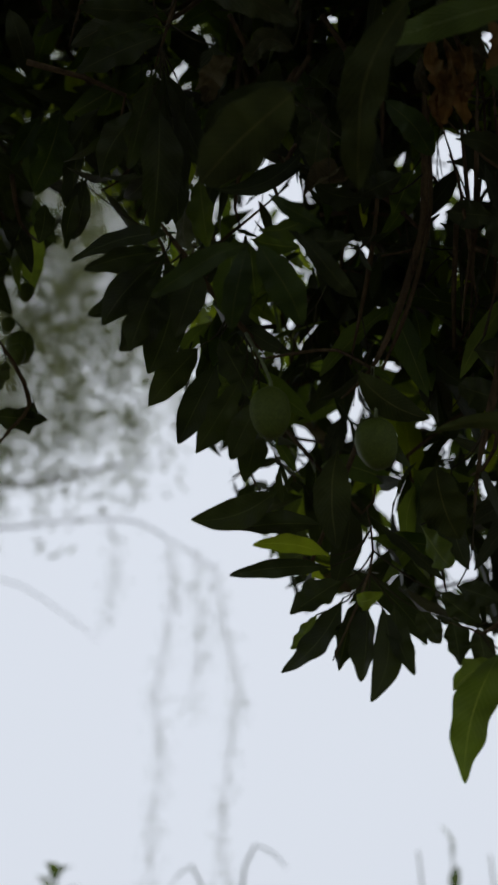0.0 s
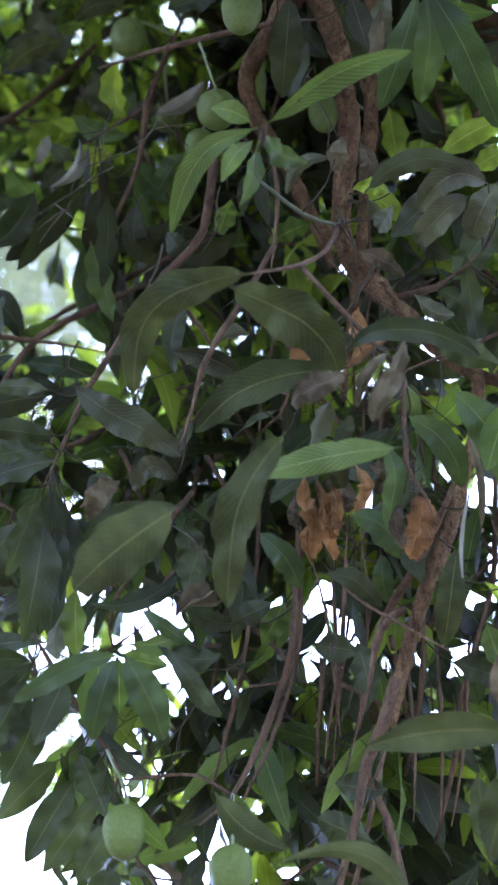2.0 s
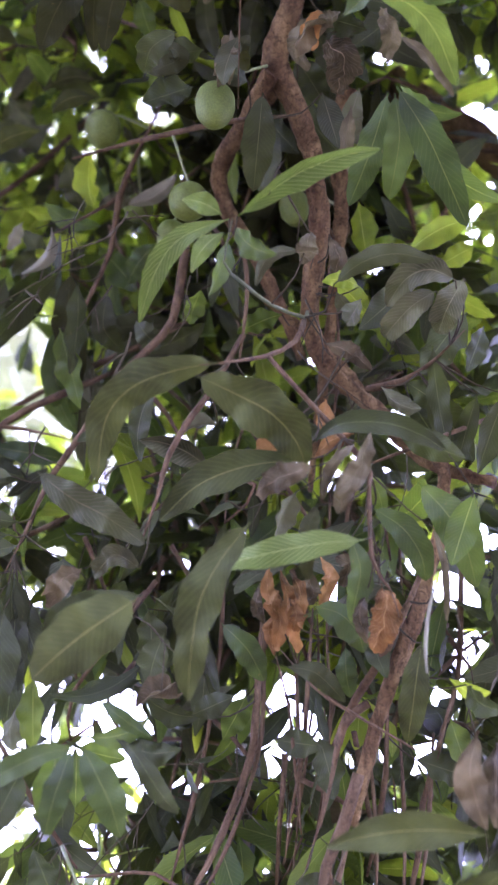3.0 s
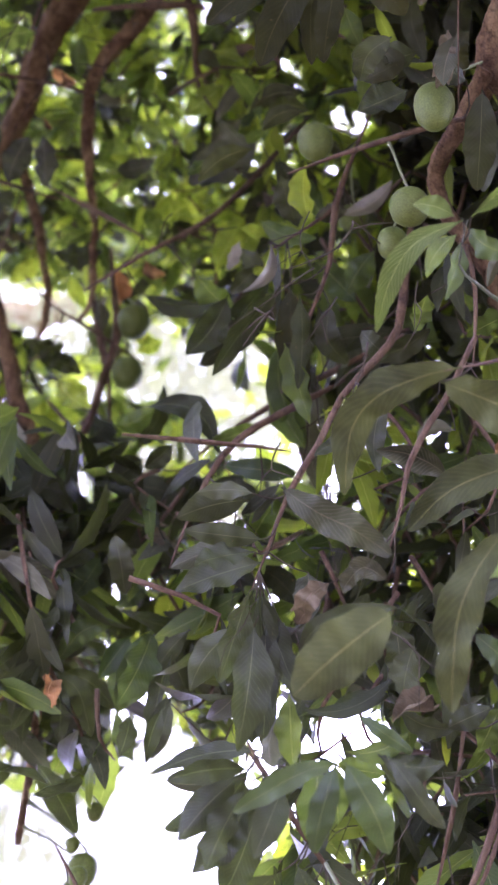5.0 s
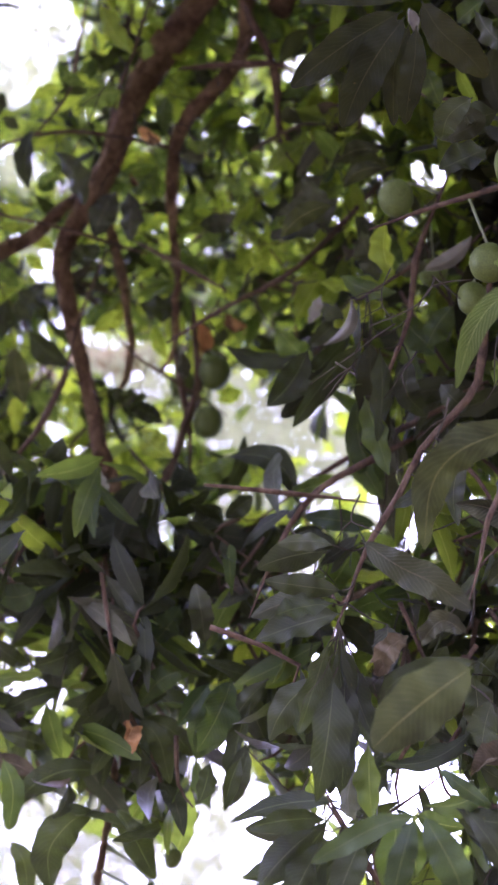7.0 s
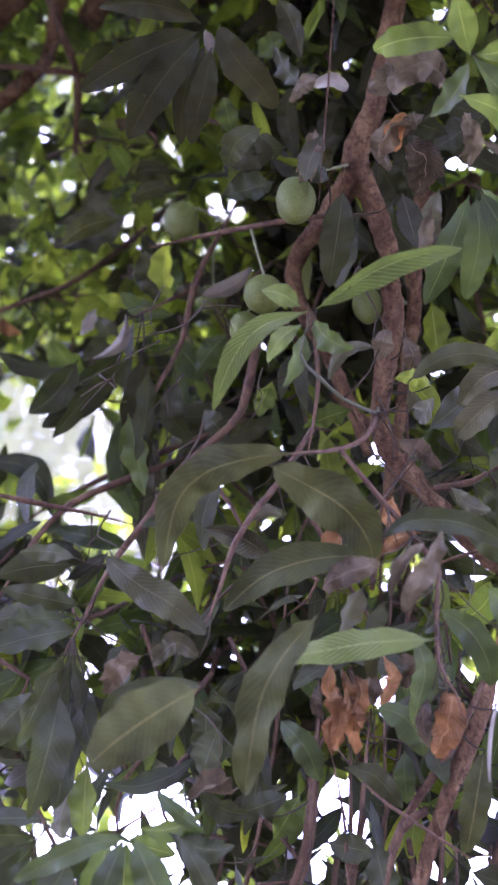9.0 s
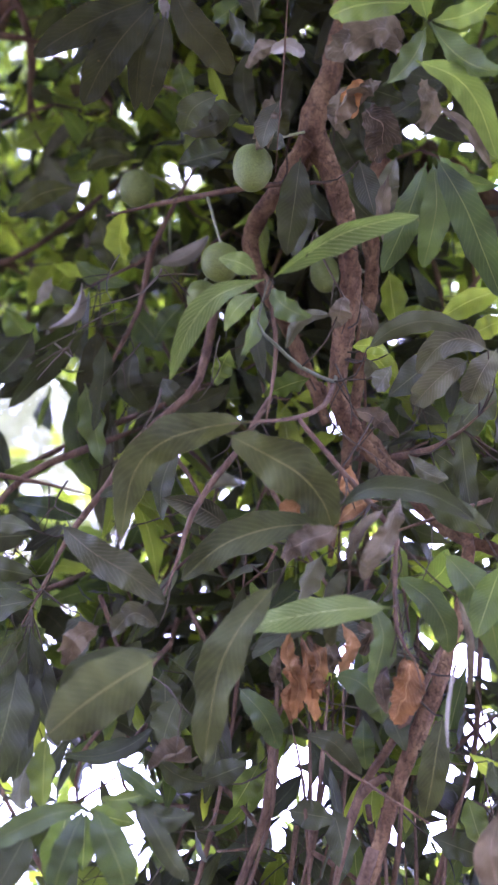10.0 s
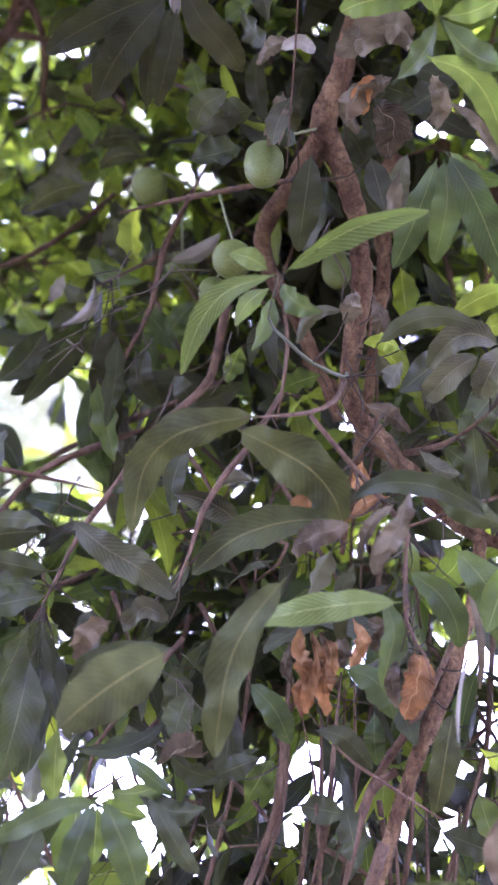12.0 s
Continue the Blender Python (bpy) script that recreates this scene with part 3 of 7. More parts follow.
bough("twig", [(0.407, 1.639, 3.152, 0.0062), (0.452, 1.582, 3.121, 0.0053), (0.489, 1.513, 3.100, 0.0044), (0.518, 1.437, 3.085, 0.0036)])
bough("twig", [(0.358, 1.954, 2.984, 0.0032), (0.369, 2.016, 2.866, 0.0030), (0.353, 2.056, 2.760, 0.0027), (0.342, 2.113, 2.670, 0.0024)])
bough("twig", [(0.359, 1.904, 2.710, 0.0030), (0.358, 1.939, 2.657, 0.0026), (0.356, 1.965, 2.616, 0.0022)])
bough("branch", [(0.374, 1.813, 2.537, 0.0100), (0.353, 1.853, 2.475, 0.0089), (0.330, 1.893, 2.432, 0.0078), (0.320, 1.932, 2.380, 0.0067), (0.302, 1.973, 2.319, 0.0056), (0.289, 2.002, 2.255, 0.0045), (0.277, 2.039, 2.154, 0.0034)])
bough("twig", [(-0.172, 1.963, 2.696, 0.0045), (-0.143, 1.987, 2.659, 0.0040), (-0.114, 2.010, 2.620, 0.0036)])

NV, NU = 26, 6
GRID_V = np.repeat(np.linspace(0, 1, NV + 1), NU + 1)
GRID_U = np.tile(np.linspace(-0.5, 0.5, NU + 1), NV + 1)
GRID_FACES = [(a, a + 1, a + NU + 2, a + NU + 1) for k in range(NV) for a in range(k * (NU + 1), k * (NU + 1) + NU)]
DV, DU = 36, 12
DRY_V = np.repeat(np.linspace(0, 1, DV + 1), DU + 1)
DRY_U = np.tile(np.linspace(-0.5, 0.5, DU + 1), DV + 1)
DRY_FACES = [(a, a + 1, a + DU + 2, a + DU + 1) for k in range(DV) for a in range(k * (DU + 1), k * (DU + 1) + DU)]


def blade(base, tip, width, side, normal, bend, arch, fold, ripple, v, u, phase=0.0, twist=0.0):
    """Points of a lance-shaped leaf from base to tip: side and normal are unit vectors."""
    base, tip, side, normal = (np.array(q, float) for q in (base, tip, side, normal))
    way = tip - base
    size = np.linalg.norm(way)
    stalk = np.clip((v - 0.06) / 0.94, 0, 1)
    wide = np.sin(np.pi * stalk ** 0.9) ** 0.8 * width * (1.02 - 0.35 * np.clip(stalk - 0.7, 0, 1)) + 0.003
    hump = 4 * v * (1 - v)
    lift = arch * size * hump + np.abs(u) * wide * fold + ripple * wide * np.sin(v * 19 + phase + np.sign(u) * 1.1) * np.abs(u) * 2
    turn = twist * (v - 0.4)
    lift, out = lift + u * wide * np.sin(turn), bend * size * hump + u * wide * np.cos(turn)
    return base + way * v[:, None] + side * out[:, None] + normal * lift[:, None]


FINE_V, FINE_F = [], []


def nearest_bough(p):
    """The bough nearest to a place, and its place there."""
    d = np.linalg.norm(LINE_SET - np.array(p), axis=1)
    k = int((d + np.where(LINE_SET[:, 2] < p[2] + 0.4 * d, 0.1, 0.0)).argmin())
    return LINE_OWNERS[k], LINE_SET[k], d[k]


def stem(a, b, r0, r1):
    """A thin drooping twig from a to b, for the joined fine twigs."""
    a, b = np.array(a), np.array(b)
    size = np.linalg.norm(b - a)
    m = (a + b) / 2 + np.array([0.06 * size, 0.03 * size, -0.10 * size])
    v, f = tube(smooth_line([(*a, r0), (*m, (r0 + r1) / 2), (*b, r1)], 0.05), 5)
    FINE_F.extend(tuple(i + len(FINE_V) for i in q) for q in f)
    FINE_V.extend(q - ROOT for q in v)


LINE_SET = np.array(LINE_POINTS)


def blade_uvs(v, u, faces):
    return np.array([(u[i] + 0.5, v[i]) for f in faces for i in f])


HERO_UV = blade_uvs(GRID_V, GRID_U, GRID_FACES)
DRY_UV = blade_uvs(DRY_V, DRY_U, DRY_FACES)
LABELS = {"grey": "grey-green leaf", "greyd": "dark grey-green leaf", "pale": "bleached pale leaf", "dry": "dry orange-brown curled leaf",
          "brown": "withered brown leaf", "husk": "crumpled grey-brown dead leaf", "dusk": "leaf coloured dark brown-green for shade", "young": "young yellow-green leaf", "fresh": "fresh light green leaf"}


def leaf(base, tip, width, kind, bend=0.0):
    base, tip = Vector(base), Vector(tip)
    rng = random.Random(int(base.x * 9173 + tip.z * 7919 + base.z * 613))
    way = (tip - base).normalized()
    face = HOLLOW - (base + tip) / 2
    face = (face - way * face.dot(way)).normalized()
    tilt = {"olive": 14, "fresh": 20}.get(kind, 38)
    face = Matrix.Rotation(radians(rng.uniform(-tilt, tilt)), 3, way) @ face
    curled = kind in ("dry", "brown", "grey", "pale")
    withered = kind in ("dry", "brown")
    v, u = (DRY_V, DRY_U) if withered else (GRID_V, GRID_U)
    fold = rng.choice((-1, 1)) * (rng.uniform(0.5, 1.3) if curled else rng.uniform(0.12, 0.5))
    width *= {"dark": 0.87, "mid": 0.88, "young": 0.92, "grey": 0.92, "greyd": 0.9, "dusk": 0.87}.get(kind, 1.0)
    width = min(width, (tip - base).length * (0.46 if curled else 0.52))
    pts = blade(base, tip, width, way.cross(face), face, bend, rng.uniform(-0.10, 0.12), fold,
                rng.uniform(0.06, 0.17), v, u, rng.uniform(0, 6), rng.uniform(-0.9, 0.9) * (0.5 if kind == "olive" else 1.0))
    if withered:
        for k in range(len(pts)):
            p = Vector(pts[k])
            pts[k] += 0.022 * noise.noise(p * 30) * np.array(face) + 0.002 * np.array(noise.noise_vector(p * 60)) + 0.006 * noise.noise(p * 55) * np.array(face)
    owner, place, far = nearest_bough(base)
    if 0.012 < far < 0.15 and place[2] > base.z + 0.2 * far:
        stem(base, place, 0.0010, 0.0017)
    ob = mesh_object("leaf", [Vector(q) - ROOT for q in pts], DRY_FACES if withered else GRID_FACES, LEAF[kind], owner, DRY_UV if withered else HERO_UV)
    if kind in LABELS:
        tagged(ob, LABELS[kind])


def shaped(points, width, kind, full=0.5, cup=0.22, wave=0.1, lean=0.0):
    """A leaf along a curved midrib: full, how blunt its outline is; cup, how far its halves fold; wave, how its margin ripples; lean, its turn about the rib."""
    rng = random.Random(int(points[0][0] * 9173 + points[-1][2] * 7919))
    rib = np.array(smooth_line([(*q, 0.0) for q in points], 0.004))[:, :3]
    withered = kind in ("dry", "brown", "husk")
    v, u = (DRY_V, DRY_U) if withered else (GRID_V, GRID_U)
    at = v * (len(rib) - 1)
    low = np.minimum(at.astype(int), len(rib) - 2)
    mid = rib[low] + (rib[low + 1] - rib[low]) * (at - low)[:, None]
    way = rib[np.minimum(low + 3, len(rib) - 1)] - rib[np.maximum(low - 3, 0)]
    way /= np.linalg.norm(way, axis=1, keepdims=True)
    face = np.array(HOLLOW) - mid
    face -= way * (face * way).sum(1, keepdims=True)
    face /= np.linalg.norm(face, axis=1, keepdims=True)
    side = np.cross(way, face)
    turn = radians(lean + rng.uniform(-8, 8)) + rng.uniform(-0.35, 0.35) * (v - 0.5)
    face, side = (face * np.cos(turn)[:, None] + side * np.sin(turn)[:, None], side * np.cos(turn)[:, None] - face * np.sin(turn)[:, None])
    s = np.clip((v - 0.05) / 0.95, 0, 1)
    wide = width * ((4 * s * (1 - s)) ** full * (1.0 - 0.25 * s ** 6) * (0.75 + 0.25 * np.sin(np.pi * s ** 0.8))) + 0.0025
    wide *= 1 + 0.05 * np.sin(v * 23 + rng.uniform(0, 6)) * np.sign(u)
    phase = rng.uniform(0, 6)
    lift = np.abs(u) * wide * (rng.choice((-1, 1)) * cup) + wave * wide * np.abs(u) * 2 * (np.sin(v * 17 + phase + np.sign(u) * 1.4) + 0.5 * np.sin(v * 37 + phase))
    pts = mid + side * (u * wide * (1 - 0.2 * cup))[:, None] + face * lift[:, None]
    if withered:
        for k in range(len(pts)):
            p = Vector(pts[k])
            pts[k] += 0.30 * width * noise.noise(p * 32) * face[k] + 0.12 * width * np.array(noise.noise_vector(p * 70)) + 0.05 * width * np.array(noise.noise_vector(p * 160))
    owner, place, far = nearest_bough(points[0])
    if 0.012 < far < 0.15:
        stem(points[0], place, 0.0010, 0.0017)
    ob = mesh_object("leaf", (pts - np.array(ROOT)).tolist(), DRY_FACES if withered else GRID_FACES, LEAF[kind], owner, DRY_UV if withered else HERO_UV)
    if kind in LABELS:
        tagged(ob, LABELS[kind])


# the leaves nearest the viewer, each along its own curved midrib
shaped([(0.124, 1.339, 2.857), (0.068, 1.342, 2.839), (0.012, 1.362, 2.821), (-0.019, 1.405, 2.800), (-0.025, 1.482, 2.760)], 0.055, "olive", full=0.42, wave=0.16, lean=-18)
shaped([(0.098, 1.369, 2.861), (0.147, 1.369, 2.833), (0.198, 1.379, 2.809), (0.233, 1.408, 2.793), (0.253, 1.447, 2.787)], 0.072, "olive", full=0.5, wave=0.14, lean=14)
shaped([(0.251, 1.459, 2.804), (0.178, 1.461, 2.789), (0.113, 1.492, 2.777), (0.064, 1.555, 2.763)], 0.052, "olive", lean=12)
shaped([(0.258, 1.435, 2.769), (0.218, 1.435, 2.749), (0.188, 1.487, 2.760)], 0.035, "brown", full=0.4, wave=0.2)
shaped([(0.335, 1.394, 2.801), (0.323, 1.412, 2.759), (0.304, 1.448, 2.739), (0.302, 1.495, 2.738)], 0.030, "husk", full=0.35, cup=0.5, wave=0.25)
shaped([(0.319, 1.422, 2.808), (0.286, 1.436, 2.774), (0.283, 1.498, 2.769)], 0.017, "husk", full=0.4, cup=0.6)
shaped([(0.267, 1.453, 2.834), (0.299, 1.418, 2.837), (0.354, 1.402, 2.830), (0.402, 1.411, 2.825), (0.450, 1.436, 2.820)], 0.033, "dark", full=0.5)
shaped([(0.330, 1.472, 2.678), (0.266, 1.473, 2.667), (0.204, 1.497, 2.666), (0.139, 1.542, 2.676)], 0.039, "fresh", full=0.5, lean=8, cup=0.1)
shaped([(0.272, 1.475, 2.738), (0.256, 1.490, 2.695), (0.267, 1.558, 2.675)], 0.026, "dusk", full=0.4, wave=0.2)
shaped([(0.176, 1.452, 2.680), (0.136, 1.482, 2.630), (0.114, 1.515, 2.586), (0.109, 1.567, 2.541), (0.110, 1.618, 2.514)], 0.055, "olive", full=0.45, wave=0.2, lean=20)
shaped([(0.035, 1.517, 2.594), (-0.006, 1.520, 2.560), (-0.050, 1.548, 2.535), (-0.090, 1.598, 2.521)], 0.076, "olive", full=0.36, wave=0.06, lean=4, cup=0.08)
shaped([(0.045, 1.560, 2.635), (-0.014, 1.552, 2.618), (-0.062, 1.570, 2.607), (-0.082, 1.617, 2.597)], 0.025, "dark")
shaped([(-0.111, 1.555, 2.842), (-0.059, 1.565, 2.804), (-0.009, 1.585, 2.791), (0.048, 1.631, 2.784)], 0.048, "greyd", wave=0.2)
shaped([(0.043, 1.677, 2.777), (0.007, 1.652, 2.778), (-0.021, 1.704, 2.779)], 0.032, "grey", full=0.4, wave=0.25, cup=0.5)
shaped([(-0.037, 1.698, 2.787), (-0.069, 1.696, 2.758), (-0.081, 1.751, 2.753)], 0.036, "brown", full=0.4, wave=0.25)
shaped([(0.143, 1.244, 3.056), (0.184, 1.200, 3.060), (0.225, 1.169, 3.069), (0.277, 1.152, 3.086), (0.330, 1.148, 3.107)], 0.040, "fresh", full=0.62, cup=0.55, lean=24, wave=0.05)
shaped([(0.130, 1.237, 3.038), (0.067, 1.253, 3.009), (0.035, 1.297, 2.987), (0.018, 1.375, 2.968)], 0.034, "fresh", full=0.75, cup=0.3, wave=0.05)
shaped([(0.287, 0.932, 3.295), (0.242, 0.932, 3.282), (0.206, 0.947, 3.289), (0.182, 0.976, 3.316)], 0.042, "mid", full=0.45, wave=0.12)
shaped([(0.309, 1.007, 3.280), (0.360, 1.006, 3.247), (0.400, 1.036, 3.230), (0.444, 1.105, 3.219)], 0.041, "mid", full=0.55)
shaped([(0.375, 1.170, 3.296), (0.385, 1.207, 3.250), (0.386, 1.254, 3.229), (0.388, 1.312, 3.231)], 0.043, "deep", full=0.45, cup=0.12)
shaped([(0.373, 1.190, 3.332), (0.357, 1.243, 3.283), (0.345, 1.293, 3.263), (0.336, 1.354, 3.265)], 0.048, "deep", full=0.5)
shaped([(0.373, 1.151, 3.283), (0.417, 1.188, 3.228), (0.451, 1.233, 3.199), (0.502, 1.309, 3.173)], 0.055, "deep", full=0.5, cup=0.15)
shaped([(0.476, 1.336, 3.074), (0.434, 1.321, 3.074), (0.404, 1.343, 3.076), (0.386, 1.399, 3.080)], 0.045, "grey", full=0.42, cup=0.45, wave=0.12)
shaped([(0.453, 1.361, 3.076), (0.418, 1.372, 3.053), (0.396, 1.403, 3.044), (0.389, 1.442, 3.058)], 0.043, "grey", full=0.42, cup=0.4)
shaped([(0.493, 1.343, 3.088), (0.469, 1.369, 3.050), (0.469, 1.427, 3.058)], 0.045, "grey", full=0.42, cup=0.35)
shaped([(0.296, 1.346, 3.054), (0.326, 1.305, 3.053), (0.372, 1.289, 3.061), (0.437, 1.303, 3.072)], 0.032, "dark", full=0.5)
shaped([(0.257, 1.375, 3.167), (0.219, 1.372, 3.152), (0.201, 1.393, 3.148), (0.196, 1.440, 3.155)], 0.022, "grey", full=0.5, cup=0.6)
shaped([(0.316, 1.059, 3.434), (0.276, 1.034, 3.431), (0.245, 1.055, 3.434), (0.212, 1.100, 3.455)], 0.056, "husk", full=0.3, cup=0.4, wave=0.35)
shaped([(0.301, 1.033, 3.459), (0.288, 1.044, 3.435), (0.317, 1.076, 3.459)], 0.029, "husk", full=0.3, cup=0.5, wave=0.3)
shaped([(0.281, 1.172, 3.442), (0.309, 1.185, 3.407), (0.309, 1.247, 3.419)], 0.053, "brown", full=0.32, wave=0.15, cup=0.15)
shaped([(0.357, 1.114, 3.456), (0.376, 1.140, 3.416), (0.378, 1.189, 3.436)], 0.032, "husk", full=0.4, cup=0.7, wave=0.3)
shaped([(0.272, 1.121, 3.435), (0.253, 1.135, 3.409), (0.258, 1.185, 3.428)], 0.032, "dry", full=0.4, cup=0.6)
shaped([(0.247, 1.131, 3.434), (0.231, 1.158, 3.401), (0.255, 1.209, 3.415)], 0.030, "husk", full=0.4, cup=0.6, wave=0.3)
shaped([(0.292, 1.108, 3.415), (0.272, 1.112, 3.394), (0.254, 1.130, 3.433)], 0.026, "husk", full=0.4, cup=0.7, wave=0.3)
shaped([(0.346, 1.240, 3.427), (0.336, 1.271, 3.388), (0.355, 1.326, 3.399)], 0.036, "grey", full=0.45, cup=0.4)
shaped([(0.330, 1.246, 3.381), (0.327, 1.291, 3.331), (0.363, 1.362, 3.326)], 0.025, "husk", full=0.45, cup=0.5, wave=0.2)
shaped([(0.378, 1.111, 3.361), (0.417, 1.120, 3.324), (0.471, 1.180, 3.324)], 0.017, "husk", full=0.5, cup=0.6)
shaped([(0.193, 1.260, 3.419), (0.191, 1.311, 3.366), (0.194, 1.403, 3.354)], 0.054, "dark", full=0.45)
shaped([(0.116, 1.090, 3.415), (0.139, 1.068, 3.401), (0.169, 1.093, 3.430)], 0.021, "pale", full=0.4, cup=0.5)
shaped([(0.143, 1.094, 3.444), (0.107, 1.089, 3.427), (0.086, 1.136, 3.450)], 0.026, "husk", full=0.4, cup=0.5)
shaped([(0.133, 1.173, 3.428), (0.128, 1.195, 3.394), (0.126, 1.250, 3.410)], 0.034, "husk", full=0.4, cup=0.5, wave=0.3)
shaped([(0.163, 1.168, 3.427), (0.148, 1.180, 3.400), (0.164, 1.225, 3.419)], 0.023, "dusk", full=0.4)
shaped([(0.262, 1.321, 3.143), (0.257, 1.330, 3.112), (0.256, 1.373, 3.131)], 0.031, "husk", full=0.35, cup=0.2)
shaped([(0.310, 1.395, 3.242), (0.325, 1.413, 3.200), (0.317, 1.470, 3.210)], 0.029, "brown", full=0.4, cup=0.5)
shaped([(0.317, 1.517, 3.120), (0.349, 1.506, 3.095), (0.391, 1.546, 3.103)], 0.029, "brown", full=0.45, cup=0.4)
shaped([(0.232, 1.654, 2.775), (0.228, 1.661, 2.737), (0.248, 1.688, 2.709), (0.250, 1.743, 2.690)], 0.024, "dry", full=0.4, cup=0.8, wave=0.35)
shaped([(0.251, 1.672, 2.780), (0.260, 1.676, 2.743), (0.258, 1.706, 2.716), (0.255, 1.757, 2.705)], 0.028, "dry", full=0.35, cup=0.8, wave=0.35)
shaped([(0.268, 1.657, 2.762), (0.276, 1.662, 2.724), (0.268, 1.689, 2.702), (0.281, 1.737, 2.690)], 0.026, "dry", full=0.35, cup=0.9, wave=0.35)
shaped([(0.290, 1.679, 2.793), (0.299, 1.683, 2.754), (0.297, 1.730, 2.761)], 0.026, "brown", full=0.35, cup=0.7, wave=0.3)
shaped([(0.309, 1.649, 2.792), (0.319, 1.649, 2.758), (0.312, 1.713, 2.745)], 0.024, "dry", full=0.4, cup=0.7, wave=0.3)
shaped([(0.222, 1.695, 2.776), (0.217, 1.701, 2.737), (0.236, 1.746, 2.741)], 0.018, "brown", full=0.4, cup=0.6, wave=0.3)
shaped([(0.247, 1.656, 2.738), (0.232, 1.657, 2.707), (0.255, 1.700, 2.713)], 0.026, "dry", full=0.3, cup=0.7, wave=0.35)
shaped([(0.331, 1.668, 2.810), (0.350, 1.654, 2.789), (0.350, 1.706, 2.790)], 0.022, "brown", full=0.4, cup=0.6)
shaped([(0.260, 1.663, 2.725), (0.269, 1.661, 2.693), (0.267, 1.710, 2.696)], 0.024, "dry", full=0.3, cup=0.7, wave=0.3)
shaped([(0.247, 1.703, 2.727), (0.234, 1.701, 2.699), (0.249, 1.755, 2.691)], 0.018, "dry", full=0.35, cup=0.7, wave=0.3)
shaped([(0.372, 1.580, 2.694), (0.379, 1.580, 2.660), (0.376, 1.608, 2.637), (0.374, 1.654, 2.632)], 0.044, "dry", full=0.42, cup=0.35, wave=0.12)
shaped([(0.359, 1.608, 2.697), (0.348, 1.613, 2.662), (0.367, 1.666, 2.653)], 0.024, "brown", full=0.42, cup=0.8, wave=0.15)
shaped([(0.337, 1.570, 2.766), (0.348, 1.581, 2.719), (0.345, 1.611, 2.694), (0.346, 1.660, 2.685)], 0.037, "deep", full=0.45, lean=16)
shaped([(0.298, 1.679, 2.726), (0.332, 1.664, 2.703), (0.359, 1.680, 2.684), (0.376, 1.721, 2.679)], 0.048, "deep", full=0.45, lean=-14)
shaped([(0.364, 1.785, 2.735), (0.363, 1.792, 2.691), (0.378, 1.843, 2.683)], 0.033, "deep")
shaped([(0.375, 1.572, 2.827), (0.414, 1.568, 2.788), (0.442, 1.592, 2.760), (0.458, 1.638, 2.752)], 0.042, "deep", full=0.45)
shaped([(0.448, 1.568, 2.880), (0.487, 1.576, 2.827), (0.516, 1.605, 2.792), (0.542, 1.662, 2.765)], 0.058, "deep", full=0.45)
shaped([(0.446, 1.663, 2.659), (0.436, 1.677, 2.610), (0.433, 1.709, 2.577), (0.435, 1.762, 2.558)], 0.039, "olive", full=0.4, cup=0.1)
shaped([(0.447, 1.535, 2.764), (0.459, 1.546, 2.715), (0.467, 1.579, 2.684), (0.476, 1.629, 2.672)], 0.010, "husk", full=0.4, cup=0.6)
shaped([(-0.030, 1.728, 2.506), (-0.076, 1.718, 2.485), (-0.117, 1.734, 2.469), (-0.168, 1.776, 2.458)], 0.031, "deep", full=0.5)
shaped([(-0.034, 1.712, 2.493), (-0.044, 1.713, 2.456), (-0.055, 1.740, 2.423), (-0.061, 1.785, 2.407)], 0.035, "deep", full=0.45)
shaped([(-0.021, 1.718, 2.502), (-0.001, 1.719, 2.463), (0.021, 1.744, 2.432), (0.037, 1.792, 2.412)], 0.048, "deep", full=0.45)
shaped([(-0.001, 1.710, 2.569), (0.028, 1.704, 2.540), (0.072, 1.750, 2.538)], 0.021, "deep")
shaped([(0.038, 1.738, 2.524), (0.060, 1.736, 2.488), (0.090, 1.760, 2.456), (0.114, 1.797, 2.453)], 0.027, "dark", full=0.45)
shaped([(0.172, 1.754, 2.743), (0.210, 1.756, 2.699), (0.241, 1.811, 2.684)], 0.039, "deep")
shaped([(0.272, 1.778, 2.688), (0.311, 1.760, 2.666), (0.361, 1.808, 2.651)], 0.032, "dark")
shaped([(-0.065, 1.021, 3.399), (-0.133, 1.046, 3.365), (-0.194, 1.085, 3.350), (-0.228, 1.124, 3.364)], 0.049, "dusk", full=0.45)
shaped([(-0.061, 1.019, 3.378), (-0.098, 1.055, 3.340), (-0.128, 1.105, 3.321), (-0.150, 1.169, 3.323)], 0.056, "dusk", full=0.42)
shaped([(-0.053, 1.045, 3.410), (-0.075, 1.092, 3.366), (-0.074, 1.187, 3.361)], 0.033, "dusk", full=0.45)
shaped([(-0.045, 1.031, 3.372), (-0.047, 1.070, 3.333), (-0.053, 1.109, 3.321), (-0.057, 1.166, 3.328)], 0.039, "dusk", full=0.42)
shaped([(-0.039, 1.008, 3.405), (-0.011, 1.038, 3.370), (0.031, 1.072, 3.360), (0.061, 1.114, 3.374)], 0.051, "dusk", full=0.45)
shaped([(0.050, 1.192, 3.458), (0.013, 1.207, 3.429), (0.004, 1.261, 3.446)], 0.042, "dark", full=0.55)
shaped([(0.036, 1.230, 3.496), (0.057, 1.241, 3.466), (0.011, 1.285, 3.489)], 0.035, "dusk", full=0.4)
# the curtain of dark leaves round the foot of the far limb
shaped([(-0.584, 2.267, 2.823), (-0.624, 2.257, 2.786), (-0.657, 2.282, 2.742), (-0.656, 2.341, 2.704)], 0.070, "dark", full=0.4)
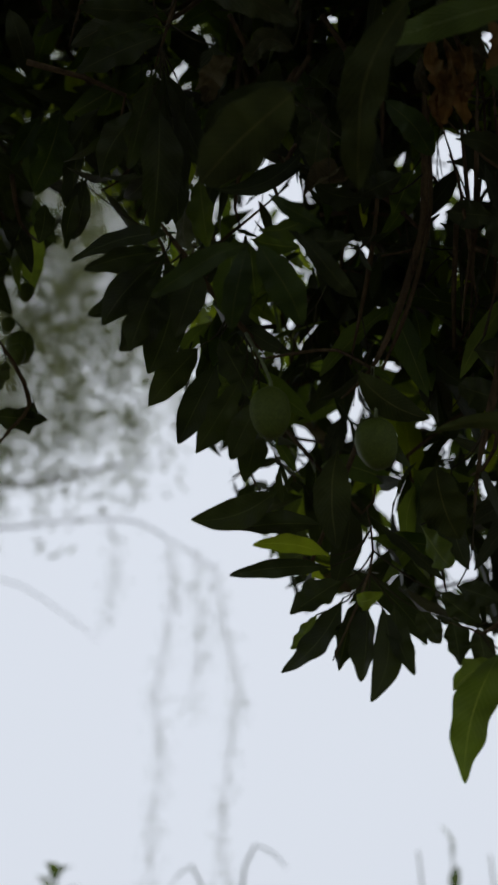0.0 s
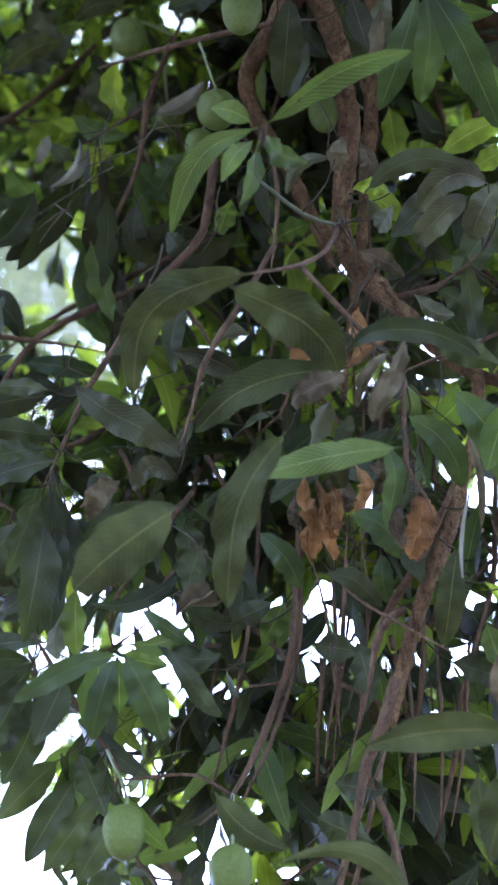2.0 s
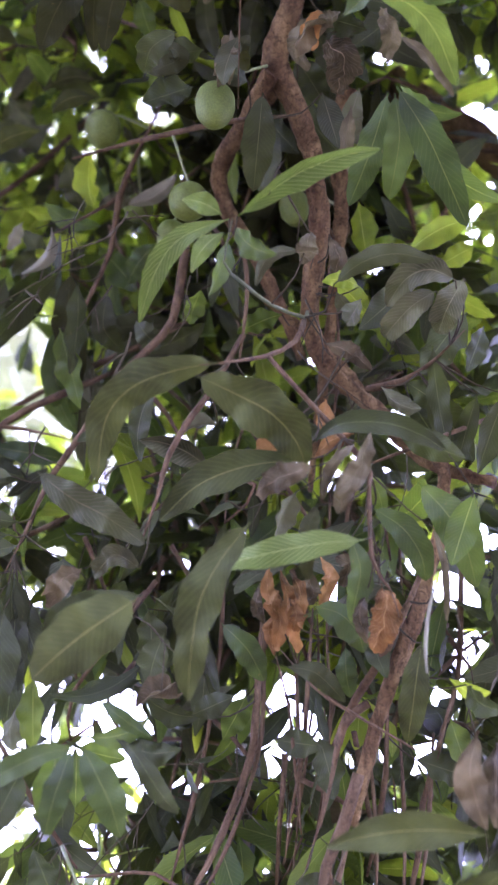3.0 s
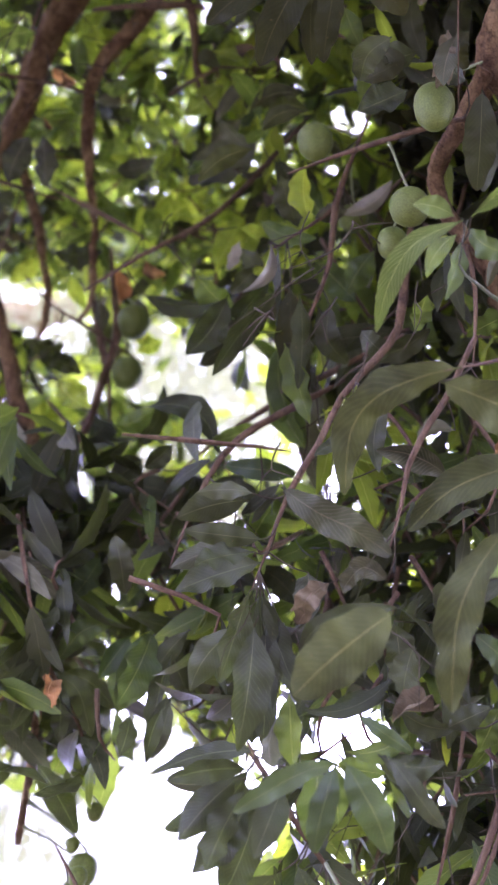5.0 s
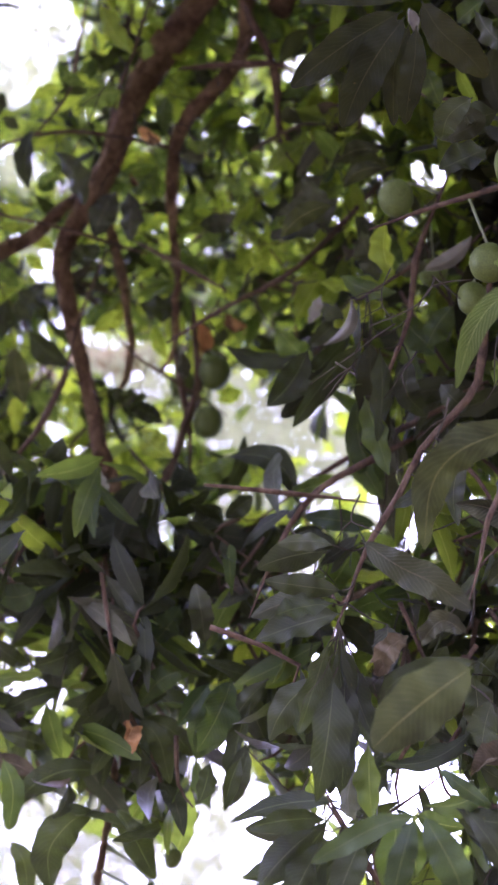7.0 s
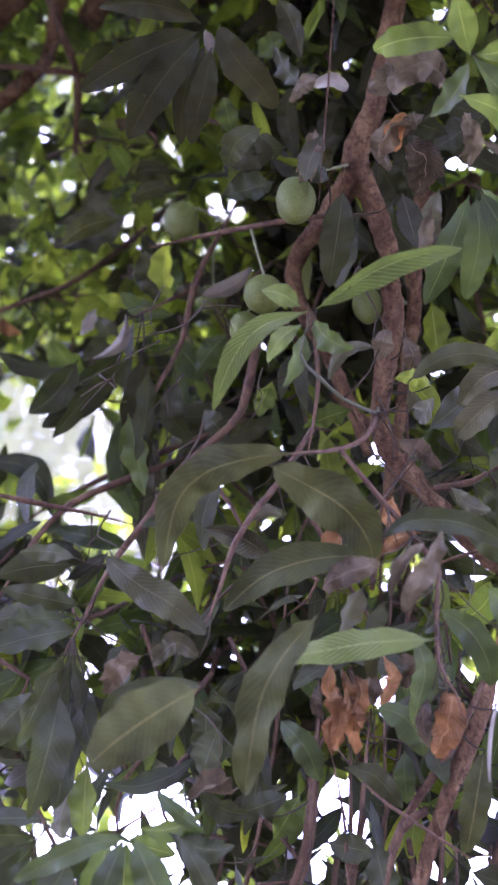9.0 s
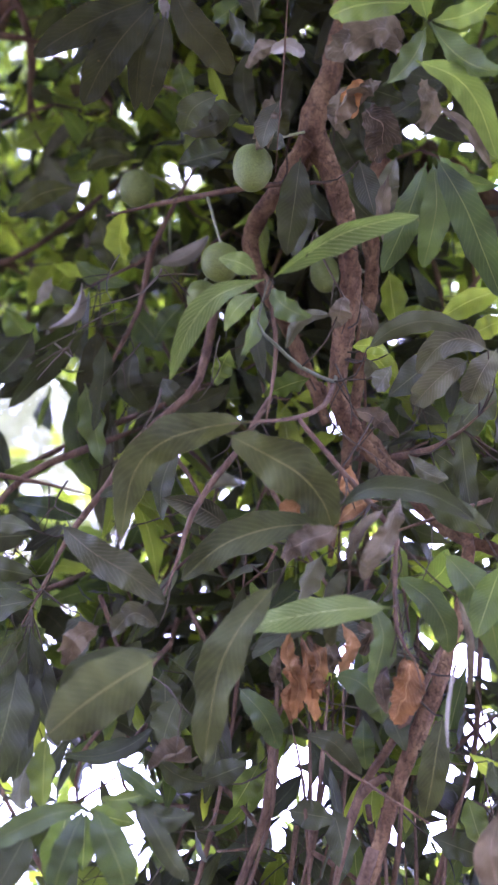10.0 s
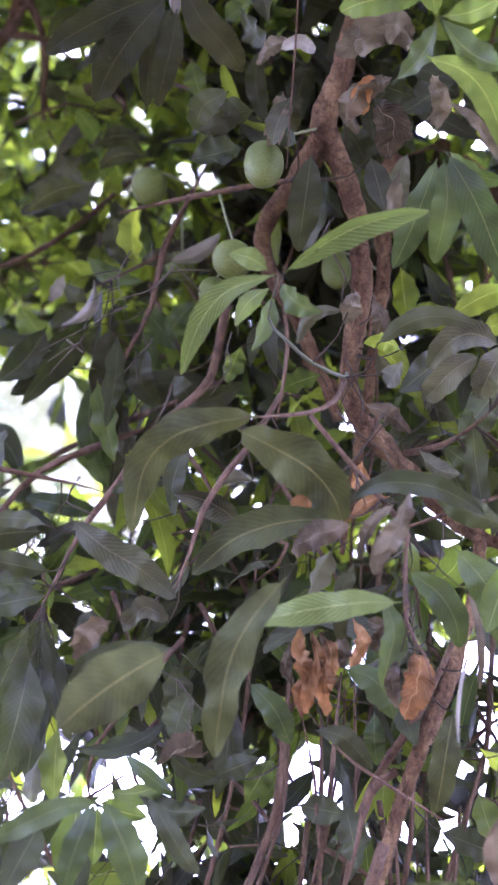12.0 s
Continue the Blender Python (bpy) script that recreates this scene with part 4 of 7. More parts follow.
shaped([(-0.582, 2.232, 2.880), (-0.639, 2.207, 2.861), (-0.694, 2.217, 2.834), (-0.726, 2.257, 2.818)], 0.051, "dark")
shaped([(-0.545, 2.254, 2.820), (-0.507, 2.267, 2.772), (-0.469, 2.343, 2.731)], 0.050, "dark", full=0.6)
shaped([(-0.423, 2.308, 2.902), (-0.425, 2.321, 2.842), (-0.448, 2.394, 2.792)], 0.040, "mid")
shaped([(-0.412, 2.104, 3.022), (-0.467, 2.094, 2.990), (-0.514, 2.151, 2.967)], 0.044, "deep")
shaped([(-0.341, 2.080, 2.984), (-0.365, 2.099, 2.919), (-0.395, 2.170, 2.881)], 0.056, "deep", full=0.45)
shaped([(-0.529, 2.187, 2.965), (-0.563, 2.186, 2.919), (-0.580, 2.265, 2.867)], 0.034, "dark")
shaped([(-0.525, 2.191, 2.959), (-0.507, 2.209, 2.902), (-0.515, 2.273, 2.876)], 0.038, "dark")
shaped([(-0.518, 2.188, 2.966), (-0.476, 2.196, 2.930), (-0.457, 2.276, 2.888)], 0.040, "dark")
shaped([(-0.516, 2.204, 2.979), (-0.461, 2.204, 2.959), (-0.417, 2.270, 2.944)], 0.038, "dark")
shaped([(-0.528, 2.163, 2.911), (-0.517, 2.154, 2.890), (-0.519, 2.197, 2.899)], 0.020, "dry", cup=0.5)
shaped([(-0.753, 2.191, 2.871), (-0.726, 2.209, 2.817), (-0.737, 2.278, 2.776)], 0.040, "deep")
shaped([(-0.296, 2.073, 2.828), (-0.306, 2.081, 2.777), (-0.323, 2.135, 2.764)], 0.029, "dark")
shaped([(-0.696, 2.065, 3.453), (-0.664, 2.046, 3.452), (-0.642, 2.099, 3.464)], 0.039, "pale", full=0.4)
shaped([(-0.739, 2.075, 3.279), (-0.710, 2.080, 3.253), (-0.707, 2.142, 3.245)], 0.042, "husk", full=0.4, wave=0.25)
shaped([(-0.511, 2.066, 3.205), (-0.556, 2.056, 3.175), (-0.612, 2.092, 3.178)], 0.033, "grey")
shaped([(-0.813, 2.071, 3.175), (-0.767, 2.070, 3.164), (-0.745, 2.112, 3.187)], 0.037, "grey")
shaped([(-0.614, 2.032, 3.365), (-0.570, 2.056, 3.322), (-0.527, 2.137, 3.305)], 0.044, "dark")
shaped([(-0.727, 2.085, 3.194), (-0.700, 2.098, 3.157), (-0.692, 2.156, 3.154)], 0.033, "deep")
shaped([(-0.411, 1.966, 3.111), (-0.396, 1.985, 3.061), (-0.392, 2.053, 3.043)], 0.043, "dark")
shaped([(-0.775, 2.201, 2.937), (-0.724, 2.203, 2.922), (-0.693, 2.250, 2.940)], 0.033, "dark")
shaped([(-0.669, 2.176, 3.019), (-0.715, 2.161, 2.986), (-0.778, 2.197, 2.978)], 0.035, "dark")
shaped([(-0.626, 2.201, 3.000), (-0.599, 2.218, 2.950), (-0.608, 2.282, 2.925)], 0.038, "dark")
shaped([(-0.736, 2.167, 3.089), (-0.699, 2.177, 3.058), (-0.694, 2.242, 3.040)], 0.035, "greyd")
shaped([(-0.665, 2.152, 3.136), (-0.632, 2.168, 3.094), (-0.602, 2.221, 3.102)], 0.035, "dark")
shaped([(-0.476, 2.123, 3.146), (-0.503, 2.131, 3.097), (-0.567, 2.169, 3.097)], 0.035, "dark")
shaped([(-0.820, 2.131, 3.099), (-0.777, 2.143, 3.069), (-0.750, 2.194, 3.083)], 0.035, "dark")
shaped([(-0.472, 2.312, 2.883), (-0.489, 2.314, 2.836), (-0.498, 2.379, 2.804)], 0.029, "dark")
shaped([(-0.740, 2.313, 2.777), (-0.707, 2.321, 2.738), (-0.706, 2.385, 2.706)], 0.038, "dark")
# leaves round the opening beside the centre
shaped([(-0.127, 1.818, 3.458), (-0.117, 1.876, 3.381), (-0.069, 1.971, 3.346)], 0.053, "deep", full=0.45)
shaped([(-0.084, 1.960, 3.258), (-0.151, 1.940, 3.248), (-0.220, 1.961, 3.278)], 0.041, "deep")
shaped([(-0.153, 1.964, 3.393), (-0.205, 1.963, 3.362), (-0.261, 2.004, 3.373)], 0.032, "mid")
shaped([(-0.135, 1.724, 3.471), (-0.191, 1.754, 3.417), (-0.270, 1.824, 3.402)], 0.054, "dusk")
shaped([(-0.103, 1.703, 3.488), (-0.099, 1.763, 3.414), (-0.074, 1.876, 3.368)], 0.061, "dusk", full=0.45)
shaped([(-0.032, 1.698, 3.429), (-0.035, 1.733, 3.374), (0.003, 1.791, 3.377)], 0.044, "dark")
shaped([(-0.154, 1.913, 3.160), (-0.201, 1.892, 3.149), (-0.251, 1.937, 3.154)], 0.047, "dark")
shaped([(-0.116, 2.017, 3.270), (-0.150, 2.041, 3.213), (-0.181, 2.104, 3.200)], 0.046, "mid")
shaped([(-0.044, 1.886, 3.533), (-0.041, 1.913, 3.483), (-0.048, 1.975, 3.481)], 0.019, "young")
shaped([(-0.224, 1.615, 3.847), (-0.265, 1.638, 3.806), (-0.309, 1.699, 3.809)], 0.048, "greyd")
shaped([(-0.130, 1.650, 3.830), (-0.108, 1.688, 3.782), (-0.089, 1.759, 3.782)], 0.044, "dark")
shaped([(0.021, 1.668, 3.323), (0.043, 1.675, 3.290), (0.071, 1.711, 3.309)], 0.039, "dark")
shaped([(-0.182, 2.013, 3.197), (-0.206, 2.026, 3.150), (-0.209, 2.094, 3.132)], 0.036, "mid")
shaped([(-0.208, 1.733, 3.648), (-0.175, 1.754, 3.610), (-0.221, 1.816, 3.609)], 0.042, "dark")
shaped([(0.398, 1.283, 3.812), (0.442, 1.293, 3.821), (0.486, 1.306, 3.782)], 0.050, "dark")
shaped([(0.317, 1.340, 3.798), (0.341, 1.391, 3.791), (0.350, 1.430, 3.745)], 0.040, "dark")
shaped([(0.354, 1.324, 3.857), (0.379, 1.366, 3.854), (0.370, 1.410, 3.810)], 0.045, "dark")
shaped([(0.116, 1.317, 3.888), (0.117, 1.382, 3.878), (0.143, 1.435, 3.827)], 0.040, "dark")
shaped([(0.216, 1.329, 3.896), (0.204, 1.388, 3.891), (0.205, 1.435, 3.844)], 0.050, "dark")
shaped([(0.508, 1.293, 3.840), (0.534, 1.343, 3.832), (0.523, 1.392, 3.787)], 0.050, "dark")
shaped([(-0.159, 2.111, 3.158), (-0.120, 2.142, 3.155), (-0.078, 2.154, 3.109)], 0.055, "dusk")
# hanging dark cluster
leaf((-0.065, 1.030, 3.449), (-0.215, 1.021, 3.433), 0.044, "dusk", 0.1)
# young shoot top right
leaf((0.313, 0.956, 3.302), (0.268, 0.864, 3.276), 0.041, "mid", 0)
leaf((0.327, 0.966, 3.328), (0.404, 0.903, 3.307), 0.037, "mid", 0.1)
leaf((0.314, 0.949, 3.283), (0.407, 0.961, 3.188), 0.037, "deep", 0.15)
leaf((0.319, 0.976, 3.325), (0.275, 1.044, 3.276), 0.037, "deep", -0.1)
leaf((0.386, 1.168, 3.318), (0.467, 1.157, 3.236), 0.035, "deep", 0.1)
leaf((0.411, 1.218, 3.354), (0.515, 1.291, 3.266), 0.036, "deep", 0.1)
leaf((0.581, 1.450, 3.402), (0.479, 1.514, 3.377), 0.047, "young", 0.1)
leaf((0.594, 1.499, 3.389), (0.535, 1.527, 3.365), 0.046, "young", 0)
leaf((0.142, 1.268, 3.064), (0.197, 1.259, 2.997), 0.033, "deep", 0.1)
leaf((0.122, 1.256, 3.074), (0.066, 1.243, 3.083), 0.028, "fresh", 0.1)
leaf((0.129, 1.288, 3.076), (0.085, 1.314, 3.014), 0.024, "fresh", 0.1)
leaf((0.139, 1.320, 3.101), (0.114, 1.357, 3.017), 0.028, "deep", 0)
leaf((0.219, 1.379, 3.556), (0.218, 1.454, 3.427), 0.065, "dark", 0)
leaf((0.272, 1.358, 3.607), (0.369, 1.421, 3.501), 0.061, "dark", 0.05)
leaf((0.216, 1.432, 3.677), (0.291, 1.463, 3.573), 0.063, "dark", 0)
leaf((0.099, 1.244, 3.507), (0.006, 1.282, 3.506), 0.062, "dark", 0.05)
leaf((0.090, 1.346, 3.566), (0.005, 1.349, 3.502), 0.059, "dark", 0)
leaf((0.169, 1.254, 3.437), (0.118, 1.220, 3.418), 0.046, "dark", 0)
leaf((0.371, 1.224, 3.591), (0.281, 1.211, 3.599), 0.069, "dark", 0)
leaf((0.449, 1.220, 3.689), (0.356, 1.277, 3.625), 0.062, "dark", 0)
leaf((0.368, 1.564, 3.630), (0.378, 1.406, 3.656), 0.064, "dark", 0)
# centre
leaf((0.246, 1.490, 2.773), (0.223, 1.550, 2.731), 0.035, "grey", 0.1)
leaf((-0.156, 1.669, 2.936), (-0.242, 1.686, 2.951), 0.032, "dark", 0.1)
leaf((-0.152, 1.729, 2.870), (-0.236, 1.688, 2.807), 0.043, "dark", 0.1)
leaf((-0.139, 1.717, 2.885), (-0.257, 1.696, 2.883), 0.039, "dark", 0)
leaf((-0.150, 1.728, 2.794), (-0.163, 1.816, 2.686), 0.052, "dark", 0.05)
leaf((-0.142, 1.728, 2.794), (-0.120, 1.813, 2.646), 0.042, "dark", 0)
leaf((-0.139, 1.729, 2.794), (-0.088, 1.812, 2.687), 0.038, "dark", 0)
leaf((-0.156, 1.728, 2.793), (-0.194, 1.752, 2.647), 0.050, "dark", 0)
leaf((-0.141, 1.822, 2.703), (-0.150, 1.870, 2.624), 0.039, "dark", 0)
leaf((-0.114, 1.797, 2.617), (-0.116, 1.785, 2.532), 0.028, "grey", 0.1)
leaf((0.025, 1.754, 2.537), (0.111, 1.728, 2.510), 0.039, "dark", 0.1)
leaf((-0.095, 1.745, 2.625), (-0.088, 1.810, 2.547), 0.041, "mid", 0)
leaf((0.138, 1.878, 2.662), (0.196, 1.826, 2.663), 0.039, "dark", 0)
leaf((0.066, 1.851, 2.676), (0.150, 1.880, 2.662), 0.039, "dark", 0.1)
leaf((0.055, 1.631, 3.114), (0.039, 1.673, 2.987), 0.036, "dark", 0.1)
leaf((0.035, 1.680, 3.069), (-0.061, 1.660, 3.009), 0.032, "dark", 0.1)
leaf((0.156, 1.629, 3.037), (0.096, 1.648, 3.022), 0.044, "grey", 0.1)
leaf((0.151, 1.716, 3.021), (0.035, 1.662, 3.025), 0.041, "grey", 0.1)
# dry bunch and right hand side
leaf((0.246, 1.652, 3.069), (0.257, 1.687, 3.004), 0.038, "dry", 0.1)
leaf((0.275, 1.657, 3.087), (0.286, 1.668, 3.014), 0.029, "dry", 0)
leaf((0.336, 1.640, 3.130), (0.331, 1.660, 3.073), 0.037, "dry", 0)
leaf((0.376, 1.639, 3.050), (0.319, 1.682, 3.029), 0.027, "dry", 0.1)
leaf((0.455, 1.597, 2.705), (0.441, 1.643, 2.592), 0.003, "pale", 0.05)
leaf((0.329, 1.867, 2.629), (0.347, 1.880, 2.531), 0.053, "dark", 0)
leaf((0.272, 1.923, 2.654), (0.333, 1.871, 2.613), 0.046, "dark", 0)
leaf((0.421, 1.555, 2.974), (0.515, 1.538, 2.907), 0.048, "dark", 0)
leaf((0.389, 1.754, 2.766), (0.411, 1.743, 2.652), 0.039, "dark", 0)
leaf((0.518, 1.580, 3.058), (0.459, 1.579, 3.113), 0.050, "dark", 0)
leaf((0.467, 1.574, 2.314), (0.275, 1.605, 2.308), 0.044, "olive", 0.06)
leaf((0.487, 1.586, 2.279), (0.428, 1.674, 2.198), 0.061, "olive", 0.1)
leaf((0.435, 1.696, 2.326), (0.438, 1.702, 2.225), 0.034, "olive", 0)
leaf((0.509, 1.684, 2.606), (0.547, 1.649, 2.542), 0.037, "dark", 0.1)
leaf((0.480, 1.597, 2.470), (0.497, 1.671, 2.374), 0.040, "brown", 0.1)
leaf((0.513, 1.621, 2.474), (0.507, 1.660, 2.372), 0.030, "brown", 0)
leaf((0.499, 1.724, 2.643), (0.538, 1.676, 2.588), 0.022, "young", 0.1)
leaf((0.484, 1.501, 3.117), (0.520, 1.612, 2.991), 0.041, "dark", 0.05)
leaf((0.558, 1.542, 3.056), (0.539, 1.643, 2.991), 0.036, "dark", 0)
leaf((0.600, 1.531, 3.049), (0.568, 1.633, 2.971), 0.054, "dark", 0)
leaf((0.467, 1.604, 3.100), (0.536, 1.661, 3.020), 0.055, "dark", 0)
leaf((0.545, 1.430, 3.088), (0.513, 1.456, 3.009), 0.035, "dark", 0)
leaf((0.329, 1.464, 3.187), (0.364, 1.506, 3.185), 0.040, "grey", 0)
leaf((0.336, 1.481, 3.237), (0.398, 1.526, 3.213), 0.040, "young", 0)
leaf((0.402, 1.513, 3.512), (0.419, 1.564, 3.417), 0.051, "young", 0)
leaf((0.429, 1.566, 3.470), (0.514, 1.584, 3.455), 0.051, "young", 0)
leaf((0.406, 1.229, 3.330), (0.559, 1.279, 3.200), 0.045, "mid", 0.1)
leaf((0.353, 1.694, 3.116), (0.244, 1.688, 3.047), 0.056, "dark", 0.1)
leaf((0.361, 1.799, 2.148), (0.185, 1.762, 2.231), 0.027, "olive", 0.3)
leaf((0.352, 1.816, 2.249), (0.300, 1.881, 2.185), 0.049, "olive", 0.05)
leaf((0.381, 1.786, 2.169), (0.382, 1.770, 2.081), 0.037, "olive", 0)
leaf((0.215, 1.898, 2.243), (0.246, 1.958, 2.147), 0.060, "olive", 0.05)
leaf((0.110, 1.854, 2.369), (0.211, 1.892, 2.305), 0.041, "olive", 0.1)
leaf((0.080, 1.901, 2.268), (0.069, 1.891, 2.122), 0.049, "olive", 0.05)
leaf((-0.055, 1.771, 2.529), (-0.056, 1.816, 2.424), 0.049, "mid", 0)
leaf((-0.148, 1.829, 2.560), (-0.262, 1.830, 2.461), 0.051, "dark", -0.15)
leaf((-0.152, 1.870, 2.530), (-0.226, 1.913, 2.442), 0.060, "dark", -0.1)
leaf((-0.139, 1.884, 2.527), (-0.185, 1.913, 2.404), 0.060, "dark", -0.05)
leaf((-0.136, 1.844, 2.595), (-0.292, 1.873, 2.572), 0.035, "dark", 0.1)
leaf((-0.109, 1.927, 2.451), (-0.189, 1.963, 2.375), 0.052, "dark", 0)
leaf((-0.084, 1.939, 2.429), (-0.149, 1.994, 2.325), 0.052, "dark", 0)
leaf((-0.050, 1.932, 2.399), (-0.121, 1.940, 2.289), 0.051, "dark", 0)
leaf((-0.025, 1.937, 2.367), (-0.071, 1.907, 2.264), 0.046, "dark", 0)
leaf((-0.081, 1.923, 2.462), (-0.038, 1.947, 2.376), 0.050, "dark", 0)
leaf((0.298, 1.963, 2.440), (0.368, 1.937, 2.418), 0.051, "dark", 0)
leaf((0.354, 1.989, 2.362), (0.263, 1.930, 2.370), 0.051, "dark", 0)
leaf((-0.005, 1.983, 2.242), (-0.131, 1.951, 2.192), 0.050, "dark", -0.1)
leaf((0.056, 1.998, 2.190), (-0.069, 2.018, 2.196), 0.037, "dark", 0.05)
leaf((0.062, 1.991, 2.141), (-0.045, 1.934, 2.146), 0.029, "young", 0.08)
leaf((0.064, 2.015, 2.131), (-0.081, 2.011, 2.125), 0.028, "dark", 0.06)
leaf((0.078, 2.020, 2.111), (0.003, 2.009, 2.063), 0.050, "dark", 0)
leaf((0.081, 2.025, 2.087), (-0.013, 2.060, 1.990), 0.044, "dark", -0.12)
leaf((0.102, 2.005, 2.079), (0.069, 2.057, 1.989), 0.050, "dark", 0)
leaf((0.113, 2.024, 2.083), (0.097, 2.016, 1.964), 0.049, "dark", 0)
leaf((0.133, 2.005, 2.069), (0.108, 2.004, 1.933), 0.045, "dark", -0.12)
leaf((0.153, 2.023, 2.073), (0.168, 1.982, 1.963), 0.037, "dark", 0.05)
leaf((0.097, 1.986, 2.075), (0.130, 1.938, 2.069), 0.024, "young", 0.1)
leaf((0.041, 2.033, 2.066), (0.002, 2.045, 2.021), 0.029, "mid", 0)
leaf((0.186, 2.021, 2.064), (0.211, 2.003, 2.010), 0.041, "dark", 0)
leaf((0.233, 2.018, 2.049), (0.238, 2.022, 1.981), 0.042, "dark", 0)
leaf((0.267, 2.016, 2.034), (0.272, 2.009, 1.964), 0.036, "dark", 0)
leaf((0.246, 2.026, 2.096), (0.298, 1.989, 2.063), 0.038, "dark", 0)
leaf((0.222, 2.031, 2.090), (0.271, 2.006, 2.036), 0.043, "dark", 0)
leaf((0.283, 1.921, 1.981), (0.221, 1.972, 1.814), 0.063, "mid", 0.08)
leaf((0.284, 1.945, 1.963), (0.220, 1.987, 1.940), 0.033, "mid", 0.1)
leaf((0.197, 1.988, 2.180), (0.227, 1.936, 2.101), 0.044, "mid", 0.1)
leaf((0.253, 2.003, 2.269), (0.272, 2.066, 2.131), 0.058, "dark", 0.05)
leaf((-0.295, 1.953, 2.735), (-0.315, 1.976, 2.652), 0.029, "dark", 0.05)
leaf((-0.344, 1.953, 2.722), (-0.353, 1.956, 2.654), 0.036, "dark", 0)
leaf((-0.186, 1.978, 2.714), (-0.175, 1.979, 2.656), 0.022, "mid", 0)
leaf((-0.391, 2.288, 2.494), (-0.488, 2.260, 2.498), 0.045, "dark", 0)
leaf((-0.456, 2.235, 2.586), (-0.469, 2.211, 2.513), 0.039, "dark", 0)
leaf((-0.413, 2.271, 2.525), (-0.427, 2.303, 2.475), 0.039, "dark", 0)
# left side, far limb
leaf((-0.170, 1.648, 3.892), (-0.287, 1.691, 3.798), 0.073, "greyd", 0.05)
leaf((-0.207, 1.637, 3.956), (-0.271, 1.691, 3.928), 0.062, "grey", 0.1)
leaf((-0.289, 1.698, 3.972), (-0.320, 1.754, 3.949), 0.054, "greyd", 0)
leaf((-0.068, 1.574, 3.879), (-0.164, 1.569, 3.823), 0.037, "olive", 0.2)
leaf((-0.076, 1.550, 3.659), (-0.067, 1.600, 3.549), 0.053, "young", 0.05)
leaf((-0.125, 1.595, 3.689), (-0.091, 1.689, 3.654), 0.061, "dark", 0)
leaf((-0.166, 1.692, 3.682), (-0.055, 1.683, 3.611), 0.044, "mid", 0.1)
leaf((-0.014, 1.626, 3.605), (0.078, 1.547, 3.599), 0.028, "pale", 0.12)
leaf((0.005, 1.617, 3.610), (-0.059, 1.616, 3.581), 0.038, "grey", 0)
leaf((-0.218, 1.714, 3.475), (-0.291, 1.769, 3.372), 0.065, "dark", -0.1)
leaf((-0.119, 1.672, 3.448), (-0.241, 1.785, 3.333), 0.057, "dark", 0)
leaf((-0.160, 1.744, 3.453), (-0.233, 1.749, 3.386), 0.048, "dark", 0)
leaf((-0.086, 1.652, 3.400), (-0.087, 1.756, 3.267), 0.048, "dark", 0)
leaf((-0.112, 1.718, 3.345), (-0.065, 1.804, 3.232), 0.056, "mid", 0)
leaf((-0.140, 1.611, 3.494), (-0.189, 1.694, 3.459), 0.021, "pale", -0.2)
leaf((-0.198, 1.666, 3.576), (-0.221, 1.698, 3.530), 0.026, "pale", 0)
leaf((-0.403, 1.859, 3.661), (-0.241, 1.871, 3.652), 0.053, "dark", 0.1)
leaf((-0.473, 1.908, 3.804), (-0.472, 1.978, 3.771), 0.058, "dry", 0)
leaf((-0.417, 1.896, 3.821), (-0.372, 1.931, 3.816), 0.037, "dry", 0.2)
leaf((-0.585, 1.594, 4.053), (-0.551, 1.587, 4.010), 0.030, "dry", 0)
leaf((-0.638, 2.089, 3.475), (-0.704, 2.100, 3.469), 0.054, "pale", 0.1)
leaf((-0.587, 2.042, 3.603), (-0.510, 2.053, 3.527), 0.048, "young", 0.1)
leaf((-0.457, 2.055, 3.479), (-0.372, 2.000, 3.474), 0.046, "mid", 0.1)
leaf((-0.389, 1.965, 3.437), (-0.237, 1.999, 3.349), 0.064, "dark", -0.25)
leaf((-0.387, 2.037, 3.367), (-0.444, 2.017, 3.284), 0.056, "dark", 0)
leaf((-0.325, 1.985, 3.356), (-0.379, 2.015, 3.322), 0.050, "dark", 0)
leaf((-0.604, 2.021, 3.336), (-0.506, 2.048, 3.230), 0.060, "dark", 0)
leaf((-0.608, 2.093, 3.179), (-0.508, 2.100, 3.203), 0.050, "dark", 0.15)
leaf((-0.729, 2.044, 3.271), (-0.687, 2.125, 3.234), 0.071, "dark", 0.1)
leaf((-0.792, 2.023, 3.113), (-0.703, 1.980, 3.093), 0.056, "deep", 0.1)
leaf((-0.346, 2.101, 2.989), (-0.401, 2.196, 2.889), 0.072, "deep", 0.05)
leaf((-0.303, 2.081, 2.851), (-0.325, 2.131, 2.756), 0.041, "dark", 0)
leaf((-0.148, 1.742, 2.738), (-0.167, 1.807, 2.570), 0.070, "dark", 0.03)
leaf((-0.132, 1.758, 2.750), (-0.132, 1.845, 2.600), 0.052, "dark", 0)
leaf((-0.166, 1.758, 2.749), (-0.240, 1.810, 2.672), 0.052, "dark", 0.1)
leaf((-0.112, 1.761, 2.763), (-0.079, 1.843, 2.677), 0.042, "dark", 0)
leaf((-0.166, 1.770, 3.015), (-0.282, 1.797, 2.998), 0.061, "dark", 0.05)
leaf((-0.167, 1.816, 2.964), (-0.288, 1.835, 2.925), 0.046, "greyd", 0.05)
leaf((-0.141, 1.798, 2.908), (-0.279, 1.828, 2.869), 0.063, "dark", 0.05)
leaf((-0.151, 1.812, 2.545), (-0.261, 1.788, 2.511), 0.036, "dark", 0.1)
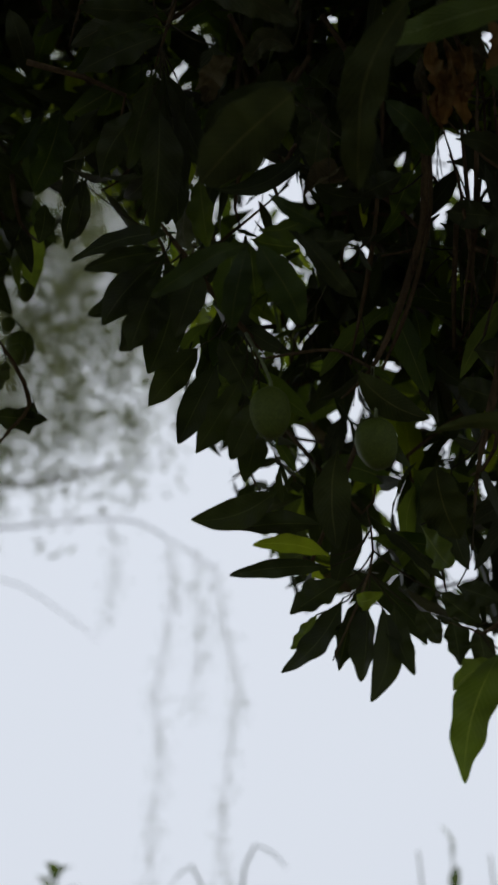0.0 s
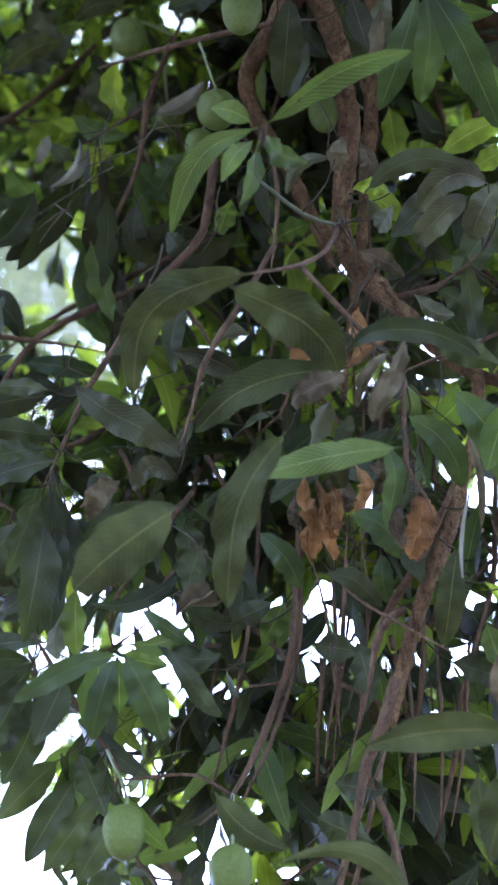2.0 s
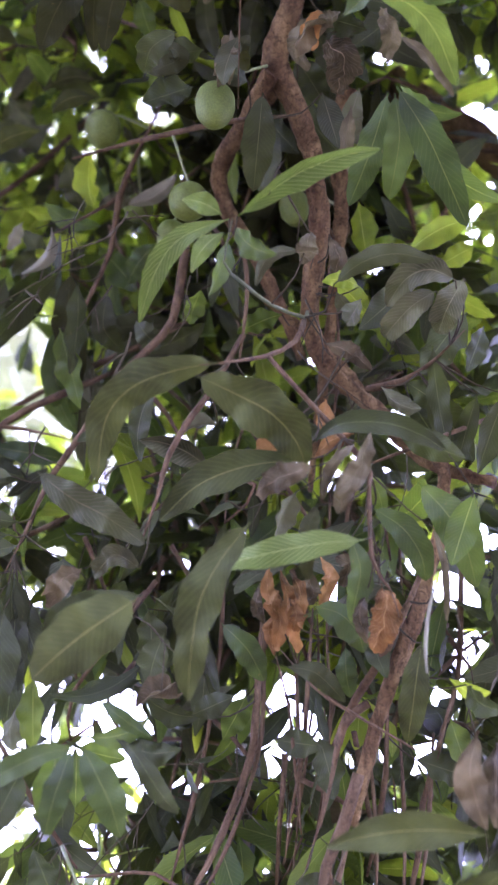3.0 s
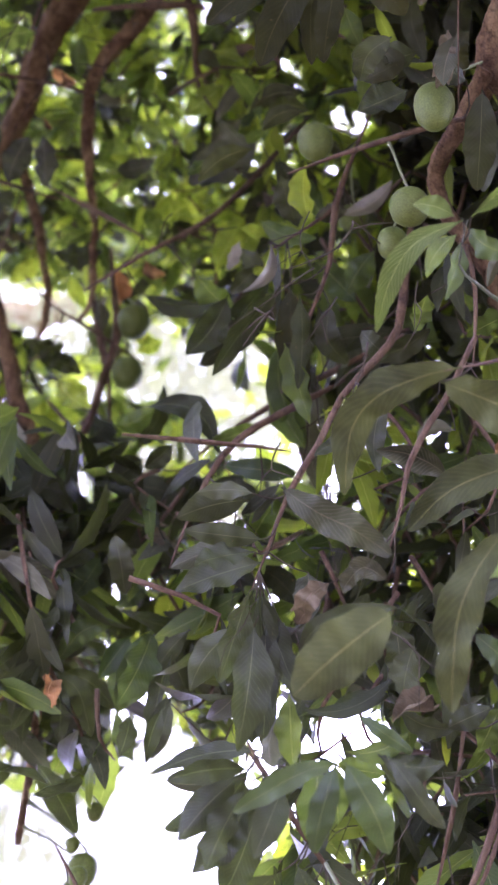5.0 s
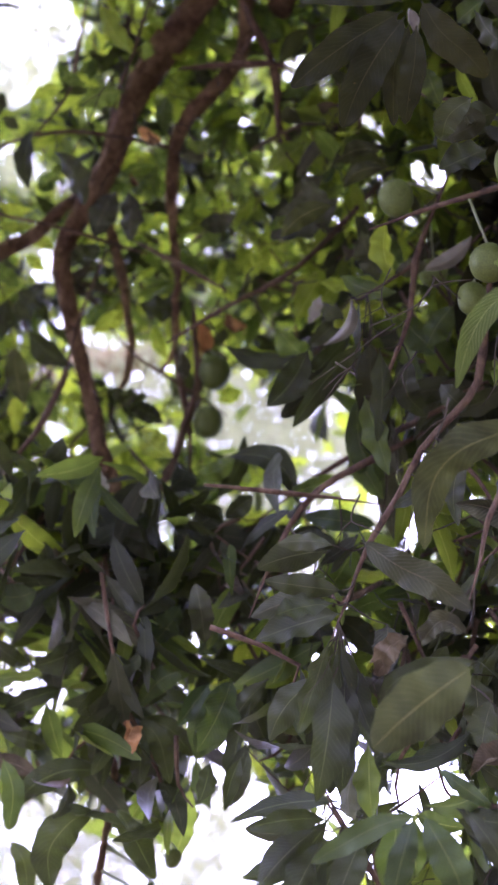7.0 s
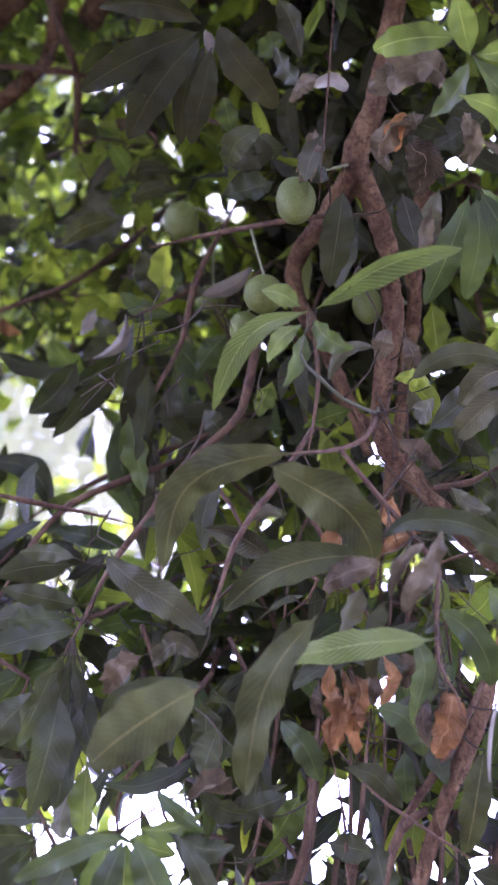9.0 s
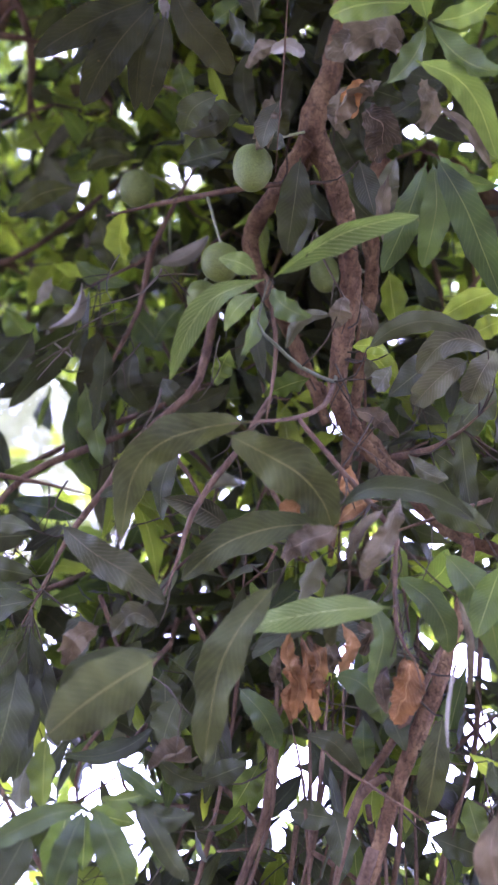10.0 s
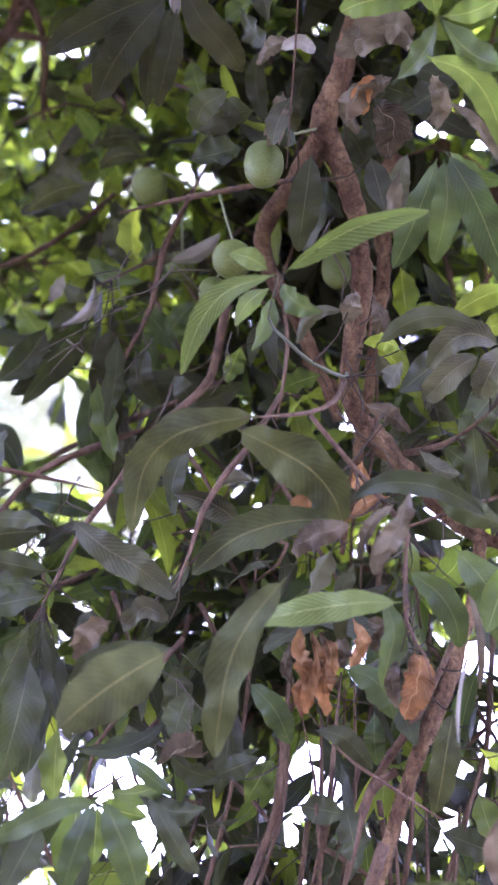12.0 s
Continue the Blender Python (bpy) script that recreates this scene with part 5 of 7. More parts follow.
leaf((-0.164, 1.801, 2.524), (-0.242, 1.831, 2.445), 0.053, "dark", 0.05)
leaf((-0.153, 1.808, 2.513), (-0.202, 1.822, 2.398), 0.048, "dark", 0)
leaf((-0.103, 1.825, 2.525), (-0.139, 1.822, 2.417), 0.049, "dark", 0)
# leaves of the far limb, small and spread
leaf((-0.695, 1.383, 4.229), (-0.627, 1.469, 4.173), 0.057, "young", 0.05)
leaf((-0.801, 1.497, 4.205), (-0.743, 1.551, 4.197), 0.038, "mid", 0.1)
leaf((-0.730, 1.524, 4.267), (-0.741, 1.560, 4.231), 0.022, "mid", 0)
leaf((-0.653, 1.549, 4.156), (-0.754, 1.570, 4.134), 0.057, "mid", 0.08)
leaf((-0.801, 1.574, 4.224), (-0.878, 1.594, 4.206), 0.037, "young", 0.1)
leaf((-0.847, 1.595, 4.082), (-0.849, 1.683, 3.978), 0.050, "dark", 0.05)
leaf((-0.799, 1.632, 4.051), (-0.727, 1.715, 3.961), 0.064, "dark", -0.08)
leaf((-0.849, 1.810, 4.254), (-0.910, 1.856, 4.249), 0.054, "mid", 0)
leaf((-0.662, 1.705, 4.006), (-0.706, 1.771, 3.923), 0.064, "greyd", 0.06)
leaf((-0.637, 1.707, 4.010), (-0.631, 1.785, 3.929), 0.056, "greyd", 0)
leaf((-0.937, 1.750, 4.021), (-0.878, 1.799, 4.070), 0.029, "young", 0.1)
leaf((-0.939, 1.787, 3.997), (-0.862, 1.801, 4.008), 0.026, "young", 0.08)
leaf((-0.572, 1.609, 4.255), (-0.585, 1.701, 4.241), 0.047, "mid", 0.05)
leaf((-0.567, 1.635, 4.357), (-0.541, 1.675, 4.337), 0.040, "young", 0)
leaf((-0.514, 1.582, 4.335), (-0.478, 1.635, 4.329), 0.045, "dark", 0)
leaf((-0.618, 1.524, 4.346), (-0.626, 1.546, 4.295), 0.036, "mid", 0)
leaf((-0.522, 1.660, 4.119), (-0.461, 1.653, 4.148), 0.040, "mid", 0.1)
leaf((-0.492, 1.809, 4.032), (-0.411, 1.817, 4.083), 0.046, "greyd", 0.1)
leaf((-0.485, 1.746, 4.191), (-0.545, 1.735, 4.191), 0.039, "grey", 0.05)
leaf((-0.639, 1.975, 3.949), (-0.534, 1.994, 3.986), 0.085, "dark", 0.05)
leaf((-0.532, 1.924, 4.070), (-0.479, 1.977, 4.062), 0.065, "mid", 0.05)
leaf((-0.724, 1.886, 4.055), (-0.784, 1.892, 3.981), 0.059, "dark", 0.1)
leaf((-0.839, 1.910, 3.944), (-0.907, 1.987, 3.897), 0.073, "dark", 0.05)
leaf((-0.851, 1.931, 3.795), (-0.772, 2.004, 3.774), 0.064, "dark", 0.1)
leaf((-0.881, 1.951, 3.769), (-0.855, 2.041, 3.676), 0.051, "olive", 0.05)
leaf((-0.918, 2.131, 3.808), (-0.907, 2.168, 3.713), 0.045, "young", 0)
leaf((-0.782, 2.136, 4.047), (-0.715, 2.123, 4.121), 0.044, "young", 0.05)
leaf((-0.642, 2.166, 4.122), (-0.607, 2.233, 4.072), 0.035, "young", 0.05)
leaf((-0.667, 2.024, 3.707), (-0.589, 2.056, 3.727), 0.061, "dark", 0.05)
leaf((-0.628, 2.041, 3.675), (-0.556, 2.102, 3.689), 0.047, "dark", -0.05)
leaf((-0.523, 2.006, 3.820), (-0.519, 2.071, 3.795), 0.054, "grey", 0.05)
leaf((-0.640, 2.228, 3.805), (-0.574, 2.308, 3.804), 0.053, "young", 0.05)
leaf((-0.883, 2.127, 3.824), (-0.823, 2.188, 3.775), 0.053, "mid", 0)
leaf((-0.454, 1.642, 4.425), (-0.469, 1.721, 4.416), 0.053, "young", 0.05)
leaf((-0.441, 1.744, 4.140), (-0.382, 1.782, 4.117), 0.038, "mid", 0.1)
leaf((-0.742, 2.086, 4.095), (-0.805, 2.144, 4.091), 0.047, "mid", 0)
leaf((-0.596, 1.526, 4.406), (-0.630, 1.508, 4.450), 0.037, "young", 0)
leaf((-0.705, 1.539, 4.378), (-0.664, 1.480, 4.369), 0.034, "mid", 0)
leaf((-0.562, 1.721, 4.368), (-0.518, 1.735, 4.325), 0.040, "young", 0)
leaf((-0.622, 1.759, 4.278), (-0.579, 1.787, 4.236), 0.046, "mid", 0.05)
leaf((-0.626, 1.815, 4.244), (-0.642, 1.895, 4.247), 0.043, "mid", 0)
leaf((-0.531, 1.883, 4.278), (-0.558, 1.925, 4.239), 0.047, "mid", 0)
leaf((-0.465, 1.938, 4.192), (-0.518, 1.977, 4.173), 0.043, "mid", 0.05)
leaf((-0.451, 1.994, 4.155), (-0.416, 2.039, 4.103), 0.049, "mid", 0)
leaf((-0.647, 1.975, 4.197), (-0.618, 2.033, 4.163), 0.047, "mid", 0)
leaf((-0.928, 1.565, 4.191), (-0.958, 1.609, 4.145), 0.045, "dark", 0)
leaf((-0.937, 1.613, 4.163), (-0.898, 1.632, 4.147), 0.042, "dark", 0)
leaf((-0.763, 1.553, 4.244), (-0.733, 1.533, 4.271), 0.033, "mid", 0)
leaf((-0.938, 1.962, 4.129), (-0.895, 2.006, 4.122), 0.050, "young", 0)
leaf((-0.989, 1.946, 4.060), (-0.950, 2.020, 4.072), 0.055, "mid", 0)
leaf((-0.930, 1.924, 4.157), (-0.870, 1.971, 4.167), 0.037, "young", 0)
leaf((-0.938, 1.956, 3.941), (-0.963, 2.051, 3.916), 0.053, "dark", 0)
leaf((-0.458, 2.092, 4.084), (-0.420, 2.170, 4.073), 0.043, "mid", 0)
leaf((-0.482, 2.282, 4.057), (-0.437, 2.350, 4.071), 0.041, "young", 0.1)
leaf((-0.418, 2.308, 4.044), (-0.483, 2.336, 4.033), 0.047, "young", 0)
leaf((-0.498, 1.553, 4.520), (-0.534, 1.582, 4.463), 0.041, "mid", 0)
leaf((-0.450, 1.589, 4.564), (-0.413, 1.659, 4.574), 0.045, "young", 0)
leaf((-0.590, 1.535, 4.514), (-0.565, 1.597, 4.541), 0.041, "young", 0)
leaf((-0.610, 1.593, 4.083), (-0.575, 1.641, 4.110), 0.020, "dry", 0.1)
leaf((-0.633, 1.682, 4.026), (-0.617, 1.700, 4.027), 0.013, "dry", 0.1)
leaf((-0.639, 1.405, 4.230), (-0.625, 1.458, 4.232), 0.023, "brown", 0.1)
# more of the crown
leaf((-0.085, 1.579, 3.955), (-0.192, 1.615, 3.954), 0.040, "olive", 0.15)
leaf((-0.143, 1.688, 3.888), (-0.071, 1.779, 3.818), 0.059, "dark", 0)
leaf((-0.214, 1.771, 3.768), (-0.112, 1.766, 3.773), 0.037, "young", 0.1)
leaf((-0.079, 1.748, 3.668), (-0.173, 1.747, 3.583), 0.051, "young", 0.1)
leaf((0.054, 1.691, 3.582), (0.004, 1.760, 3.538), 0.064, "mid", 0.05)
leaf((0.366, 1.464, 3.203), (0.301, 1.434, 3.172), 0.027, "young", 0.1)
leaf((0.444, 1.446, 3.195), (0.362, 1.478, 3.115), 0.057, "dark", 0)
leaf((0.363, 1.447, 3.152), (0.336, 1.449, 3.092), 0.035, "grey", 0)
leaf((0.548, 1.489, 3.192), (0.472, 1.544, 3.098), 0.070, "dark", 0)
leaf((0.485, 1.562, 3.086), (0.571, 1.644, 3.010), 0.063, "dark", 0)
leaf((0.404, 1.544, 3.060), (0.452, 1.517, 2.985), 0.026, "grey", 0.1)
leaf((0.492, 1.937, 2.640), (0.592, 1.945, 2.612), 0.054, "dark", 0)
leaf((0.545, 1.890, 2.685), (0.568, 1.908, 2.598), 0.045, "mid", 0)
leaf((0.458, 2.004, 2.743), (0.446, 2.032, 2.703), 0.034, "young", 0)
leaf((0.231, 1.934, 2.739), (0.197, 1.969, 2.680), 0.045, "mid", 0)
leaf((0.125, 1.566, 3.294), (0.110, 1.626, 3.273), 0.038, "mid", 0)
leaf((0.262, 1.581, 3.263), (0.191, 1.620, 3.251), 0.056, "mid", 0.05)
leaf((0.091, 1.812, 2.763), (0.070, 1.809, 2.669), 0.051, "dark", 0)
leaf((0.514, 1.522, 2.825), (0.478, 1.572, 2.728), 0.049, "mid", 0)
leaf((-0.299, 1.845, 3.706), (-0.219, 1.882, 3.620), 0.069, "mid", 0)
leaf((-0.011, 1.320, 3.810), (0.018, 1.381, 3.782), 0.053, "mid", 0)
leaf((0.041, 1.250, 3.842), (0.094, 1.192, 3.829), 0.049, "mid", 0)
leaf((-0.330, 1.887, 4.024), (-0.388, 1.884, 3.954), 0.064, "young", 0)
leaf((-0.255, 1.679, 4.162), (-0.343, 1.733, 4.132), 0.077, "young", 0)
leaf((-0.235, 1.598, 4.321), (-0.311, 1.631, 4.280), 0.066, "mid", 0)
leaf((-0.410, 1.524, 4.455), (-0.315, 1.540, 4.400), 0.068, "mid", 0)
leaf((-0.154, 1.600, 4.095), (-0.104, 1.645, 4.009), 0.069, "mid", 0)
leaf((-0.253, 1.846, 3.559), (-0.307, 1.873, 3.520), 0.056, "mid", 0)
leaf((-0.364, 1.986, 3.822), (-0.333, 2.052, 3.786), 0.050, "young", 0)
leaf((-0.234, 1.998, 3.131), (-0.274, 2.022, 3.097), 0.062, "mid", 0)
leaf((-0.365, 2.116, 3.131), (-0.418, 2.158, 3.095), 0.064, "deep", 0)
leaf((-0.451, 2.082, 3.155), (-0.497, 2.106, 3.077), 0.064, "deep", 0)
leaf((-0.626, 2.108, 3.074), (-0.703, 2.080, 2.996), 0.071, "dark", 0)
leaf((0.145, 1.161, 3.410), (0.124, 1.214, 3.350), 0.039, "greyd", 0.1)
leaf((0.273, 1.133, 3.418), (0.225, 1.162, 3.361), 0.039, "brown", 0.15)
leaf((0.286, 1.247, 3.412), (0.315, 1.293, 3.330), 0.042, "greyd", 0)
leaf((-0.105, 1.714, 3.504), (-0.073, 1.894, 3.372), 0.048, "dark", 0)
leaf((-0.134, 1.869, 3.440), (-0.072, 1.950, 3.317), 0.056, "mid", 0.05)
leaf((-0.139, 1.767, 3.589), (-0.262, 1.841, 3.433), 0.050, "dark", 0.05)
leaf((-0.193, 1.818, 3.068), (-0.265, 1.857, 3.059), 0.049, "greyd", 0)
leaf((-0.050, 1.775, 3.521), (0.013, 1.880, 3.468), 0.049, "greyd", 0.08)
leaf((-0.057, 1.768, 3.653), (0.023, 1.800, 3.566), 0.062, "mid", 0)
leaf((0.071, 1.941, 3.640), (0.011, 1.859, 3.712), 0.069, "mid", 0)
leaf((0.032, 1.788, 3.378), (0.144, 1.699, 3.366), 0.047, "dark", 0.1)
leaf((0.320, 1.274, 3.690), (0.377, 1.291, 3.596), 0.062, "dark", 0)
leaf((0.271, 1.336, 3.688), (0.337, 1.411, 3.654), 0.066, "dark", 0)
leaf((-0.069, 1.750, 2.849), (-0.065, 1.747, 2.752), 0.048, "greyd", 0)
leaf((0.068, 1.871, 2.853), (0.074, 1.924, 2.772), 0.059, "dark", 0)
leaf((0.120, 1.822, 2.659), (0.049, 1.799, 2.611), 0.037, "brown", 0.1)
leaf((-0.380, 2.099, 2.986), (-0.428, 2.103, 2.895), 0.037, "deep", 0)
leaf((-0.310, 2.112, 2.980), (-0.379, 2.149, 2.870), 0.062, "deep", 0.05)
leaf((-0.296, 2.041, 2.910), (-0.324, 2.148, 2.781), 0.043, "dark", 0.1)
leaf((-0.547, 2.186, 3.685), (-0.604, 2.109, 3.674), 0.058, "young", 0)
leaf((-0.490, 2.184, 3.629), (-0.385, 2.126, 3.607), 0.055, "mid", 0.1)
leaf((-0.422, 2.130, 3.482), (-0.362, 2.025, 3.570), 0.049, "dark", 0.15)
leaf((-0.622, 2.079, 3.417), (-0.535, 2.146, 3.348), 0.069, "deep", 0)
leaf((-0.754, 2.104, 3.349), (-0.715, 2.176, 3.240), 0.069, "dark", 0)
leaf((-0.245, 1.529, 3.785), (-0.180, 1.571, 3.730), 0.038, "greyd", 0)
leaf((-0.176, 1.554, 3.714), (-0.275, 1.567, 3.622), 0.039, "olive", 0.1)
leaf((-0.239, 1.634, 3.839), (-0.309, 1.646, 3.765), 0.032, "mid", 0)
leaf((-0.080, 1.523, 3.794), (-0.160, 1.546, 3.766), 0.033, "olive", 0.2)
leaf((-0.102, 1.618, 3.734), (-0.042, 1.672, 3.659), 0.049, "mid", 0)
leaf((-0.124, 1.627, 3.787), (-0.082, 1.723, 3.731), 0.057, "dark", 0)
leaf((-0.016, 1.770, 2.550), (0.067, 1.730, 2.559), 0.036, "mid", 0.1)
leaf((0.061, 1.856, 2.705), (-0.037, 1.841, 2.658), 0.034, "dark", 0.1)
leaf((0.060, 1.805, 3.493), (-0.011, 1.902, 3.410), 0.049, "dark", 0.05)
leaf((-0.270, 1.964, 3.871), (-0.206, 1.833, 3.890), 0.062, "young", 0)
leaf((-0.059, 1.806, 3.992), (-0.106, 1.896, 3.897), 0.057, "young", 0)
leaf((-0.172, 1.878, 3.941), (-0.246, 1.967, 3.880), 0.057, "young", 0)
leaf((-0.508, 2.082, 2.892), (-0.490, 2.061, 2.809), 0.026, "dry", 0.1)
leaf((-0.056, 1.006, 3.373), (-0.045, 1.050, 3.379), 0.015, "pale", 0.1)
leaf((0.110, 1.163, 3.658), (0.055, 1.056, 3.638), 0.045, "greyd", 0.1)
leaf((0.059, 1.146, 3.669), (0.110, 1.166, 3.580), 0.039, "dark", 0.1)
leaf((-0.269, 2.041, 2.958), (-0.337, 2.076, 2.863), 0.039, "dark", 0.05)
leaf((-0.297, 2.105, 2.865), (-0.329, 2.124, 2.759), 0.035, "dark", 0)
leaf((-0.334, 2.037, 2.953), (-0.384, 2.066, 2.818), 0.061, "deep", 0)
leaf((-0.390, 2.113, 2.835), (-0.362, 2.177, 2.779), 0.029, "deep", 0)
leaf((-0.167, 2.005, 2.666), (-0.279, 1.994, 2.630), 0.031, "greyd", -0.1)
leaf((-0.124, 1.892, 2.835), (-0.097, 1.932, 2.763), 0.040, "dark", 0)
leaf((-0.027, 1.829, 2.570), (0.042, 1.850, 2.565), 0.034, "mid", 0.05)
leaf((-0.029, 1.832, 2.566), (-0.025, 1.870, 2.497), 0.032, "mid", 0)
leaf((0.064, 1.839, 2.729), (-0.074, 1.818, 2.648), 0.029, "dark", -0.1)
leaf((0.331, 2.021, 2.854), (0.366, 2.023, 2.762), 0.035, "dark", 0)
leaf((0.455, 2.016, 2.725), (0.521, 2.030, 2.699), 0.041, "dark", 0.05)
leaf((0.508, 2.007, 2.714), (0.487, 2.040, 2.652), 0.038, "dark", 0)

tagged(mesh_object("fine_twig", FINE_V, FINE_F, PETIOLE, tree), kind="stuff")
bough("twig", [(0.120, 0.944, 3.434, 0.0016), (0.128, 1.015, 3.404, 0.0016), (0.134, 1.063, 3.381, 0.0016)])

# gaps in the crown through which the sky shows: a place on the line of each and its half-angle
GAPS = []


def gap(x, y, z, size):
    GAPS.append((x, y, z, size))


gap(-0.15, 2.72, 3.19, 0.0094); gap(-0.19, 2.76, 3.12, 0.0085); gap(-0.02, 2.77, 3.11, 0.0154); gap(0.06, 2.73, 3.17, 0.0085)
gap(0.09, 2.81, 3.04, 0.0094); gap(-0.14, 2.83, 3.00, 0.0103); gap(-0.19, 2.84, 2.97, 0.0068); gap(-0.00, 2.86, 2.93, 0.0068)
gap(0.42, 2.69, 3.17, 0.0171); gap(0.48, 2.69, 3.16, 0.0060); gap(0.20, 2.93, 2.78, 0.0077); gap(0.06, 2.99, 2.64, 0.0094)
gap(-0.00, 2.99, 2.63, 0.0068); gap(0.26, 3.00, 2.56, 0.0085); gap(0.22, 3.04, 2.46, 0.0120); gap(0.41, 3.03, 2.39, 0.0171)
gap(-0.23, 2.91, 2.83, 0.0085); gap(0.49, 2.94, 2.64, 0.0043); gap(0.15, 3.08, 2.32, 0.0060); gap(0.36, 3.00, 2.52, 0.0043)
gap(0.43, 2.64, 3.23, 0.0214); gap(0.48, 2.66, 3.18, 0.0111); gap(0.02, 2.71, 3.19, 0.0197); gap(0.08, 2.70, 3.20, 0.0128)
gap(0.08, 2.76, 3.11, 0.0111); gap(-0.15, 2.73, 3.16, 0.0128); gap(-0.20, 2.69, 3.23, 0.0103); gap(0.72, 2.65, 3.10, 0.0188)
gap(0.64, 2.67, 3.11, 0.0068); gap(0.81, 2.50, 3.27, 0.0197); gap(0.78, 2.43, 3.38, 0.0103); gap(0.52, 2.50, 3.39, 0.0077)
gap(0.63, 2.26, 3.63, 0.0068); gap(0.68, 2.26, 3.60, 0.0060); gap(0.44, 2.13, 3.80, 0.0060); gap(-0.13, 2.51, 3.47, 0.0068)
gap(0.12, 2.52, 3.45, 0.0034); gap(0.17, 2.52, 3.45, 0.0034); gap(-0.18, 2.56, 3.40, 0.0060); gap(-0.26, 2.21, 3.77, 0.0321)
gap(-0.20, 2.28, 3.71, 0.0214); gap(-0.31, 2.14, 3.83, 0.0171); gap(-0.10, 1.77, 4.11, 0.0094); gap(0.01, 1.74, 4.13, 0.0060)
gap(0.06, 1.75, 4.12, 0.0060); gap(-0.10, 1.83, 4.07, 0.0043); gap(0.69, 2.43, 3.42, 0.0051); gap(0.68, 2.48, 3.35, 0.0043)
gap(0.75, 2.58, 3.20, 0.0068); gap(0.83, 2.33, 3.45, 0.0154); gap(0.80, 2.42, 3.36, 0.0085); gap(0.80, 2.50, 3.25, 0.0171)
gap(0.76, 2.40, 3.40, 0.0068); gap(0.76, 1.64, 4.04, 0.0085); gap(-0.40, 2.12, 3.81, 0.0214); gap(-0.32, 2.19, 3.75, 0.0321)
gap(-0.25, 2.18, 3.78, 0.0282); gap(-0.18, 2.16, 3.80, 0.0231); gap(-0.17, 2.22, 3.74, 0.0333); gap(-0.22, 2.28, 3.68, 0.0222)
gap(-0.43, 2.19, 3.75, 0.0171); gap(-0.37, 2.30, 3.64, 0.0128); gap(-0.58, 2.10, 3.80, 0.0171); gap(-0.54, 2.18, 3.73, 0.0085)
gap(-0.57, 2.33, 3.58, 0.0085); gap(-0.79, 2.14, 3.71, 0.0068); gap(-0.83, 1.46, 4.16, 0.0342); gap(-0.84, 1.68, 4.03, 0.0128)
gap(-0.77, 1.96, 3.86, 0.0068); gap(-0.76, 2.55, 3.26, 0.0111); gap(-0.83, 2.53, 3.26, 0.0128); gap(-0.37, 2.75, 3.05, 0.0342)
gap(-0.45, 2.78, 2.99, 0.0342); gap(-0.33, 2.70, 3.15, 0.0128); gap(-0.60, 2.76, 2.98, 0.0171); gap(-0.81, 2.68, 3.03, 0.0171)
gap(-0.74, 2.68, 3.07, 0.0103); gap(-0.11, 2.52, 3.42, 0.0085); gap(-0.11, 2.66, 3.22, 0.0068); gap(-0.15, 2.70, 3.16, 0.0085)
gap(-0.11, 2.71, 3.15, 0.0103); gap(-0.53, 1.76, 4.06, 0.0043); gap(0.13, 2.58, 3.39, 0.0030); gap(0.26, 2.60, 3.34, 0.0043)
gap(0.35, 2.60, 3.33, 0.0026); gap(0.51, 2.56, 3.35, 0.0034); gap(0.52, 2.48, 3.44, 0.0043); gap(-0.13, 2.68, 3.26, 0.0038)
gap(0.05, 2.69, 3.24, 0.0026); gap(-0.00, 2.71, 3.21, 0.0038); gap(0.08, 2.71, 3.21, 0.0056); gap(0.13, 2.72, 3.19, 0.0026)
gap(0.26, 2.72, 3.17, 0.0034); gap(0.29, 2.72, 3.16, 0.0060); gap(0.37, 2.74, 3.12, 0.0038); gap(0.21, 2.78, 3.07, 0.0038)
gap(-0.02, 2.82, 3.02, 0.0030); gap(0.01, 2.90, 2.86, 0.0038); gap(0.07, 2.91, 2.84, 0.0038); gap(0.44, 2.77, 3.03, 0.0030)
gap(0.46, 2.79, 2.98, 0.0034); gap(0.44, 2.83, 2.92, 0.0030); gap(0.51, 2.71, 3.12, 0.0030); gap(0.44, 2.64, 3.24, 0.0038)
gap(0.12, 2.97, 2.68, 0.0034); gap(0.20, 2.99, 2.62, 0.0030); gap(0.24, 3.01, 2.54, 0.0034); gap(0.10, 3.03, 2.51, 0.0047)
gap(0.20, 3.03, 2.48, 0.0030); gap(0.47, 3.01, 2.44, 0.0043); gap(0.22, 3.08, 2.31, 0.0056); gap(0.27, 3.07, 2.31, 0.0056)
gap(0.36, 3.06, 2.30, 0.0073); gap(0.42, 3.06, 2.27, 0.0038); gap(-0.17, 2.62, 3.34, 0.0034); gap(-0.14, 2.58, 3.40, 0.0038)
gap(-0.22, 2.56, 3.42, 0.0026); gap(-0.48, 2.53, 3.42, 0.0030); gap(-0.39, 2.69, 3.20, 0.0047); gap(-0.37, 2.72, 3.16, 0.0094)
gap(-0.32, 2.74, 3.14, 0.0068); gap(-0.24, 2.75, 3.14, 0.0038); gap(-0.25, 2.80, 3.04, 0.0085); gap(0.46, 3.07, 2.20, 0.0047)
gap(0.04, 2.65, 3.23, 0.0051); gap(0.12, 2.85, 2.90, 0.0034); gap(0.51, 2.74, 3.00, 0.0060); gap(0.19, 2.80, 2.98, 0.0034)
gap(0.40, 2.71, 3.08, 0.0051); gap(0.73, 2.64, 3.07, 0.0043); gap(0.62, 2.19, 3.67, 0.0051); gap(0.31, 2.64, 3.22, 0.0060)
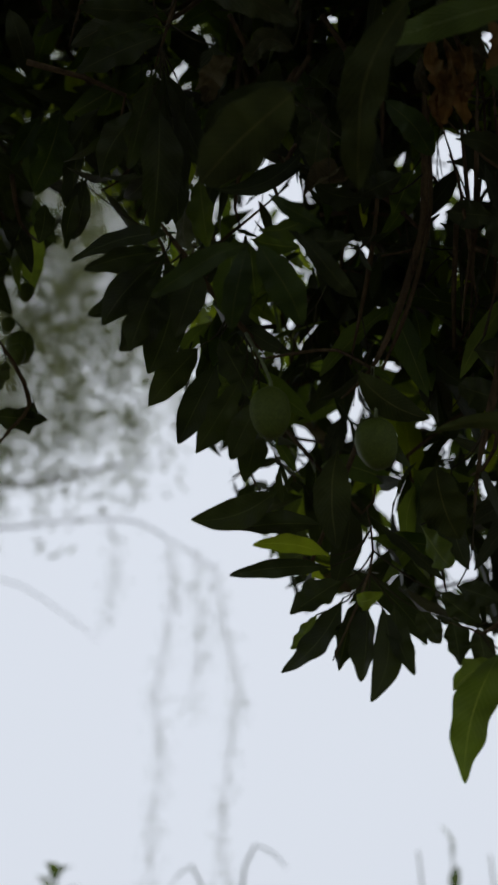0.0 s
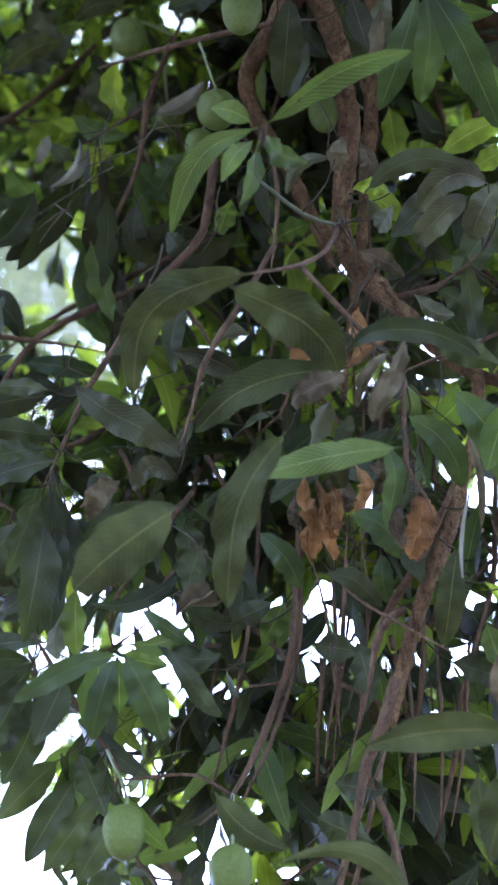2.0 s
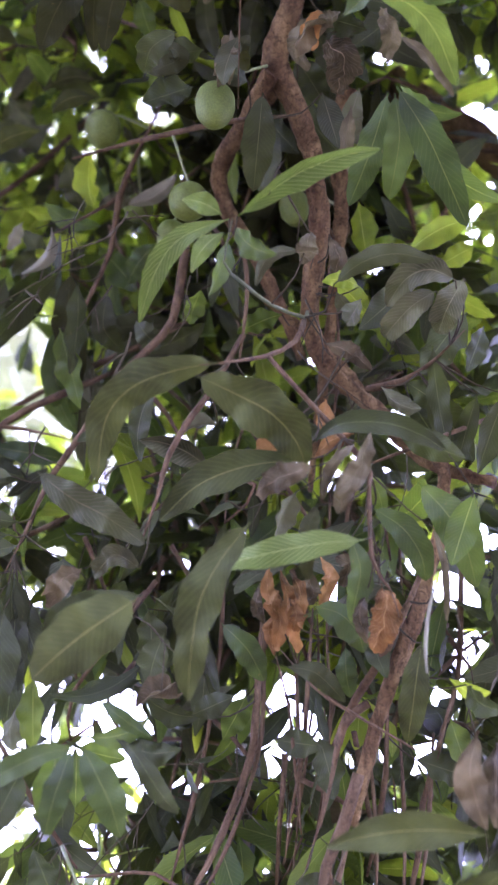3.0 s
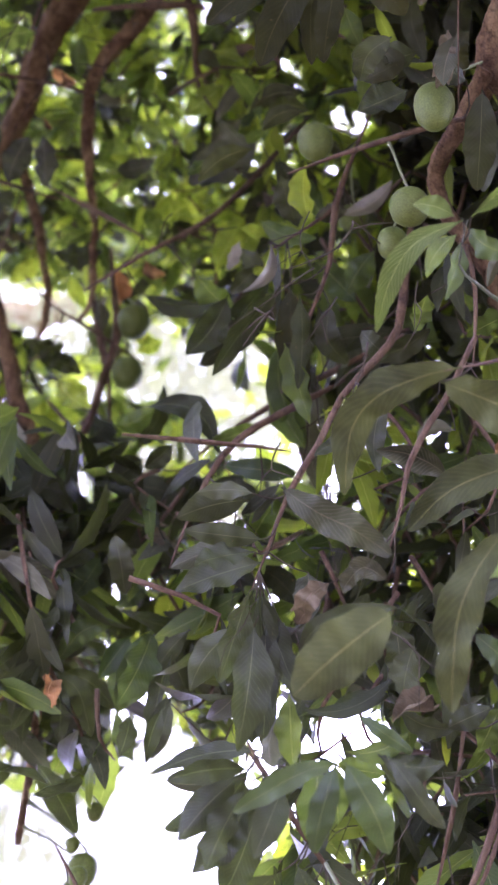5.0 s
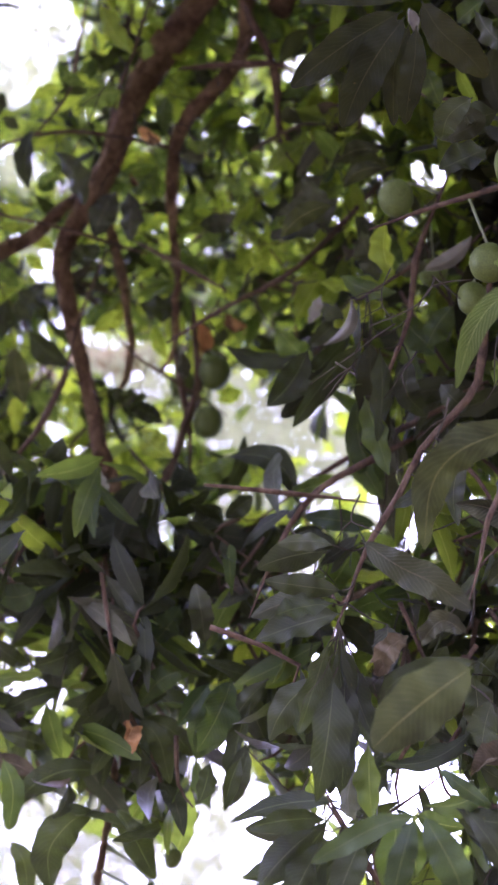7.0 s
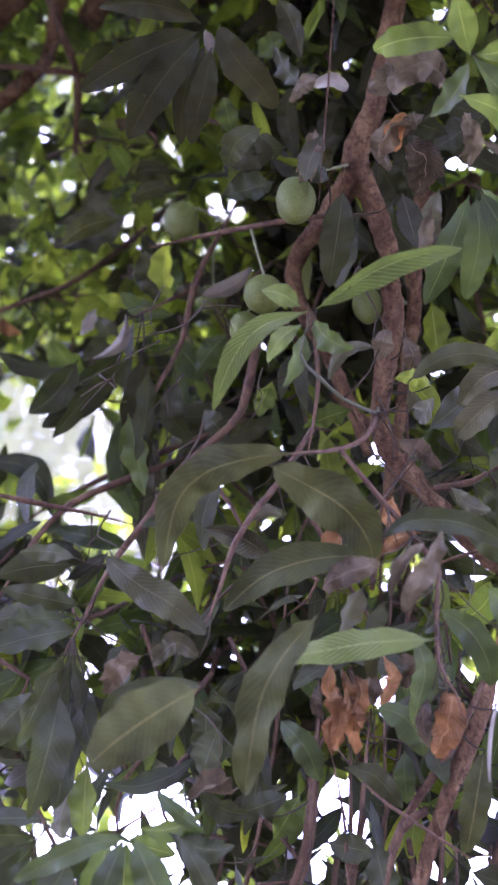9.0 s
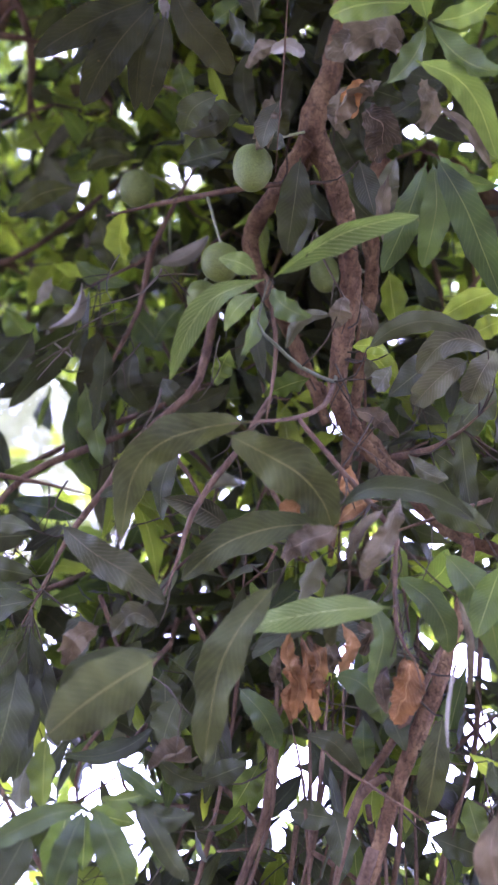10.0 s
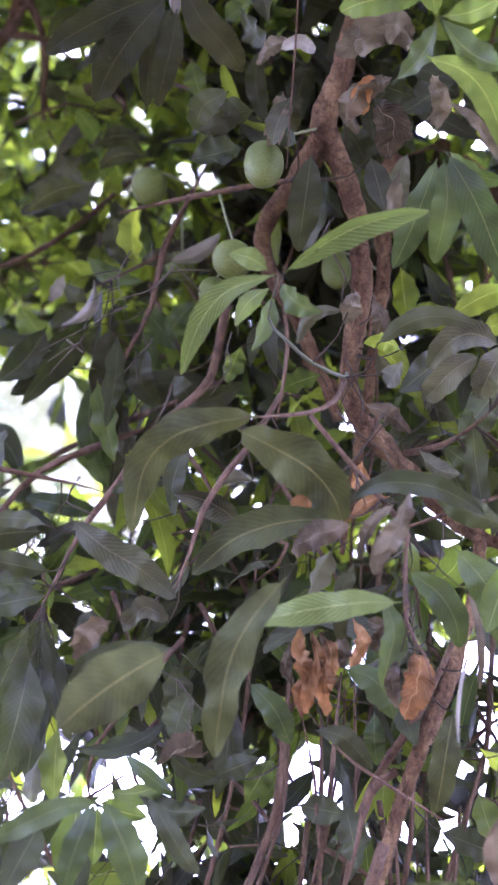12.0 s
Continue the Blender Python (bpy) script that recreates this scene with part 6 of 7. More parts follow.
gap(-0.35, 1.54, 4.22, 0.0038); gap(-0.27, 1.54, 4.23, 0.0060); gap(-0.21, 1.54, 4.24, 0.0026); gap(-0.21, 1.58, 4.21, 0.0051)
gap(-0.38, 1.63, 4.17, 0.0038); gap(-0.16, 1.70, 4.15, 0.0030); gap(-0.11, 1.64, 4.18, 0.0038); gap(-0.31, 1.72, 4.12, 0.0034)
gap(-0.18, 1.78, 4.10, 0.0043); gap(-0.39, 1.46, 4.26, 0.0034); gap(-0.28, 2.21, 3.77, 0.0180); gap(-0.21, 2.15, 3.83, 0.0094)
gap(-0.26, 2.14, 3.83, 0.0154); gap(-0.31, 2.31, 3.67, 0.0145); gap(-0.42, 2.32, 3.64, 0.0085); gap(-0.22, 2.43, 3.55, 0.0068)
gap(-0.27, 2.39, 3.59, 0.0043); gap(-0.32, 2.22, 3.76, 0.0180); gap(-0.43, 2.17, 3.78, 0.0171); gap(-0.23, 2.20, 3.78, 0.0128)
gap(-0.37, 2.31, 3.65, 0.0128); gap(-0.25, 2.43, 3.55, 0.0103); gap(-0.19, 2.34, 3.65, 0.0060); gap(-0.42, 2.65, 3.22, 0.0085)
gap(-0.45, 2.68, 3.17, 0.0103); gap(-0.37, 2.68, 3.19, 0.0051); gap(-0.67, 2.05, 3.82, 0.0103); gap(-0.62, 2.04, 3.84, 0.0103)
gap(-0.57, 2.03, 3.85, 0.0068)
gap(-0.86, 1.42, 4.17, 0.0509); gap(-0.78, 1.42, 4.19, 0.0370); gap(-0.84, 1.49, 4.14, 0.0328); gap(-0.88, 1.52, 4.11, 0.0246)
gap(-0.89, 1.66, 4.03, 0.0230); gap(-0.81, 1.86, 3.92, 0.0214); gap(-0.83, 1.82, 3.95, 0.0181); gap(-0.62, 2.07, 3.82, 0.0328); gap(-0.71, 2.03, 3.83, 0.0246)
GAP_WAY = np.array([(Vector(g[:3]) - HOLLOW).normalized() for g in GAPS])
GAP_SIZE = np.array([g[3] for g in GAPS])
GAP_WIDE = GAP_SIZE > 0.009
GAP_COS = np.cos(np.where(GAP_SIZE > 0.009, 0.52, 0.8) * GAP_SIZE)
EDGE_YAW = [-60, -11, -6, -2, 0, 2, 3.5, 5, 6, 8, 10, 20, 60]
EDGE_PITCH = [9, 13, 13.2, 15, 18.5, 22.5, 26.5, 30, 32, 32, 29, 30, 30]


def angles_of(p):
    d = p - np.array(HOLLOW)
    return np.degrees(np.arctan2(-d[..., 0], d[..., 1])), np.degrees(np.arctan2(d[..., 2], np.hypot(d[..., 0], d[..., 1])))


def in_crown(points, near=None):
    """Which of the points lie above the crown's lower edge and in none of its gaps (near: which gaps to ask)."""
    d = points - np.array(HOLLOW)
    d = d / np.linalg.norm(d, axis=-1, keepdims=True)
    ways, cosines = (GAP_WAY, GAP_COS) if near is None else (GAP_WAY[near], GAP_COS[near])
    free = ((d @ ways.T) < cosines).all(-1)
    yaw, pitch = angles_of(points)
    return free & (pitch > np.interp(yaw, EDGE_YAW, EDGE_PITCH))


def gaps_near(c):
    d = (c - np.array(HOLLOW)) / np.linalg.norm(c - np.array(HOLLOW))
    return np.nonzero(GAP_WAY @ d > 0.98)[0]


FV, FU = 7, 2
FILL_V = np.repeat(np.array([0, 0.08, 0.2, 0.36, 0.54, 0.72, 0.88, 1.0]), FU + 1)
FILL_U = np.tile(np.linspace(-0.5, 0.5, FU + 1), FV + 1)
FILL_FACES = np.array([(a, a + 1, a + FU + 2, a + FU + 1) for k in range(FV) for a in range(k * (FU + 1), k * (FU + 1) + FU)])
FILL_UV = blade_uvs(FILL_V, FILL_U, FILL_FACES)


def scatter(name, shoots, mats, weights, size, seed, check=True, twigs=True, per=(5, 9), stray=0.06):
    """Leafy shoots joined into one mesh for each kind of leaf, with their twigs."""
    rng = np.random.default_rng(seed)
    store = {k: [] for k in mats}
    tv, tf = [], []
    for c in shoots:
        c = np.array(c)
        axis = np.array([rng.normal(0, 0.5), rng.normal(0, 0.5), rng.uniform(-1.0, 0.5)])
        axis /= np.linalg.norm(axis)
        near = gaps_near(c)
        small = near[~GAP_WIDE[near]]
        kind0 = rng.choice(len(mats), p=weights)
        n = int(rng.integers(*per))
        for k in range(n):
            way = axis * rng.uniform(0.0, 0.9) + rng.normal(0, 0.65, 3) + np.array([0, 0, -0.6])
            way /= np.linalg.norm(way)
            length = size * rng.uniform(0.65, 1.25)
            b = c - axis * rng.uniform(0, 0.09)
            t = b + way * length
            nrm = np.cross(way, rng.normal(0, 1, 3)) + np.array([0, 0, 0.4])
            nrm -= way * nrm.dot(way)
            nrm /= np.linalg.norm(nrm)
            half = np.cross(way, nrm) * length * 0.15
            along = [b + (t - b) * q for q in (0.15, 0.3, 0.45, 0.6, 0.75, 0.9)]
            if check and not in_crown(np.array([b, t] + along + [q + half for q in along[:5]] + [q - half for q in along[:5]]), small if rng.random() < stray else near).all():
                continue
            kind = mats[kind0] if rng.random() < 0.75 else mats[rng.choice(len(mats), p=weights)]
            store[kind].append(blade(b, t, length * rng.uniform(0.19, 0.28), np.cross(way, nrm), nrm, rng.uniform(-0.08, 0.08), rng.uniform(0.0, 0.12),
                                     rng.uniform(-0.1, 0.4), 0.08, FILL_V, FILL_U, rng.uniform(0, 6), rng.uniform(-1.0, 1.0)))
        if twigs:
            e = c - axis * 0.09
            f = e + np.array([rng.normal(0, 0.08), rng.normal(0, 0.08), rng.uniform(0.03, 0.22)])
            path = np.array([c, e, f] + [e + (f - e) * q for q in (0.2, 0.4, 0.6, 0.8)])
            if rng.random() < 0.6 and (not check or in_crown(np.concatenate([path, path + np.array([0.03, 0, 0]), path - np.array([0.03, 0, 0])]), near).all()):
                v, fs = tube(smooth_line([(*c, 0.002), (*e, 0.0035), (*f, 0.005)], 0.12), 5)
                tf += [tuple(i + len(tv) for i in q) for q in fs]
                tv += [q - ROOT for q in v]
    for kind, blades in store.items():
        if not blades:
            continue
        pts = np.concatenate(blades) - np.array(ROOT)
        faces = (FILL_FACES[None] + np.arange(len(blades))[:, None, None] * len(FILL_V)).reshape(-1, 4)
        ob = mesh_object(name, pts.tolist(), faces.tolist(), LEAF[kind], tree, np.tile(FILL_UV, (len(blades), 1)))
        tagged(ob, kind="stuff")
    if tv:
        tagged(mesh_object("fine_twig", tv, tf, TWIG, tree), kind="stuff")


def shoots_between(n, yaw, pitch, reach, seed):
    rng = np.random.default_rng(seed)
    y, p = np.radians(rng.uniform(*yaw, n)), np.radians(rng.uniform(*pitch, n))
    r = rng.uniform(reach[0] ** 2, reach[1] ** 2, n) ** 0.5
    return np.array(HOLLOW) + np.stack([-np.sin(y) * np.cos(p), np.cos(y) * np.cos(p), np.sin(p)], -1) * r[:, None]


# weights put shade and backlight into colour: near layers darker, outer ones more yellow-green
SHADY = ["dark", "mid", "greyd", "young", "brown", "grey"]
# dark-coloured leaves that stand for the deep shade behind the near limb
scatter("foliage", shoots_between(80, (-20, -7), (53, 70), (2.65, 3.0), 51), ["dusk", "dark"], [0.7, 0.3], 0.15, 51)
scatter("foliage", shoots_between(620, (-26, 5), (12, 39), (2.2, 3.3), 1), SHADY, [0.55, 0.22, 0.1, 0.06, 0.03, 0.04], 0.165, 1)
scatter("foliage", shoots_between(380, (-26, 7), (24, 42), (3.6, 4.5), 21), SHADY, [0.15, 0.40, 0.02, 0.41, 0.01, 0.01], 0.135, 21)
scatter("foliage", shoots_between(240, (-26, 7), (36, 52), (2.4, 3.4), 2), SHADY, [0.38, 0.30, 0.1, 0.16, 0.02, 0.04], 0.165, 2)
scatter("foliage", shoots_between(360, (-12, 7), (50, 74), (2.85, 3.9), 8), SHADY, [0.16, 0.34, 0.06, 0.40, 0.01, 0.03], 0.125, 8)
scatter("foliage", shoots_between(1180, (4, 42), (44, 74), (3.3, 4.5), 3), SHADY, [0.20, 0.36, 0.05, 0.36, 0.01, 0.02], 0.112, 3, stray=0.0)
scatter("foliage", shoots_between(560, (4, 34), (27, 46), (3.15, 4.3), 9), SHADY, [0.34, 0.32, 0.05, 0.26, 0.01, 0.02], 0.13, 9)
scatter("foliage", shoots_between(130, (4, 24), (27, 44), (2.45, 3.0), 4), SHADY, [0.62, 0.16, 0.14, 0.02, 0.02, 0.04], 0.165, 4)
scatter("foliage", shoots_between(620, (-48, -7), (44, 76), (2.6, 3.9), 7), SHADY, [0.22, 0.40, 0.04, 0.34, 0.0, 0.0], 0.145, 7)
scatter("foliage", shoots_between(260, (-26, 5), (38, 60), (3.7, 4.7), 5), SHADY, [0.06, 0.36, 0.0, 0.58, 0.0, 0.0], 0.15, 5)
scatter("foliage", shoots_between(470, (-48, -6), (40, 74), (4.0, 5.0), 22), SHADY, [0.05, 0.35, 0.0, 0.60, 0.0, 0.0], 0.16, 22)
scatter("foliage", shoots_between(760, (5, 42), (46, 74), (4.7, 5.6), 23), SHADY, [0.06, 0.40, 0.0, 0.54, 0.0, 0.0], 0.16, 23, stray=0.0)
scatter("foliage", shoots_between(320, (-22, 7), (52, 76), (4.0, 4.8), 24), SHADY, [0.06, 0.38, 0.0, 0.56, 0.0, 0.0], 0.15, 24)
scatter("foliage", shoots_between(150, (-18, 7), (19, 44), (2.1, 3.2), 31), SHADY, [0.6, 0.2, 0.1, 0.06, 0.02, 0.02], 0.075, 33, per=(2, 5), stray=1.0)
def wisps(n, yaw, pitch, reach, seed, across=False):
    """Thin bare twigs with a side shoot or two, hanging in the crown, joined into one mesh."""
    rng = np.random.default_rng(seed)
    tv, tf = [], []
    for c in shoots_between(n, yaw, pitch, reach, seed):
        size = rng.uniform(0.10, 0.26)
        path = [c]
        way = np.array([rng.normal(0, 0.45), rng.normal(0, 0.35), -1.0])
        for _ in range(4):
            way = way + rng.normal(0, 0.28, 3)
            path.append(path[-1] + way / np.linalg.norm(way) * size / 4)
        near = gaps_near(c)
        if not in_crown(np.array(path), near[~GAP_WIDE[near]] if across else near).all():
            continue
        thick = rng.uniform(0.0010, 0.0022)
        lines = [[(*q, thick * (1 - 0.15 * k)) for k, q in enumerate(path)]]
        for _ in range(int(rng.integers(1, 3))):
            k = int(rng.integers(1, 4))
            turn = rng.normal(0, 1, 3) + np.array([0, 0, -0.6])
            turn /= np.linalg.norm(turn)
            reach_out = size * rng.uniform(0.2, 0.4)
            lines.append([(*path[k], thick * 0.8), (*(path[k] + turn * reach_out * 0.5), thick * 0.6), (*(path[k] + turn * reach_out + np.array([0, 0, -0.01])), thick * 0.4)])
        for line in lines:
            v, f = tube(smooth_line(line, 0.025), 5)
            tf += [tuple(i + len(tv) for i in q) for q in f]
            tv += [q - ROOT for q in v]
    tagged(mesh_object("fine_twig", tv, tf, PETIOLE, tree), kind="stuff")


wisps(60, (-24, 6), (25, 56), (1.85, 2.5), 41)
wisps(40, (-24, 4), (24, 42), (1.95, 2.7), 42, across=True)
wisps(50, (4, 26), (28, 66), (2.5, 3.3), 43)
# unseen crown added round and over the viewer, dense to block light on near leaves
rest = shoots_between(3900, (-180, 180), (10, 89), (2.6, 5.2), 6)
ya, pa = angles_of(rest)
rest = rest[(np.abs(ya) > 38) | (pa > 80)]
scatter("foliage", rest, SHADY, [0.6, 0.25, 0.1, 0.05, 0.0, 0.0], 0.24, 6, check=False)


# ---- fruit ----
def mango(c, rx, rz):
    c = Vector(c)
    thing = new("mango")
    thing.location = c
    tagged(thing, "unripe green mango hanging on its stalk", "fruit", "mangoes in the tree")
    rng = random.Random(int(c.x * 5000 + c.z * 300))
    bm = bmesh.new()
    bmesh.ops.create_uvsphere(bm, u_segments=24, v_segments=16, radius=1.0)
    lean = rng.uniform(0, 6.28)
    for v in bm.verts:
        z = v.co.z
        k = 1 + 0.10 * z - 0.06 * (1 - z) * math.cos(math.atan2(v.co.y, v.co.x) - lean)
        v.co = Vector((v.co.x * rx * k, v.co.y * rx * k * 0.94, z * rz))
        v.co += Vector((math.cos(lean), math.sin(lean), 0)) * rx * 0.10 * (1 - z * z) + 0.0015 * noise.noise_vector(v.co * 40)
    for f in bm.faces:
        f.smooth = True
    me = bpy.data.meshes.new("fruit")
    bm.to_mesh(me)
    me.materials.append(MANGO_SKIN)
    ob = new("fruit", me)
    ob.parent = thing
    _, hold, far = nearest_bough(c + Vector((0, 0, rz * 2.5)))
    end = Vector(hold) - c
    v, f = tube(smooth_line([(0, 0, rz * 0.93, 0.0035), (0.003, 0.004, rz * 1.25, 0.0025), (end.x * 0.35, end.y * 0.35, max(rz * 1.5, end.z * 0.6), 0.0022), (*end, 0.003)], 0.015), 7)
    mesh_object("stalk", v, f, GREEN_STALK, thing)


mango((0.118, 1.277, 3.395), 0.032, 0.056)
mango((0.094, 1.470, 3.405), 0.034, 0.039)
mango((0.070, 1.550, 3.412), 0.026, 0.036)
mango((0.291, 1.540, 3.515), 0.027, 0.047)
mango((-0.060, 1.507, 3.662), 0.033, 0.046)
mango((0.015, 1.676, 3.666), 0.029, 0.032)
mango((-0.468, 2.165, 3.761), 0.035, 0.043)
mango((-0.459, 2.112, 3.875), 0.037, 0.048)
mango((-0.540, 2.161, 3.886), 0.032, 0.038)
mango((-0.012, 1.872, 2.317), 0.029, 0.039)
mango((0.134, 1.886, 2.269), 0.030, 0.038)
mango((-0.463, 2.360, 2.655), 0.018, 0.022)
mango((-0.479, 2.360, 2.718), 0.013, 0.015)
mango((-0.459, 2.383, 2.681), 0.027, 0.032)
mango((-0.443, 2.338, 2.771), 0.016, 0.019)

# ---- the feathery tree beyond ----
far_root = Vector((-5.2, 7.6, 0.0))
far_tree = new("feathery_tree")
far_tree.location = far_root
tagged(far_tree, "tall tree with pale bark and fine feathery drooping foliage", "tree")
FRINGE = (
    [(-0.62, 8.65, 4.2, 0.0025), (-0.6, 8.65, 3.8, 0.002), (-0.72, 8.65, 3.2, 0.0018), (-0.7, 8.65, 2.8, 0.0015), (-0.77, 8.65, 2.4, 0.0015), (-0.78, 8.65, 1.9, 0.001)],
    [(-0.32, 8.7, 4.02, 0.0025), (-0.25, 8.7, 3.5, 0.002), (-0.2, 8.7, 3.2, 0.0018), (-0.33, 8.7, 2.4, 0.0015), (-0.31, 8.7, 1.9, 0.001)],
    [(-0.45, 8.66, 4.12, 0.002), (-0.42, 8.66, 3.6, 0.0015), (-0.5, 8.66, 3.1, 0.001)],
    [(-1.0, 8.65, 4.36, 0.002), (-0.98, 8.65, 4.0, 0.0015), (-1.03, 8.65, 3.7, 0.001)],
)
for name, line in (
    ("trunk", [(-5.2, 7.6, -0.1, 0.26), (-5.1, 7.6, 2.0, 0.20), (-4.6, 7.2, 5.0, 0.17), (-3.9, 6.7, 8.5, 0.13), (-3.4, 6.4, 12.0, 0.07)]),
    ("limb", [(-4.6, 7.2, 5.0, 0.10), (-3.2, 5.7, 6.45, 0.075), (-1.9, 4.8, 6.95, 0.082), (-1.43, 4.72, 7.10, 0.078), (-0.9, 4.66, 7.28, 0.066), (0.4, 4.6, 7.9, 0.02)]),
    ("limb", [(-5.0, 7.6, 3.3, 0.06), (-3.0, 8.3, 4.1, 0.02), (-1.48, 8.62, 4.35, 0.007), (-0.9, 8.65, 4.36, 0.0055), (-0.6, 8.65, 4.2, 0.0045), (-0.3, 8.7, 4.0, 0.0035)]),
    ("limb", [(-5.0, 7.5, 3.6, 0.05), (-2.8, 8.2, 4.5, 0.022), (-1.6, 8.5, 4.6, 0.013), (-0.9, 8.6, 4.75, 0.009)]),
    ("hanging_twig", [(-1.47, 8.55, 4.6, 0.005), (-1.15, 8.56, 4.68, 0.004), (-0.9, 8.57, 4.72, 0.0035), (-0.59, 8.58, 4.76, 0.002)]),
    ("hanging_twig", [(-1.89, 8.64, 4.02, 0.005), (-1.6, 8.72, 3.95, 0.004), (-1.24, 8.84, 3.7, 0.003), (-1.1, 8.86, 3.58, 0.002)]),
    *(("hanging_twig", line) for line in FRINGE),
    ("limb", [(-3.9, 6.7, 8.5, 0.07), (-2.6, 5.8, 10.0, 0.05), (-1.0, 5.0, 11.0, 0.03)]),
):
    bough(name, line, PALE_BARK, far_tree, far_root)


def sprays(clumps, per, drop, spread, seed, grow=1.0):
    """Hanging sprays of fine leaves from the places given, joined into one mesh."""
    rng = np.random.default_rng(seed)
    s = rng.uniform(0, 1, (len(clumps), per, 1))
    fall = np.concatenate([rng.normal(0, 0.15 * drop, (len(clumps), 1, 2)), -drop * rng.uniform(0.4, 1.1, (len(clumps), 1, 1))], -1)
    base = (clumps[:, None] + fall * s + rng.normal(0, spread, (len(clumps), per, 3))).reshape(-1, 3)
    way = rng.normal(0, 1, base.shape) + np.array([0, 0, -0.5])
    way /= np.linalg.norm(way, axis=1, keepdims=True)
    side = np.cross(way, rng.normal(0, 1, base.shape))
    side /= np.linalg.norm(side, axis=1, keepdims=True)
    size = grow * rng.uniform(0.035, 0.075, len(base))
    v = np.array([0.0, 0.3, 0.7, 1.0]).repeat(2)
    u = np.tile([-0.5, 0.5], 4) * np.array([0.15, 1.0, 0.9, 0.1]).repeat(2) * 0.3
    pts = base[:, None] + size[:, None, None] * (way[:, None] * v[:, None] + side[:, None] * u[:, None])
    faces = (np.array([(0, 1, 3, 2), (2, 3, 5, 4), (4, 5, 7, 6)])[None] + np.arange(len(base))[:, None, None] * 8).reshape(-1, 4)
    corner = np.stack([np.tile([0.0, 1.0], 4), v], -1)[[0, 1, 3, 2, 2, 3, 5, 4, 4, 5, 7, 6]]
    ob = mesh_object("crown", (pts.reshape(-1, 3) - np.array(far_root)).tolist(), faces.tolist(), LEAF["feather"], far_tree, np.tile(corner, (len(base), 1)))
    tagged(ob, "fine feathery drooping foliage", kind="stuff")


def feathery(n, centre, spread, seed):
    rng = np.random.default_rng(seed)
    clumps = np.array(centre) + rng.normal(0, 1, (n, 3)) * np.array(spread)
    yaw, pitch = angles_of(clumps)
    edge = np.interp(yaw, [-30, 0, 3, 6, 11, 14], [60, 40, 24, 21.3, 20, 17.5])
    sprays(clumps[pitch > edge + rng.exponential(1.2, n) - 1.5], 24, 0.55, 0.05, seed)


fringe = np.array([q[:3] for line in FRINGE for q in smooth_line(line, 0.02)])
sprays(fringe, 4, 0.16, 0.035, 17, 0.5)
feathery(880, (-2.4, 8.6, 5.6), (1.1, 1.0, 0.9), 11)
feathery(1450, (-2.6, 6.8, 8.2), (1.5, 1.2, 1.9), 12)
feathery(700, (-2.0, 7.4, 6.2), (0.9, 0.9, 0.9), 14)
feathery(550, (-0.9, 5.8, 7.4), (0.9, 0.6, 0.7), 15)
feathery(500, (-0.8, 3.8, 8.8), (0.8, 0.6, 0.8), 16)
feathery(600, (-2.7, 4.6, 9.0), (1.0, 0.8, 1.2), 19)
feathery(260, (-0.65, 6.2, 8.2), (0.4, 0.5, 0.5), 20)
feathery(330, (-1.1, 8.0, 6.3), (0.55, 0.5, 0.7), 18)
feathery(1000, (-0.8, 5.2, 9.8), (1.2, 1.0, 1.0), 13)
feathery(260, (-2.05, 3.63, 8.50), (0.8, 0.7, 0.8), 61)
feathery(420, (-0.49, 5.39, 7.60), (0.6, 0.6, 0.6), 62)
feathery(60, (-0.94, 7.48, 5.80), (0.6, 0.5, 0.5), 63)
feathery(150, (-1.5, 2.9, 6.7), (0.45, 0.4, 0.4), 65)
feathery(90, (-1.4, 7.0, 5.5), (0.5, 0.4, 0.4), 67)
feathery(220, (-1.0, 4.4, 6.4), (0.5, 0.4, 0.4), 66)
